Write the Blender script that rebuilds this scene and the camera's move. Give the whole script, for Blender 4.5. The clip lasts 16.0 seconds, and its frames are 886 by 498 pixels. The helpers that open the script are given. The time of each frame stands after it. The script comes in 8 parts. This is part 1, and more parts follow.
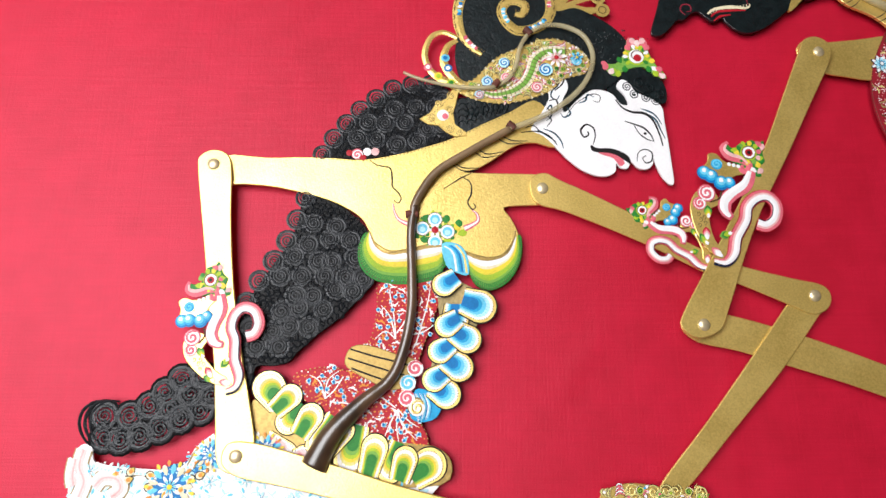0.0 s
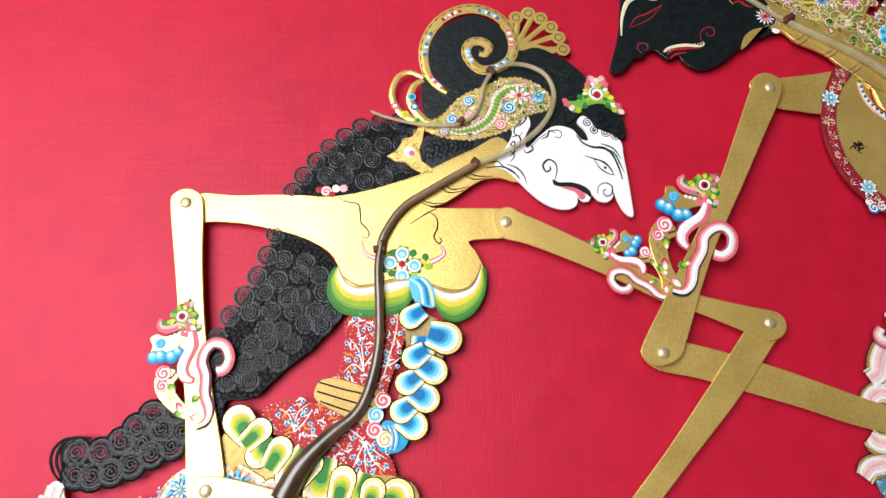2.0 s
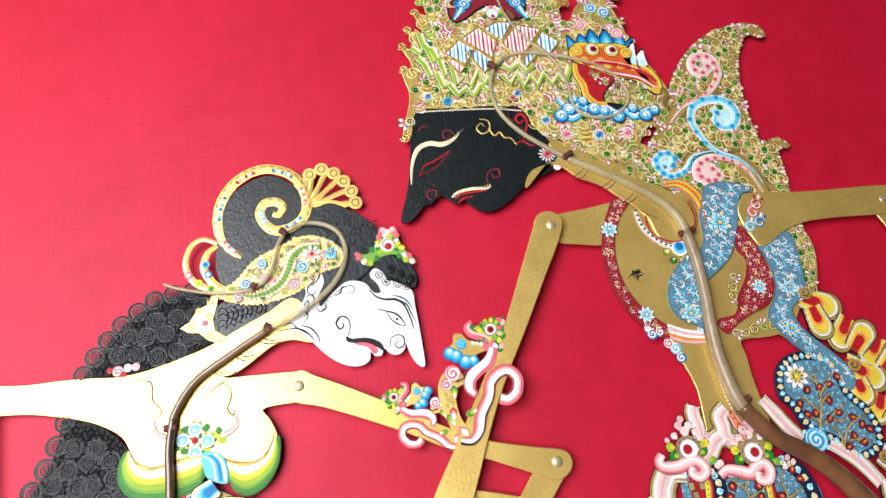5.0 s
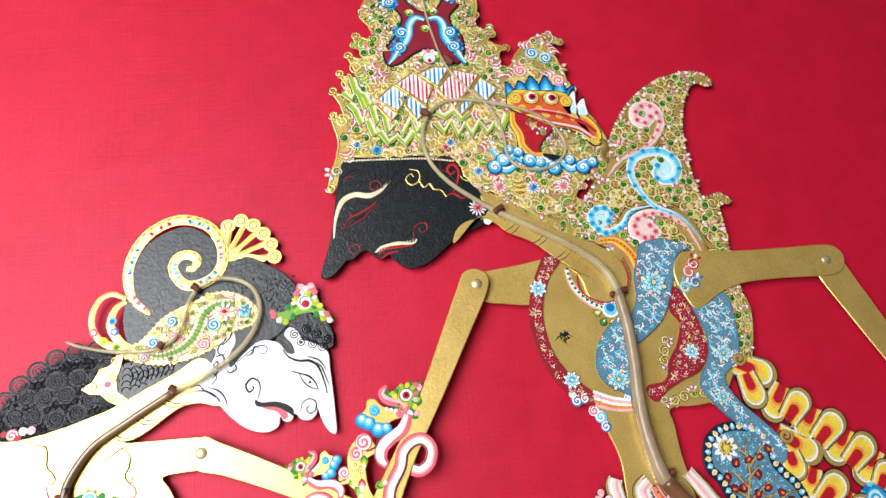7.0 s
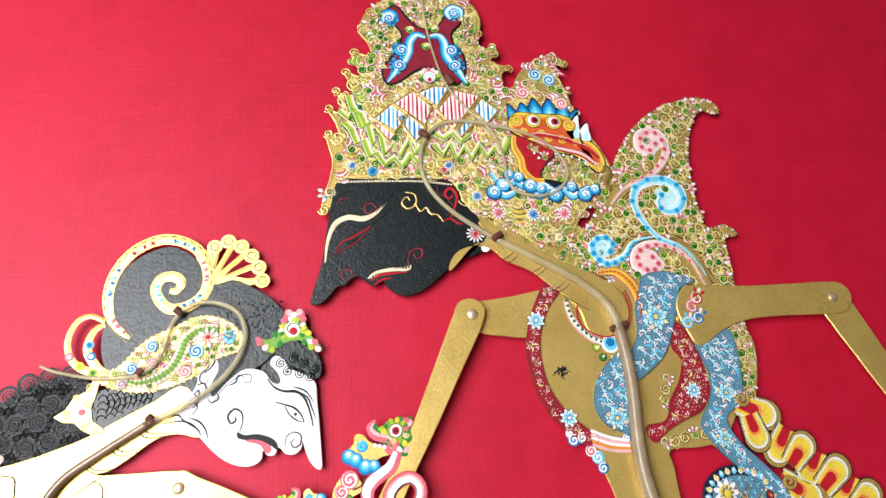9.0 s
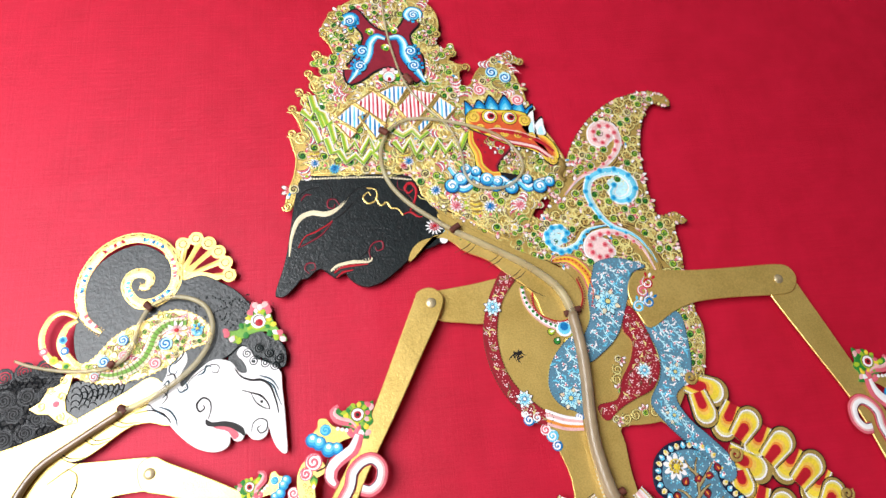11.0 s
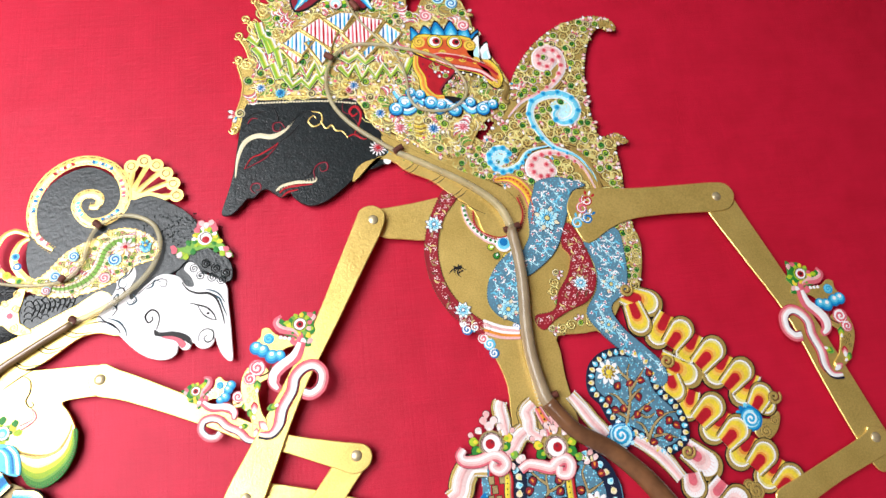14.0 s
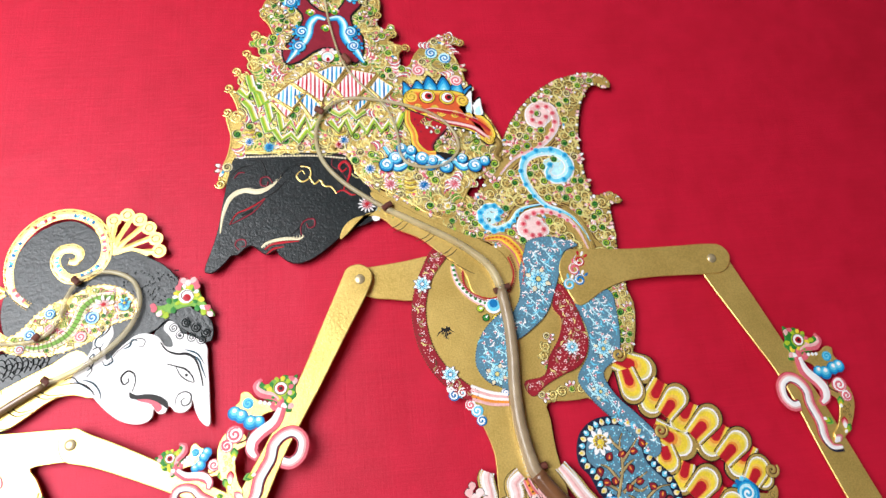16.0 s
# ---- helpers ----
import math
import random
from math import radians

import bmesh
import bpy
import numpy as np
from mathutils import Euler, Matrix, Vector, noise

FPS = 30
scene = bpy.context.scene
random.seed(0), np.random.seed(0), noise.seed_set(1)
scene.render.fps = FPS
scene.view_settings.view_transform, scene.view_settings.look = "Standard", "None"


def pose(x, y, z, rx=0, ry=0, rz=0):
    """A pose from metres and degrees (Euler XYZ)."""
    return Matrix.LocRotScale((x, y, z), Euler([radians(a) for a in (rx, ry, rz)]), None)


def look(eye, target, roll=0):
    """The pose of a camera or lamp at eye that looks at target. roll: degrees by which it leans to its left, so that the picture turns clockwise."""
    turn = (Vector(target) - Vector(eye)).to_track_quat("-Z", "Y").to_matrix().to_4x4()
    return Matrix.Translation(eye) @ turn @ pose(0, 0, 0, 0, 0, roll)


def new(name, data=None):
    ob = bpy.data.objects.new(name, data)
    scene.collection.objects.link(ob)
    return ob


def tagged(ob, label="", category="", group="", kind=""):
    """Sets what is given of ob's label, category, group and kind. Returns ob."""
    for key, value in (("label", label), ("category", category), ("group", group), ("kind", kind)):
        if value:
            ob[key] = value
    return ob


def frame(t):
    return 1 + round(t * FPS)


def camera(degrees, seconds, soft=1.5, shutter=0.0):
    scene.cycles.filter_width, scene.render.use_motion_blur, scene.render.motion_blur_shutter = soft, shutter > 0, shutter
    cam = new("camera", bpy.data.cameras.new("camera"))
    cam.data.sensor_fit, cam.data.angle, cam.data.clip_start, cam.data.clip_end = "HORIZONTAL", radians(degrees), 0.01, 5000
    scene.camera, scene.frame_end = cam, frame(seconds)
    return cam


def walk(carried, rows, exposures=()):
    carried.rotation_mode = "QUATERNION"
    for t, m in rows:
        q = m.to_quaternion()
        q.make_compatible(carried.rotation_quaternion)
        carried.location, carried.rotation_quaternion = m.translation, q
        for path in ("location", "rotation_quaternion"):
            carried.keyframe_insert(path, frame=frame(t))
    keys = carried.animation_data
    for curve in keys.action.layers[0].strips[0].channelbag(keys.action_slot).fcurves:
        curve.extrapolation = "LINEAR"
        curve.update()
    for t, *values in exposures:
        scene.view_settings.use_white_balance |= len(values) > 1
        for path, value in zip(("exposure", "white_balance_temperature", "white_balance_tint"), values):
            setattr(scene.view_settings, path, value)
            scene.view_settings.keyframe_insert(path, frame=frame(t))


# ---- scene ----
# Camera: phone held about 0.4 m from two leather shadow puppets hung on a red cloth.
cam = camera(69.00, 16.0)
ROWS = [
    (0, 0.1251, -0.3682, 1.3559, 104.053, 0.234, -1.900),
    (0.5, 0.1259, -0.3639, 1.3563, 103.500, 0.213, -2.146),
    (1, 0.1346, -0.3711, 1.3616, 104.553, 1.012, -1.975),
    (1.5, 0.1378, -0.3725, 1.3643, 104.728, 1.581, -2.657),
    (2, 0.1399, -0.3812, 1.3600, 105.951, 1.157, -2.415),
    (2.5, 0.1435, -0.3864, 1.3578, 106.356, 0.930, -2.328),
    (3, 0.1589, -0.3932, 1.3674, 106.239, 2.282, -2.078),
    (3.5, 0.1827, -0.3983, 1.3824, 105.966, 4.858, -2.380),
    (4, 0.2124, -0.4033, 1.4042, 105.700, 7.244, -3.511),
    (4.5, 0.2285, -0.4114, 1.4166, 106.826, 6.898, -5.032),
    (5, 0.2485, -0.4250, 1.4241, 108.924, 6.999, -4.679),
    (7.5, 0.3092, -0.4269, 1.4649, 109.166, 5.372, -5.730),
    (8, 0.3075, -0.4197, 1.4699, 110.650, 4.778, -6.291),
    (8.5, 0.3066, -0.4138, 1.4788, 109.569, 4.551, -6.141),
    (11, 0.3304, -0.4343, 1.4639, 109.619, 6.086, -6.043),
    (11.5, 0.3366, -0.4356, 1.4550, 108.746, 6.146, -5.577),
    (12, 0.3354, -0.4380, 1.4449, 108.098, 5.867, -5.295),
    (12.5, 0.3407, -0.4391, 1.4279, 107.552, 5.792, -5.521),
    (13, 0.3523, -0.4402, 1.4207, 107.112, 6.129, -5.628),
    (13.5, 0.3595, -0.4401, 1.4169, 106.975, 6.187, -5.428),
    (14, 0.3694, -0.4391, 1.4191, 107.084, 6.686, -5.530),
    (14.5, 0.3799, -0.4405, 1.4267, 107.618, 7.293, -5.686),
    (15, 0.3839, -0.4374, 1.4352, 108.329, 7.178, -5.868),
    (15.5, 0.3856, -0.4391, 1.4399, 109.301, 6.740, -6.322),
    (16, 0.3798, -0.4366, 1.4434, 109.538, 5.861, -5.893),
]
walk(cam, [(t, pose(x, y, z, rx, ry, rz)) for t, x, y, z, rx, ry, rz in ROWS],
     [(0, -0.35), (3, -0.29), (5, -0.02), (7.5, 0.0), (11, 0.05), (16, 0.07)])

# ---- light: a tall window behind the camera, to its left, and a little sky ----
world = bpy.data.worlds.new("world")
scene.world = world
world.use_nodes = True
sky = world.node_tree.nodes.new("ShaderNodeTexSky")
sky.sky_type, sky.sun_disc = "NISHITA", False
sky.sun_elevation, sky.sun_rotation = radians(40), radians(200)
back = world.node_tree.nodes["Background"]
world.node_tree.links.new(sky.outputs[0], back.inputs[0])
back.inputs[1].default_value = 0.1
lamp = bpy.data.lights.new("window_light", "AREA")
lamp.shape, lamp.size, lamp.size_y, lamp.energy = "RECTANGLE", 1.5, 1.3, 70
lamp.color = (0.96, 0.97, 1.0)
WIN_X, WIN_Z, WALL_Y = -0.76, 1.58, -1.4
window_lamp = new("window_light", lamp)
window_lamp.matrix_world = look((WIN_X, WALL_Y - 0.02, WIN_Z), (WIN_X, 0, WIN_Z))

# ---- materials ----
def material(name, color, rough=0.5, metal=0.0, vary=0.12, scale=300.0, bump=0.15, second=None, second_scale=40.0, spec=0.5):
    m = bpy.data.materials.new(name)
    m.use_nodes = True
    n, l = m.node_tree.nodes, m.node_tree.links
    b = n["Principled BSDF"]
    b.inputs["Roughness"].default_value = rough
    b.inputs["Metallic"].default_value = metal
    b.inputs["Specular IOR Level"].default_value = spec
    tex = n.new("ShaderNodeTexCoord")
    fine, wide = n.new("ShaderNodeTexNoise"), n.new("ShaderNodeTexNoise")
    fine.inputs["Scale"].default_value, fine.inputs["Detail"].default_value = scale, 5
    wide.inputs["Scale"].default_value, wide.inputs["Detail"].default_value = second_scale, 3
    for t in (fine, wide):
        l.new(tex.outputs["Object"], t.inputs["Vector"])
    dark = [c * (1 - vary * 2) for c in color]
    light = [min(1, c * (1 + vary)) for c in color]
    if second:
        dark = second
    add = n.new("ShaderNodeMath")
    add.operation = "ADD"
    half = n.new("ShaderNodeMath")
    half.operation = "MULTIPLY"
    half.inputs[1].default_value = 0.5
    l.new(fine.outputs["Fac"], add.inputs[0])
    l.new(wide.outputs["Fac"], add.inputs[1])
    l.new(add.outputs[0], half.inputs[0])
    ramp = n.new("ShaderNodeValToRGB")
    ramp.color_ramp.elements[0].position, ramp.color_ramp.elements[1].position = 0.36, 0.6
    ramp.color_ramp.elements[0].color = (*dark, 1)
    ramp.color_ramp.elements[1].color = (*light, 1)
    l.new(half.outputs[0], ramp.inputs[0])
    l.new(ramp.outputs[0], b.inputs["Base Color"])
    bp = n.new("ShaderNodeBump")
    bp.inputs["Strength"].default_value, bp.inputs["Distance"].default_value = bump, 0.001
    l.new(half.outputs[0], bp.inputs["Height"])
    l.new(bp.outputs[0], b.inputs["Normal"])
    return m


def paint(name, color, rough=0.48, vary=0.1):
    return material(name, color, rough, 0.0, vary, 900.0, 0.15, None, 90.0, 0.22)


GOLD = material("gold_leaf", (0.84, 0.61, 0.185), 0.34, 0.64, 0.1, 900.0, 0.35, (0.70, 0.48, 0.12), 34.0)
GOLD.node_tree.nodes["Principled BSDF"].inputs["Coat Weight"].default_value = 0.5
GOLD.node_tree.nodes["Principled BSDF"].inputs["Coat Roughness"].default_value = 0.26
GOLD_DARK = material("bronze_gold", (0.36, 0.24, 0.07), 0.45, 0.6, 0.15, 500.0, 0.3)
BLACK = material("black_leather", (0.006, 0.0105, 0.0115), 0.33, 0.0, 0.3, 620.0, 0.5, None, 200.0, 0.52)
CURL = material("glossy_black_leather", (0.013, 0.0145, 0.017), 0.34, 0.0, 0.3, 900.0, 0.7, None, 260.0, 0.36)
HAIR = material("matte_black_leather", (0.005, 0.0048, 0.0052), 0.4, 0.0, 0.3, 700.0, 0.9, None, 200.0, 0.12)
WHITE = paint("white_paint", (0.82, 0.80, 0.80), 0.45, 0.03)
CREAM = paint("cream_paint", (0.75, 0.66, 0.45))
RED = paint("red_paint", (0.42, 0.012, 0.022))
DARKRED = paint("dark_red_paint", (0.22, 0.015, 0.03))
PINK = paint("pink_paint", (0.66, 0.13, 0.17))
ROSE = paint("pale_rose_paint", (0.76, 0.43, 0.42))
SKY = paint("light_blue_paint", (0.14, 0.54, 0.74))
BLUE = paint("blue_paint", (0.006, 0.16, 0.42))
STEEL = paint("steel_blue_paint", (0.095, 0.215, 0.30))
NAVY = paint("navy_paint", (0.01, 0.015, 0.04))
GREEN = paint("green_paint", (0.025, 0.20, 0.03))
LIME = paint("lime_paint", (0.36, 0.50, 0.03))
YELLOW = paint("yellow_paint", (0.76, 0.58, 0.05))
ORANGE = paint("orange_paint", (0.72, 0.26, 0.04))
BROWN = paint("brown_ink", (0.10, 0.045, 0.02))
INK = paint("black_ink", (0.012, 0.010, 0.010))
HORN_DARK = material("dark_horn", (0.085, 0.047, 0.025), 0.3, 0.0, 0.4, 60.0, 0.05, None, 20.0, 1.0)
HORN = material("amber_horn", (0.34, 0.26, 0.16), 0.25, 0.0, 0.2, 80.0, 0.05, (0.27, 0.19, 0.11), 25.0)
HORN.node_tree.nodes["Principled BSDF"].inputs["Alpha"].default_value = 0.8
# brown horn lightened: the window's reflection on the rod is put into the colour
HORN_SHEEN = material("brown_horn_with_sheen", (0.20, 0.13, 0.07), 0.28, 0.0, 0.25, 60.0, 0.05, (0.13, 0.08, 0.04), 14.0, 0.9)
HORN_BROWN = material("brown_horn", (0.16, 0.07, 0.03), 0.25, 0.0, 0.25, 80.0, 0.05, (0.09, 0.04, 0.02), 25.0)
CRIMSON = paint("crimson_paint", (0.27, 0.013, 0.024))
DULL = paint("dull_gold_paint", (0.36, 0.27, 0.12), 0.55, 0.2)
STRAW = paint("straw_paint", (0.70, 0.63, 0.24))
PALE = paint("pale_blue_paint", (0.46, 0.76, 0.84))
BLUSH = paint("blush_paint", (0.80, 0.58, 0.56))
AMBER = paint("amber_paint", (0.76, 0.48, 0.09))
AZURE = paint("azure_paint", (0.02, 0.33, 0.60))
VERMILION = paint("vermilion_paint", (0.60, 0.10, 0.03))
LEAF = paint("leaf_green_paint", (0.18, 0.38, 0.06))
HORN_PALE = material("pale_horn", (0.52, 0.46, 0.28), 0.22, 0.0, 0.15, 80.0, 0.05, (0.40, 0.33, 0.18), 25.0)
HORN_PALE.node_tree.nodes["Principled BSDF"].inputs["Alpha"].default_value = 0.5
STEEL_PIN = material("brass_rivet", (0.68, 0.56, 0.34), 0.35, 0.6, 0.15, 300.0, 0.1)
THREAD = material("binding_thread", (0.13, 0.03, 0.015), 0.7, 0.0, 0.3, 2000.0, 0.5)
PLASTER = material("plaster", (0.17, 0.155, 0.14), 0.8, 0.0, 0.05, 30.0, 0.2, None, 4.0)
FLOOR = material("floor_tile", (0.32, 0.26, 0.2), 0.4, 0.0, 0.1, 12.0, 0.1, None, 3.0)


def cloth_material():
    m = material("red_cotton", (0.44, 0.0065, 0.027), 0.5, 0.0, 0.1, 60.0, 0.05, (0.41, 0.0055, 0.022), 5.0, 0.62)
    m.node_tree.nodes["Principled BSDF"].inputs["Specular Tint"].default_value = (1.0, 0.42, 0.52, 1)  # light takes the dye's colour in the threads
    n, l = m.node_tree.nodes, m.node_tree.links
    b = n["Principled BSDF"]
    tex = n.new("ShaderNodeTexCoord")
    heights = []
    for axis in ("X", "Z"):
        w = n.new("ShaderNodeTexWave")
        w.wave_type, w.bands_direction = "BANDS", axis
        w.inputs["Scale"].default_value, w.inputs["Distortion"].default_value = 420, 3.0
        w.inputs["Detail"].default_value, w.inputs["Detail Scale"].default_value = 2, 0.3
        l.new(tex.outputs["Object"], w.inputs["Vector"])
        heights.append(w)
    mx = n.new("ShaderNodeMath")
    mx.operation = "MAXIMUM"
    l.new(heights[0].outputs["Fac"], mx.inputs[0])
    l.new(heights[1].outputs["Fac"], mx.inputs[1])
    # uneven threads: long slubs along and across
    slubs = []
    for sc in ((9, 1, 700), (700, 1, 9), (60, 1, 260)):
        mp = n.new("ShaderNodeMapping")
        mp.inputs["Scale"].default_value = sc
        l.new(tex.outputs["Object"], mp.inputs["Vector"])
        nz = n.new("ShaderNodeTexNoise")
        nz.inputs["Scale"].default_value, nz.inputs["Detail"].default_value = 1.0, 4
        l.new(mp.outputs[0], nz.inputs["Vector"])
        slubs.append(nz)
    s1, s2, s3 = (n.new("ShaderNodeMath") for _ in range(3))
    l.new(slubs[0].outputs["Fac"], s1.inputs[0])
    l.new(slubs[1].outputs["Fac"], s1.inputs[1])
    l.new(s1.outputs[0], s2.inputs[0])
    l.new(slubs[2].outputs["Fac"], s2.inputs[1])
    l.new(s2.outputs[0], s3.inputs[0])
    half = n.new("ShaderNodeMath")
    half.operation = "MULTIPLY"
    half.inputs[1].default_value = 0.35
    l.new(mx.outputs[0], half.inputs[0])
    l.new(half.outputs[0], s3.inputs[1])
    shade = n.new("ShaderNodeMapRange")
    shade.inputs["From Min"].default_value, shade.inputs["From Max"].default_value = 1.1, 1.9
    shade.inputs["To Min"].default_value, shade.inputs["To Max"].default_value = 0.955, 1.045
    l.new(s2.outputs[0], shade.inputs["Value"])
    mul = n.new("ShaderNodeVectorMath")
    mul.operation = "SCALE"
    old = b.inputs["Base Color"].links[0].from_socket
    l.new(old, mul.inputs[0])
    l.new(shade.outputs[0], mul.inputs["Scale"])
    l.new(mul.outputs[0], b.inputs["Base Color"])
    bp = n.new("ShaderNodeBump")
    bp.inputs["Strength"].default_value, bp.inputs["Distance"].default_value = 0.2, 0.0006
    l.new(s3.outputs[0], bp.inputs["Height"])
    l.new(bp.outputs[0], b.inputs["Normal"])
    return m


CLOTH = cloth_material()

# ---- flat-work helpers: plan points in centimetres on the puppet's plane, heights in millimetres towards the room ----
ORIGIN_Z, LEVEL = 1.5, 2.4


def at(p, h):
    return (p[0] / 100, (LEVEL - h) / 1000, p[1] / 100 + ORIGIN_Z)


def curve(pts, steps=5, closed=True):
    """A smooth line through the points."""
    n, out = len(pts), []
    if n < 3:
        a, b = pts
        return [(a[0] + (b[0] - a[0]) * k / steps, a[1] + (b[1] - a[1]) * k / steps) for k in range(steps + 1)]
    for i in range(n if closed else n - 1):
        p = [pts[(i + k) % n] if closed else pts[min(max(i + k, 0), n - 1)] for k in (-1, 0, 1, 2)]
        for k in range(steps):
            t = k / steps
            out.append(tuple(0.5 * (2 * p[1][a] + (p[2][a] - p[0][a]) * t + (2 * p[0][a] - 5 * p[1][a] + 4 * p[2][a] - p[3][a]) * t * t
                                    + (3 * p[1][a] - p[0][a] - 3 * p[2][a] + p[3][a]) * t ** 3) for a in (0, 1)))
    if not closed:
        out.append(tuple(pts[-1]))
    return out


def area(pts):
    return sum(a[0] * b[1] - b[0] * a[1] for a, b in zip(pts, pts[1:] + pts[:1])) / 2


def resample(pts, n, closed=False):
    p = list(pts) + ([pts[0]] if closed else [])
    d = [0]
    for a, b in zip(p, p[1:]):
        d.append(d[-1] + math.dist(a, b))
    out, j = [], 0
    for k in range(n):
        s = d[-1] * k / (n if closed else n - 1)
        while j < len(d) - 2 and d[j + 1] < s:
            j += 1
        u = (s - d[j]) / max(1e-9, d[j + 1] - d[j])
        out.append((p[j][0] + (p[j + 1][0] - p[j][0]) * u, p[j][1] + (p[j + 1][1] - p[j][1]) * u))
    return out


def length(pts):
    return sum(math.dist(a, b) for a, b in zip(pts, pts[1:]))


def normals(pts, closed):
    out, n = [], len(pts)
    for i in range(n):
        a = pts[(i - 1) % n] if closed else pts[max(i - 1, 0)]
        b = pts[(i + 1) % n] if closed else pts[min(i + 1, n - 1)]
        dx, dy = b[0] - a[0], b[1] - a[1]
        s = math.hypot(dx, dy) or 1
        out.append((-dy / s, dx / s))
    return out


def offset(pts, d, closed=True):
    return [(p[0] + q[0] * d, p[1] + q[1] * d) for p, q in zip(pts, normals(pts, closed))]


def inside(p, poly):
    hit, j = False, len(poly) - 1
    for i in range(len(poly)):
        a, b = poly[i], poly[j]
        if (a[1] > p[1]) != (b[1] > p[1]) and p[0] < (b[0] - a[0]) * (p[1] - a[1]) / (b[1] - a[1]) + a[0]:
            hit = not hit
        j = i
    return hit


class Piece:
    """Collects faces of several materials, and makes ONE mesh object of them."""

    def __init__(self):
        self.v, self.f, self.m, self.mats, self.tick = [], [], [], [], 0

    def slot(self, mat):
        if mat not in self.mats:
            self.mats.append(mat)
        return self.mats.index(mat)

    def face(self, ids, s):
        self.f.append(ids), self.m.append(s)

    def lift(self, h):
        self.tick = (self.tick + 1) % 12
        return h + 0.006 * self.tick

    def plate(self, pts, mat, h0=0.0, h1=1.6, chamfer=0.035, edge=None):
        """A flat cut-out with a thickness and a soft edge."""
        pts = list(pts)
        if area(pts) < 0:
            pts.reverse()
        s, n, k = self.slot(mat), len(pts), len(self.v)
        e = self.slot(edge) if edge else s
        inner = offset(pts, chamfer)
        self.v += [at(p, h0) for p in pts] + [at(p, h1 - chamfer * 8) for p in pts] + [at(p, h1) for p in inner]
        for i in range(n):
            j = (i + 1) % n
            self.face((k + i, k + j, k + n + j, k + n + i), e)
            self.face((k + n + i, k + n + j, k + 2 * n + j, k + 2 * n + i), s)
        self.face(tuple(range(k + 2 * n, k + 3 * n)), s)
        self.face(tuple(range(k + n - 1, k - 1, -1)), s)
        return self

    def strip(self, pts, width, mat, h, bulge=0.25, closed=False, taper=True):
        """A raised brush stroke; width in cm, a number or one for each end and the middle."""
        n = len(pts)
        if n < 2:
            return self
        s, k, h = self.slot(mat), len(self.v), self.lift(h)
        w = width if isinstance(width, (tuple, list)) else (width, width, width)
        for i, (p, q) in enumerate(zip(pts, normals(pts, closed))):
            u = i / (n - 1)
            x = u * (len(w) - 1)
            a = min(int(x), len(w) - 2)
            r = (w[a] + (w[a + 1] - w[a]) * (x - a)) / 2
            low, top = (0.12, bulge) if bulge >= 0.3 else (min(0.1, r * 1.2), min(bulge, r * 1.2))
            self.v += [at((p[0] + q[0] * r, p[1] + q[1] * r), h - low), at(p, h + top), at((p[0] - q[0] * r, p[1] - q[1] * r), h - low)]
        for i in range(n if closed else n - 1):
            a, b = k + 3 * i, k + 3 * ((i + 1) % n)
            self.face((a + 1, b + 1, b, a), s)
            self.face((a + 2, b + 2, b + 1, a + 1), s)
        return self

    def disc(self, c, r, mat, h, n=10, dome=0.2, squash=1.0, turn=0.0):
        s, k, h = self.slot(mat), len(self.v), self.lift(h)
        ca, sa = math.cos(turn), math.sin(turn)
        for i in range(n):
            x, y = r * math.cos(2 * math.pi * i / n), r * squash * math.sin(2 * math.pi * i / n)
            self.v.append(at((c[0] + x * ca - y * sa, c[1] + x * sa + y * ca), h))
        self.v.append(at(c, h + (dome if dome >= 0.3 else min(dome, r * 0.9))))
        for i in range(n):
            self.face((k + i, k + (i + 1) % n, k + n), s)
        return self

    def petal(self, c, ang, ln, wd, mat, h, start=0.0):
        s, k, h = self.slot(mat), len(self.v), self.lift(h)
        ca, sa = math.cos(ang), math.sin(ang)
        shape = [(0, 0), (0.2, -0.26), (0.45, -0.47), (0.7, -0.48), (0.9, -0.27), (1, 0), (0.9, 0.27), (0.7, 0.48), (0.45, 0.47), (0.2, 0.26)]
        for x, y in shape:
            x, y = start + x * ln, y * wd
            self.v.append(at((c[0] + x * ca - y * sa, c[1] + x * sa + y * ca), h))
        x = start + ln * 0.6
        self.v.append(at((c[0] + x * ca, c[1] + x * sa), h + min(0.15, wd * 0.5)))
        n = len(shape)
        for i in range(n):
            self.face((k + i, k + (i + 1) % n, k + n), s)
        return self

    def spiral(self, c, r, mat, h, turns=1.6, ang=0.0, way=1, w=None, inner=0.12, bulge=0.25):
        n = max(8, int(turns * 11))
        pts = []
        for i in range(n + 1):
            u = i / n
            a = ang + way * u * turns * 2 * math.pi
            q = r * (1 - u * (1 - inner))
            pts.append((c[0] + q * math.cos(a), c[1] + q * math.sin(a)))
        w = w or r * 0.3
        return self.strip(pts, (w * 0.6, w, w, w * 0.8), mat, h, bulge)

    def flower(self, c, r, n, mat, heart, h, turn=0.0, tip=None, wide=None):
        for i in range(n):
            a = turn + 2 * math.pi * i / n
            self.petal(c, a, r, wide or 2.6 * r / n, mat, h, r * 0.12)
            if tip:
                self.petal(c, a, r * 0.5, (wide or 2.6 * r / n) * 0.55, tip, h + 0.35, r * 0.15)
        return self.disc(c, r * 0.24, heart, h + 0.5, 8, 0.3)

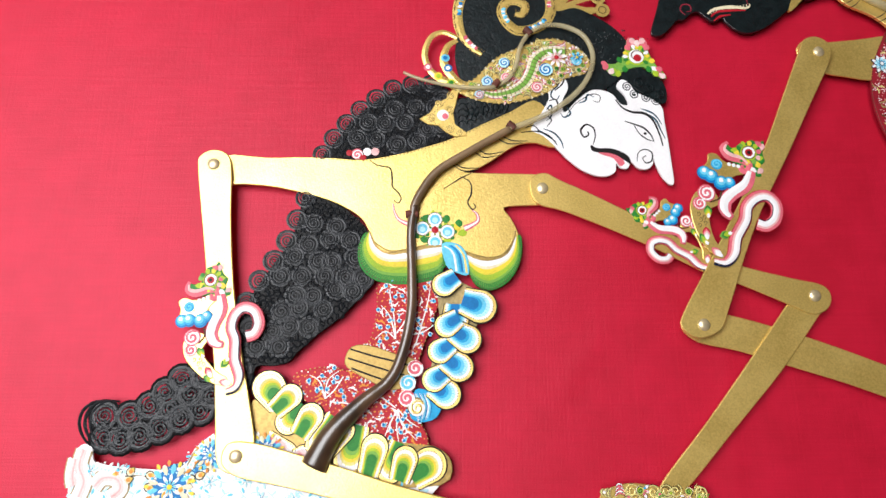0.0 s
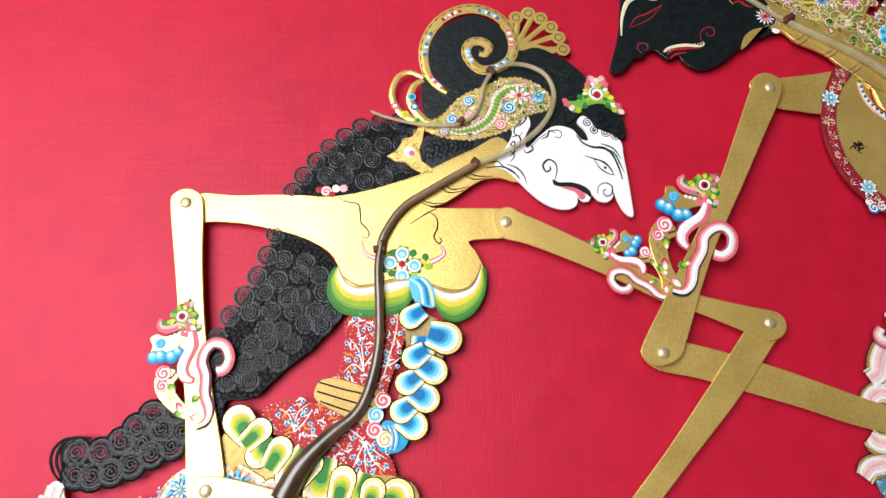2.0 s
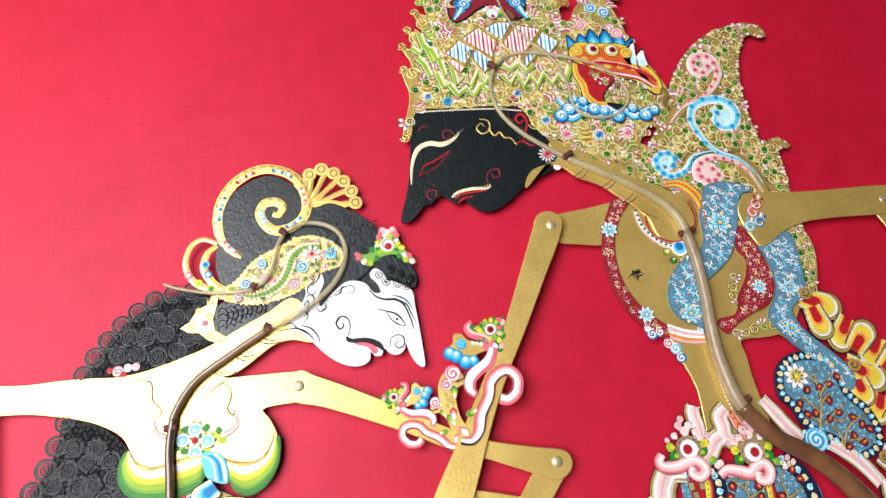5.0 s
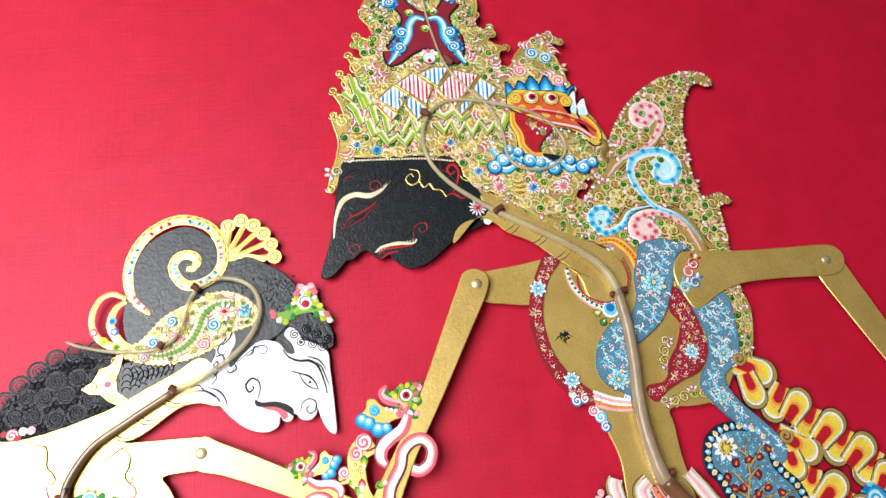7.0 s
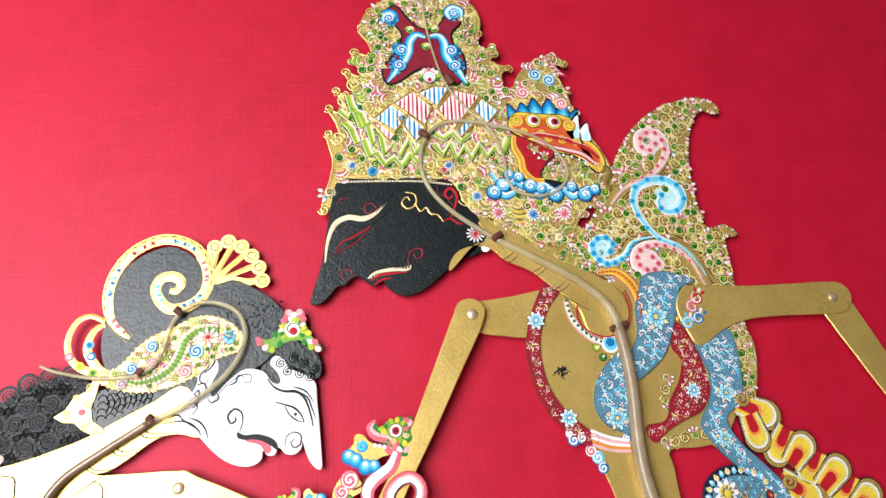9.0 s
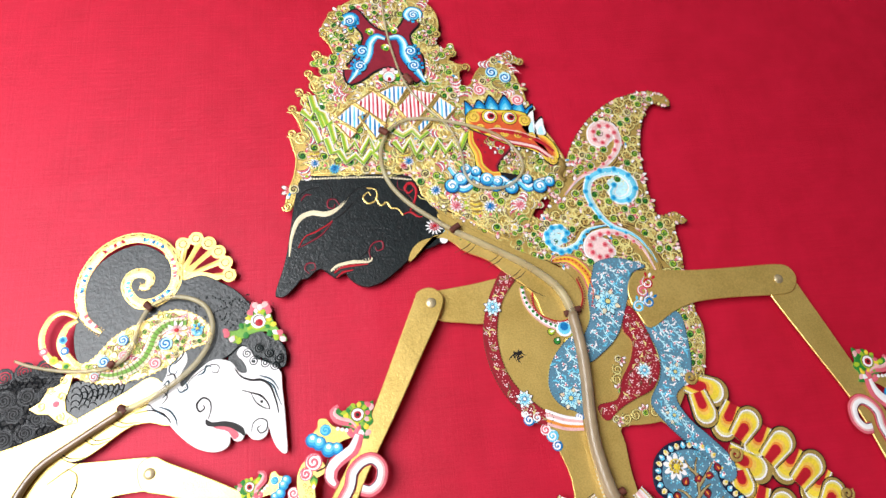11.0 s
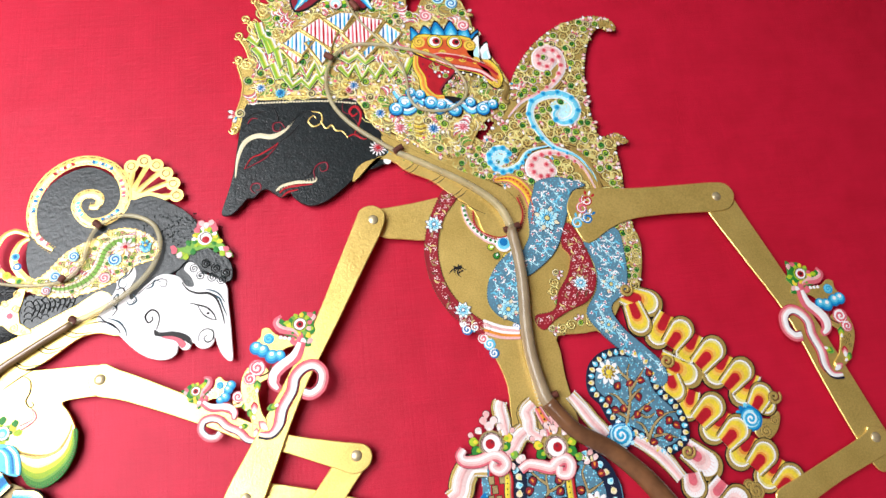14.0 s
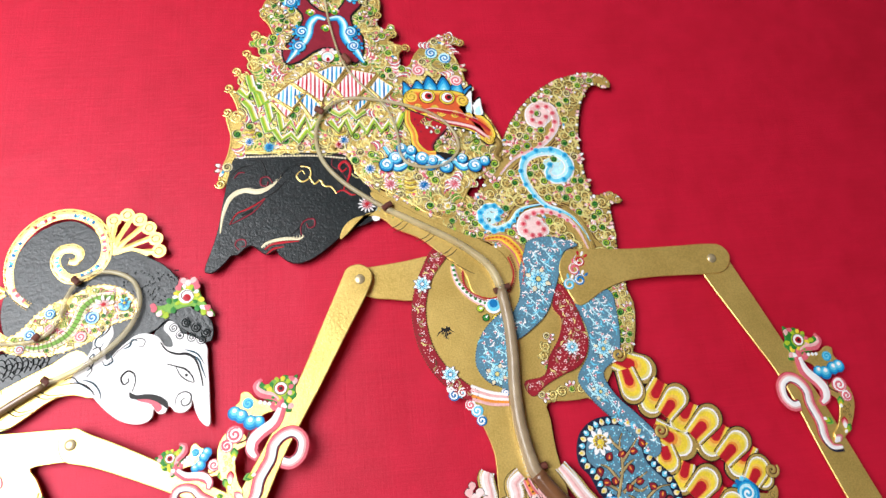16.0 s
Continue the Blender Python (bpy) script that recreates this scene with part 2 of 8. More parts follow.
    def bands(self, a, b, mats, h, n=None, drop=0.0):
        """Colour bands lofted from line a to line b."""
        n = n or max(8, int(max(length(a), length(b)) / 0.14))
        a, b = resample(a, n), resample(b, n)
        m = len(mats)
        k = len(self.v)
        for j in range(m + 1):
            u = j / m
            self.v += [at((p[0] + (q[0] - p[0]) * u, p[1] + (q[1] - p[1]) * u), h - drop * u) for p, q in zip(a, b)]
        for j, mat in enumerate(mats):
            s = self.slot(mat)
            for i in range(n - 1):
                c = k + j * n + i
                self.face((c, c + 1, c + n + 1, c + n), s)
        return self

    def rim(self, pts, mats, widths, h, closed=True, back=None):
        """Nested outlines inside a shape: one stroke a colour, from the edge inwards."""
        pts = list(pts)
        if closed and area(pts) < 0:
            pts.reverse()
        d = 0
        for mat, w in zip(mats, widths):
            self.strip(offset(pts, d + w / 2, closed), w * 1.08, mat, h, 0.12, closed)
            d += w
        return self

    def dots(self, pts, gap, r, mat, h, closed=False):
        n = max(2, int(length(pts) / gap))
        for p in resample(pts, n, closed):
            self.disc(p, r, mat, h, 6, 0.15)
        return self

    def make(self, name, parent=None, label="", smooth=False, up=0.0):
        me = bpy.data.meshes.new(name)
        if up:
            self.v = [(x, y - up / 1000, q) for x, y, q in self.v]
        me.from_pydata(self.v, [], self.f)
        for mat in self.mats:
            me.materials.append(mat)
        me.polygons.foreach_set("material_index", self.m)
        me.update()
        bm = bmesh.new()
        bm.from_mesh(me)
        bmesh.ops.recalc_face_normals(bm, faces=bm.faces)
        bm.to_mesh(me)
        bm.free()
        ob = new(name, me)
        if parent:
            ob.parent = parent
        if label:
            tagged(ob, label)
        return ob


def tube(name, pts, radii, mat, h, parent, label="", sides=10):
    """A round bent rod; radii in cm along it; h: height of its axis in mm, one for each point or one for all."""
    path = curve([(p[0], p[1]) for p in pts], 6, False)
    hs = h if isinstance(h, (list, tuple)) else [h] * 2
    verts, faces, n = [], [], len(path)
    def along(vals, u):
        x = u * (len(vals) - 1)
        a = min(int(x), len(vals) - 2)
        return vals[a] + (vals[a + 1] - vals[a]) * (x - a)
    for i, (p, q) in enumerate(zip(path, normals(path, False))):
        u = i / (n - 1)
        r, hh = along(radii, u), along(hs, u)
        for k in range(sides):
            a = 2 * math.pi * k / sides
            verts.append(at((p[0] + q[0] * r * math.cos(a), p[1] + q[1] * r * math.cos(a)), hh + r * 10 * math.sin(a)))
    for i in range(n - 1):
        for k in range(sides):
            a, b = i * sides + k, i * sides + (k + 1) % sides
            faces.append((a, b, b + sides, a + sides))
    faces += [tuple(range(sides - 1, -1, -1)), tuple(range((n - 1) * sides, n * sides))]
    me = bpy.data.meshes.new(name)
    me.from_pydata(verts, [], faces)
    me.materials.append(mat)
    me.polygons.foreach_set("use_smooth", [True] * len(faces))
    me.update()
    ob = new(name, me)
    ob.parent = parent
    return tagged(ob, label) if label else ob


def thing(name, c, label, category, group="", h=0.0):
    e = tagged(new(name), label, category, group)
    return e


def box(name, lo, hi, mat, kind="structure", label="", category="", parent=None):
    bm = bmesh.new()
    bmesh.ops.create_cube(bm, size=1)
    for v in bm.verts:
        v.co = Vector([(a + b) / 2 + c * (b - a) for a, b, c in zip(lo, hi, v.co)])
    bmesh.ops.bevel(bm, geom=bm.edges[:], offset=0.004, segments=1, affect="EDGES")
    me = bpy.data.meshes.new(name)
    bm.to_mesh(me)
    bm.free()
    me.materials.append(mat)
    ob = new(name, me)
    if parent:
        ob.parent = parent
        return ob
    return tagged(ob, label, category, "", kind)


# ---- the room behind the camera ----
box("floor", (-2.6, WALL_Y - 0.1, -0.1), (2.4, 0.16, 0.0), FLOOR, label="plain brown tiled floor", category="floor")
box("ceiling", (-2.6, WALL_Y - 0.1, 2.75), (2.4, 0.16, 2.85), PLASTER, label="plain plaster ceiling", category="ceiling")
box("wall_north", (-2.5, 0.06, 0.0), (2.3, 0.16, 2.75), PLASTER, label="plaster wall behind the red cloth", category="wall")
box("wall_west", (-2.6, WALL_Y, 0.0), (-2.5, 0.16, 2.75), PLASTER, label="plain plaster side wall", category="wall")
box("wall_east", (2.3, WALL_Y, 0.0), (2.4, 0.16, 2.75), PLASTER, label="plain plaster side wall", category="wall")
x0, x1, z0, z1 = WIN_X - 0.75, WIN_X + 0.75, WIN_Z - 0.65, WIN_Z + 0.65
for i, (lo, hi) in enumerate([((-2.5, z0 * 0), (x0, 2.75)), ((x1, 0), (2.3, 2.75)), ((x0, 0), (x1, z0)), ((x0, z1), (x1, 2.75))]):
    box("wall_south", (lo[0], WALL_Y - 0.1, lo[1]), (hi[0], WALL_Y, hi[1]), PLASTER, label="plaster wall round the window opening", category="wall")


def red_cloth():
    """The hung cloth, with shallow waves and a few pulled creases."""
    def steps(a, lo, hi, b, fine, coarse):
        return [a + (lo - a) * k / coarse for k in range(coarse)] + [lo + (hi - lo) * k / fine for k in range(fine)] + [hi + (b - hi) * k / coarse for k in range(coarse + 1)]
    xs, zs = steps(-0.9, -0.25, 0.85, 1.5, 240, 12), steps(0.7, 1.15, 1.85, 2.3, 170, 10)
    # pulled creases: ends in metres, depth in mm, width in mm
    creases = [((0.265, 1.455), (0.315, 1.415), 0.5, 5), ((0.30, 1.30), (0.305, 1.42), 0.4, 5), ((0.43, 1.80), (0.475, 1.765), 0.7, 5), ((0.20, 1.36), (0.24, 1.41), 0.35, 6), ((0.34, 1.56), (0.345, 1.68), 0.35, 8), ((0.10, 1.68), (0.17, 1.70), 0.3, 9)]
    verts, faces, nx = [], [], len(xs)
    for z in zs:
        for x in xs:
            y = 0.0085 + 0.0012 * noise.noise((x * 3.0, z * 1.2, 2)) + 0.0004 * noise.noise((x * 11, z * 9, 5)) + 0.0003 * noise.noise((x * 25, z * 4, 8))
            for a, b, depth, wide in creases:
                dx, dz = b[0] - a[0], b[1] - a[1]
                u = max(0, min(1, ((x - a[0]) * dx + (z - a[1]) * dz) / (dx * dx + dz * dz)))
                d = math.hypot(x - a[0] - u * dx, z - a[1] - u * dz) * 1000 / wide
                y -= depth / 1000 * math.exp(-d * d) * math.sin(math.pi * (0.1 + 0.8 * u))
            verts.append((x, y, z))
    for j in range(len(zs) - 1):
        for i in range(nx - 1):
            a = j * nx + i
            faces.append((a, a + 1, a + nx + 1, a + nx))
    me = bpy.data.meshes.new("backdrop_cloth")
    me.from_pydata(verts, [], faces)
    me.materials.append(CLOTH)
    me.polygons.foreach_set("use_smooth", [True] * len(faces))
    ob = tagged(new("backdrop_cloth", me), "crimson red woven cotton cloth hung flat on the wall", "cloth", "", "structure")
    so = ob.modifiers.new("thickness", "SOLIDIFY")
    so.thickness, so.offset = 0.001, 1.0


red_cloth()

# ---- motifs shared by both puppets ----
def rivet(c, parent, h, r=0.36):
    """A domed brass pin through a hinge, with its washer."""
    n, rings = 14, [(r, 0.0), (r, 0.35), (r * 0.86, 0.7), (r * 0.6, 1.2), (r * 0.25, 1.5)]
    v = [at((c[0] + q * math.cos(2 * math.pi * i / n), c[1] + q * math.sin(2 * math.pi * i / n)), h + z) for q, z in rings for i in range(n)]
    f = [(j * n + i, j * n + (i + 1) % n, (j + 1) * n + (i + 1) % n, (j + 1) * n + i) for j in range(len(rings) - 1) for i in range(n)]
    f.append(tuple(range((len(rings) - 1) * n, len(rings) * n)))
    me = bpy.data.meshes.new("rivet")
    me.from_pydata(v, [], f)
    me.materials.append(STEEL_PIN)
    me.polygons.foreach_set("use_smooth", [True] * len(f))
    ob = new("rivet", me)
    ob.parent = parent
    return tagged(ob, "domed brass rivet head")


def bar(pts, parent, h0, h1=None, steps=4, label="flat gilded leather bar"):
    p = Piece()
    p.plate(curve(pts, steps), GOLD, h0, h1 or h0 + 1.2, 0.05)
    return p.make("hinged_bar", parent, label)


def scatter(region, gap, seed, keep_out=()):
    """Jittered spots inside an outline, off the given circles."""
    r = random.Random(seed)
    xs, ys = [p[0] for p in region], [p[1] for p in region]
    out, row, y = [], 0, min(ys)
    while y < max(ys):
        x = min(xs) + (gap / 2 if row % 2 else 0)
        while x < max(xs):
            q = (x + r.uniform(-0.2, 0.2) * gap, y + r.uniform(-0.2, 0.2) * gap)
            if inside(q, region) and all(math.dist(q, k[:2]) > k[2] for k in keep_out):
                out.append(q)
            x += gap
        y += gap * 0.87
        row += 1
    return out


def coil(p, q, r, h, turn, way=1, ring=True):
    """One coiled curl: a round rim with a tight spiral ridge in it."""
    if ring:
        p.strip([(q[0] + r * math.cos(0.449 * k), q[1] + r * math.sin(0.449 * k)) for k in range(14)], r * 0.34, CURL, h, 0.2, True)
    p.spiral(q, r * 0.86, CURL, h + 0.15, 2.6, turn, way, r * 0.19, 0.1, 0.22)


def curly_hair(p, outline, h, gap=1.2, r=0.56, edge=None, seed=3):
    """Black punched leather with rows of coiled curls; edge: the line along which the curls make a scalloped border."""
    p.plate(outline, HAIR, 0, h)
    rnd = random.Random(seed)
    ground = offset(outline if area(outline) > 0 else outline[::-1], 0.1)
    spots = scatter(offset(outline if area(outline) > 0 else outline[::-1], r * 0.55), gap, seed)
    if edge:
        for q in resample(edge, max(2, int(length(edge) / (r * 1.9)))):
            spots = [s for s in spots if math.dist(s, q) > r * 1.7] + [q]
    for q in scatter(ground, gap * 0.3, seed + 7, [(*s, r * 0.95) for s in spots]):
        a = rnd.uniform(0, 6.3)
        p.spiral(q, gap * 0.2, CURL, h + 0.1, 0.8, a, rnd.choice((1, -1)), gap * 0.09, 0.5, 0.4)
    for q in spots:
        coil(p, q, r * rnd.uniform(0.92, 1.05), h + 0.25, rnd.uniform(0, 6.3), rnd.choice((1, -1)))


def lobe(p, root, tip, wide, paints, h, h0=0.0):
    """One fold of a painted sash: straight sides and a round end, gilded rim, dark stitches, a white scalloped band and a graded heart at the root."""
    dx, dz = tip[0] - root[0], tip[1] - root[1]
    s = math.hypot(dx, dz)
    ux, uz, w = dx / s, dz / s, wide / 2

    def outline(e, grow=0.0):
        r = w * (1 - min(e, 0.12 + 0.62 * e)) + grow
        tip_at = s - max(e * w, e * s * 0.62) + grow
        o, pts, m = root, [], max(tip_at - r, 0.05)
        pts.append((o[0] - uz * r * 0.8, o[1] + ux * r * 0.8))
        for k in range(11):
            a = math.pi * (0.5 - k / 10)
            f, g = m + (tip_at - m) * math.cos(a), r * math.sin(a)
            pts.append((o[0] + f * ux - g * uz, o[1] + f * uz + g * ux))
        pts.append((o[0] + uz * r * 0.8, o[1] - ux * r * 0.8))
        return pts

    edge = outline(0)
    p.plate(outline(0, 0.045), INK, h0, h - 0.05, 0.01)
    p.plate(edge, GOLD, h0, h, 0.03)
    p.dots(outline(0.17), 0.15, 0.034, INK, h + 0.03)
    for j, (e, mat) in enumerate(paints):
        line = outline(e)
        p.plate(line, mat, h - 0.1, h + 0.045 * (j + 1), 0.004)
        if j == 0:
            p.dots(line, 0.12, 0.055, mat, h + 0.03)
    # brush hatching from the white band towards the heart
    a, b = outline(paints[0][0] + 0.08), outline(0.62)
    for q, r in zip(resample(a, 22), resample(b, 22)):
        p.strip([q, ((q[0] + r[0]) / 2, (q[1] + r[1]) / 2), r], (0.012, 0.03, 0.006), paints[2][1], h + 0.045 * len(paints) + 0.1, 0.02)


FIRE = ((0.2, WHITE), (0.255, STRAW), (0.36, YELLOW), (0.58, AMBER), (0.72, ORANGE), (0.84, RED))
MEADOW = ((0.22, WHITE), (0.36, STRAW), (0.46, YELLOW), (0.56, LIME), (0.68, LEAF), (0.8, GREEN))
WATER = ((0.2, WHITE), (0.32, PALE), (0.5, SKY), (0.68, AZURE), (0.84, BLUE))
SHELL = ((0.24, WHITE), (0.52, BLUSH), (0.74, ROSE), (0.9, PINK))


def folds(name, label, lobes, paints, h, puppet, h0=0.4, step=0.0):
    """A sash laid in folds that turn to and fro, each over the one before it on its own side."""
    p = Piece()
    for k, (root, tip, wide) in enumerate(lobes):
        lobe(p, root, tip, wide, paints, h + (step * k if step else 0.4 * (k % 2)), h0)
    return p.make(name, puppet, label)


WARM = ("volute", "ribs", "curl", "ribs", "plume", "ribs", "curl")


def leafy(p, c, r, seed, h, colours=None):
    """The ground ornament of crown and wing: a gilded coil, a green volute with pale leaves, a plume or a fan of ribs, each with a dark outline."""
    q = random.Random(seed)
    a, way = q.uniform(0, 6.3), q.choice((1, -1))
    kind = q.choice(colours or WARM)
    if kind == "curl":
        for b, e in ((a, 1.0), (a + 2.5, 0.6)):
            o = (c[0] + (1 - e) * r * 1.6 * math.cos(b), c[1] + (1 - e) * r * 1.6 * math.sin(b))
            p.spiral(o, r * 0.9 * e, INK, h - 0.1, 1.7, b, way, r * 0.4 * e, 0.12, 0.05)
            p.spiral(o, r * 0.9 * e, GOLD, h + 0.1, 1.7, b, way, r * 0.26 * e, 0.12, 0.15)
            # pale stroke paints the highlight onto the gilded coil
            p.spiral(o, r * 0.92 * e, STRAW, h + 0.3, 1.1, b, way, r * 0.13 * e, 0.4, 0.05)
    elif kind in ("volute", "plume"):
        tones = ((WHITE, ROSE), (GOLD, STRAW), (BLUSH, PINK)) if kind == "volute" else ((WHITE, PINK), (BLUSH, PINK), (WHITE, AZURE if seed % 3 == 0 else ROSE))
        for k in range(3):
            b = a + way * (0.72 * k - 0.72)
            p.petal(c, b, r * 1.0, r * 0.56, BROWN, h - 0.12, r * 0.3)
            p.petal(c, b, r * 0.86, r * 0.4, tones[k][0], h + 0.03 * k, r * 0.36)
            p.petal(c, b, r * 0.5, r * 0.26, tones[k][1], h + 0.2, r * 0.3)
        o = (c[0] - r * 0.18 * math.cos(a), c[1] - r * 0.18 * math.sin(a))
        hue = ((GREEN, LIME, CREAM), (GREEN, LEAF, STRAW), (LEAF, LIME, CREAM))[seed % 3] if kind == "volute" else ((DULL, STRAW, CREAM), (LEAF, LIME, STRAW))[seed % 2]
        p.disc(o, r * 0.6, BROWN, h + 0.1, 12, 0.03)
        for k, (mat, e) in enumerate(zip((hue[2], hue[1], hue[0]), (0.56, 0.44, 0.3))):
            p.disc((o[0] + way * r * 0.07 * k * math.sin(a), o[1] - way * r * 0.07 * k * math.cos(a)), r * e, mat, h + 0.22 + 0.1 * k, 11, 0.05)
        p.spiral(o, r * 0.5, INK, h + 0.55, 1.5, a + 1, way, r * 0.12, 0.12, 0.04)
        p.spiral(o, r * 0.56, CREAM, h + 0.5, 0.35, a + 2, way, r * 0.08, 0.9, 0.04)
    else:
        inks = ((DULL, STRAW), (PINK, WHITE), (GOLD, CREAM), (LEAF, STRAW))[seed % 4] if kind == "ribs" else (BROWN, GOLD)
        for k in range(6):
            o = (c[0] + r * 0.32 * (k - 2.5) * math.cos(a), c[1] + r * 0.32 * (k - 2.5) * math.sin(a))
            e = r * (0.85 - 0.08 * k)
            pts = [(o[0] + e * math.cos(a + t), o[1] + e * math.sin(a + t)) for t in (-1.2, -0.6, 0, 0.6, 1.2)]
            p.strip(pts, (r * 0.1, r * 0.3, r * 0.1), INK, h + 0.04 * k, 0.03)
            p.strip(pts, (r * 0.06, r * 0.2, r * 0.06), inks[k % 2], h + 0.12 + 0.05 * k, 0.08)
        p.disc((c[0] + r * 0.8 * math.cos(a), c[1] + r * 0.8 * math.sin(a)), r * 0.2, (WHITE, PINK, LIME)[seed % 3], h + 0.4, 7, 0.08)


def floral_ground(p, region, gap, seed, h, leaf, bud, bud2, keep_out=()):
    """Sprigs, buds and dots on a painted ground."""
    r = random.Random(seed)
    for c in scatter(region, gap, seed, keep_out):
        a = r.uniform(0, 6.3)
        p.strip(curve([(c[0] - 0.45 * gap * math.cos(a), c[1] - 0.45 * gap * math.sin(a)), (c[0] + 0.1 * gap * math.sin(a), c[1] - 0.1 * gap * math.cos(a)),
                       (c[0] + 0.45 * gap * math.cos(a), c[1] + 0.45 * gap * math.sin(a))], 3, False), (0.03, 0.06, 0.03), leaf, h, 0.1)
        for k in range(3):
            p.petal(c, a + 0.7 + 2 * k, gap * 0.42, gap * 0.17, (bud, bud2, leaf)[k], h + 0.1, gap * 0.08)
        p.disc((c[0] + 0.4 * gap * math.cos(a + 2), c[1] + 0.4 * gap * math.sin(a + 2)), gap * 0.07, bud, h, 6, 0.1)


def sprigs(p, region, gap, seed, h, frond, bud, heart, speck):
    """Curved fronds with three-petalled buds, and specks between them."""
    r = random.Random(seed)
    for c in scatter(region, gap * 0.45, seed + 1):
        p.disc(c, 0.04, speck, h, 6, 0.08)
    for c in scatter(region, gap, seed):
        a, w = r.uniform(0, 6.3), r.choice((1, -1))
        pts = []
        for k in range(6):
            t = a + w * 0.35 * k
            pts.append((c[0] + gap * 0.5 * math.cos(t) * (1 - 0.1 * k), c[1] + gap * 0.5 * math.sin(t) * (1 - 0.1 * k)))
        ink = r.choice((frond, WHITE, speck)) if frond is not GOLD_DARK else r.choice((DULL, BROWN, DULL, STRAW))
        p.strip(pts, (0.03, 0.1, 0.1, 0.03), ink, h + 0.05, 0.1)
        for k in (2, 4):
            t = a + w * (0.35 * k + 1.0)
            p.strip([pts[k], (pts[k][0] + 0.1 * gap * math.cos(t), pts[k][1] + 0.1 * gap * math.sin(t)), (pts[k][0] + 0.22 * gap * math.cos(t + w * 0.6), pts[k][1] + 0.22 * gap * math.sin(t + w * 0.6))], (0.07, 0.08, 0.03), ink, h + 0.05, 0.1)
        q = (c[0] - gap * 0.12 * math.cos(a), c[1] - gap * 0.12 * math.sin(a))
        for k in range(3):
            p.petal(q, a + 2.09 * k, gap * 0.2, gap * 0.15, bud, h + 0.15, 0.02)
        p.disc(q, gap * 0.09, heart, h + 0.4, 6, 0.15)


def armlet(tail, eye, flip, h, parent):
    """A painted armlet of coils, leaves and a looped ribbon, worked out between its tail and its eye."""
    t0, e0 = (29.88, -5.78), (32.76, 1.09)
    base = complex(e0[0] - t0[0], e0[1] - t0[1])
    to = complex(eye[0] - tail[0], eye[1] - tail[1])
    k = to / (base.conjugate() if flip else base)
    s, turn = abs(k), k

    def m(pts):
        out = []
        for q in ([pts] if isinstance(pts, tuple) else pts):
            z = complex(q[0] - t0[0], q[1] - t0[1])
            z = (z.conjugate() if flip else z) * turn
            out.append((tail[0] + z.real, tail[1] + z.imag))
        return out[0] if isinstance(pts, tuple) else out

    p = Piece()
    p.plate(m(curve([(30.08, -5.51), (29.34, -4.74), (28.91, -3.55), (28.82, -2.41), (29.25, -1.53), (29.98, -1.31), (30.56, -1.74), (30.57, -2.32), (29.97, -2.69), (29.94, -3.68), (30.12, -4.53), (30.4, -5.09)], 4)), GOLD, h - 1.0, h)
    p.plate(m(curve([(29.69, -0.06), (30.16, 0.46), (30.29, 0.99), (30.79, 0.99), (31.17, 0.55), (31.85, 0.26), (32.47, 0.11), (32.57, -0.26), (31.76, -0.49), (31.22, -0.86), (30.38, -0.87), (29.84, -0.58)], 4)), GOLD, h - 1.0, h)
    p.plate(m(curve([(31.44, 1.68), (31.83, 1.38), (32.41, 1.39), (32.97, 1.92), (33.53, 1.78), (33.9, 1.86), (33.72, 1.02), (33.8, 0.5), (33.39, 0.12), (33.46, -0.47), (32.9, -0.4), (32.47, 0.11), (31.6, 0.55), (31.16, 1.07)], 4)), GREEN, h - 1.0, h)
    line = lambda pts, w, mat, hh: p.strip(m(curve(pts, 4, False)), [x * s for x in w] if isinstance(w, list) else w * s, mat, hh, 0.2)
    line([(31.59, 1.76), (31.19, 1.37), (31.55, 0.81), (32.31, 0.6), (32.77, 0.26), (32.58, -0.18), (32.2, -0.04), (32.38, 0.22)], [0.2, 0.5, 0.46, 0.4, 0.2], PINK, h + 0.1)
    line([(31.46, 1.6), (31.32, 1.26), (31.67, 0.93), (32.33, 0.71), (32.67, 0.34)], [0.1, 0.24, 0.22, 0.1], ROSE, h + 0.4)
    for q in [(31.49, 0.29), (31.77, 0.22), (32.05, 0.15)]:
        p.disc(m(q), 0.13 * s, WHITE, h + 0.3, 7, 0.25)
    line([(32.93, -0.18), (32.47, -1.07), (31.56, -1.59), (31.01, -2.1), (30.94, -2.75), (31.31, -3.18)], [0.4, 0.75, 0.85, 0.8, 0.4], PINK, h + 0.1)
    line([(32.72, -0.18), (32.27, -1), (31.42, -1.59), (30.94, -2.1), (30.88, -2.68), (31.18, -3.11)], [0.25, 0.5, 0.56, 0.5, 0.2], WHITE, h + 0.45)
    p.disc(m((30.71, 0.28)), 0.36 * s, AZURE, h + 0.2, 12, 0.15).spiral(m((30.71, 0.28)), 0.32 * s, SKY, h + 0.4, 1.5, 0, 1, 0.12 * s)
    for q, r in (((29.87, -0.28), 0.46), ((30.28, -0.5), 0.46), ((30.86, -0.94), 0.48), ((31.36, -0.93), 0.4)):
        for j, (mat, e) in enumerate(((BLUE, 1.0), (AZURE, 0.8), (SKY, 0.58), (WHITE, 0.3))):
            o = m((q[0], q[1] + 0.12 * j * r))
            p.disc(o, r * e * s, mat, h + 0.15 + 0.14 * j, 12, 0.08)
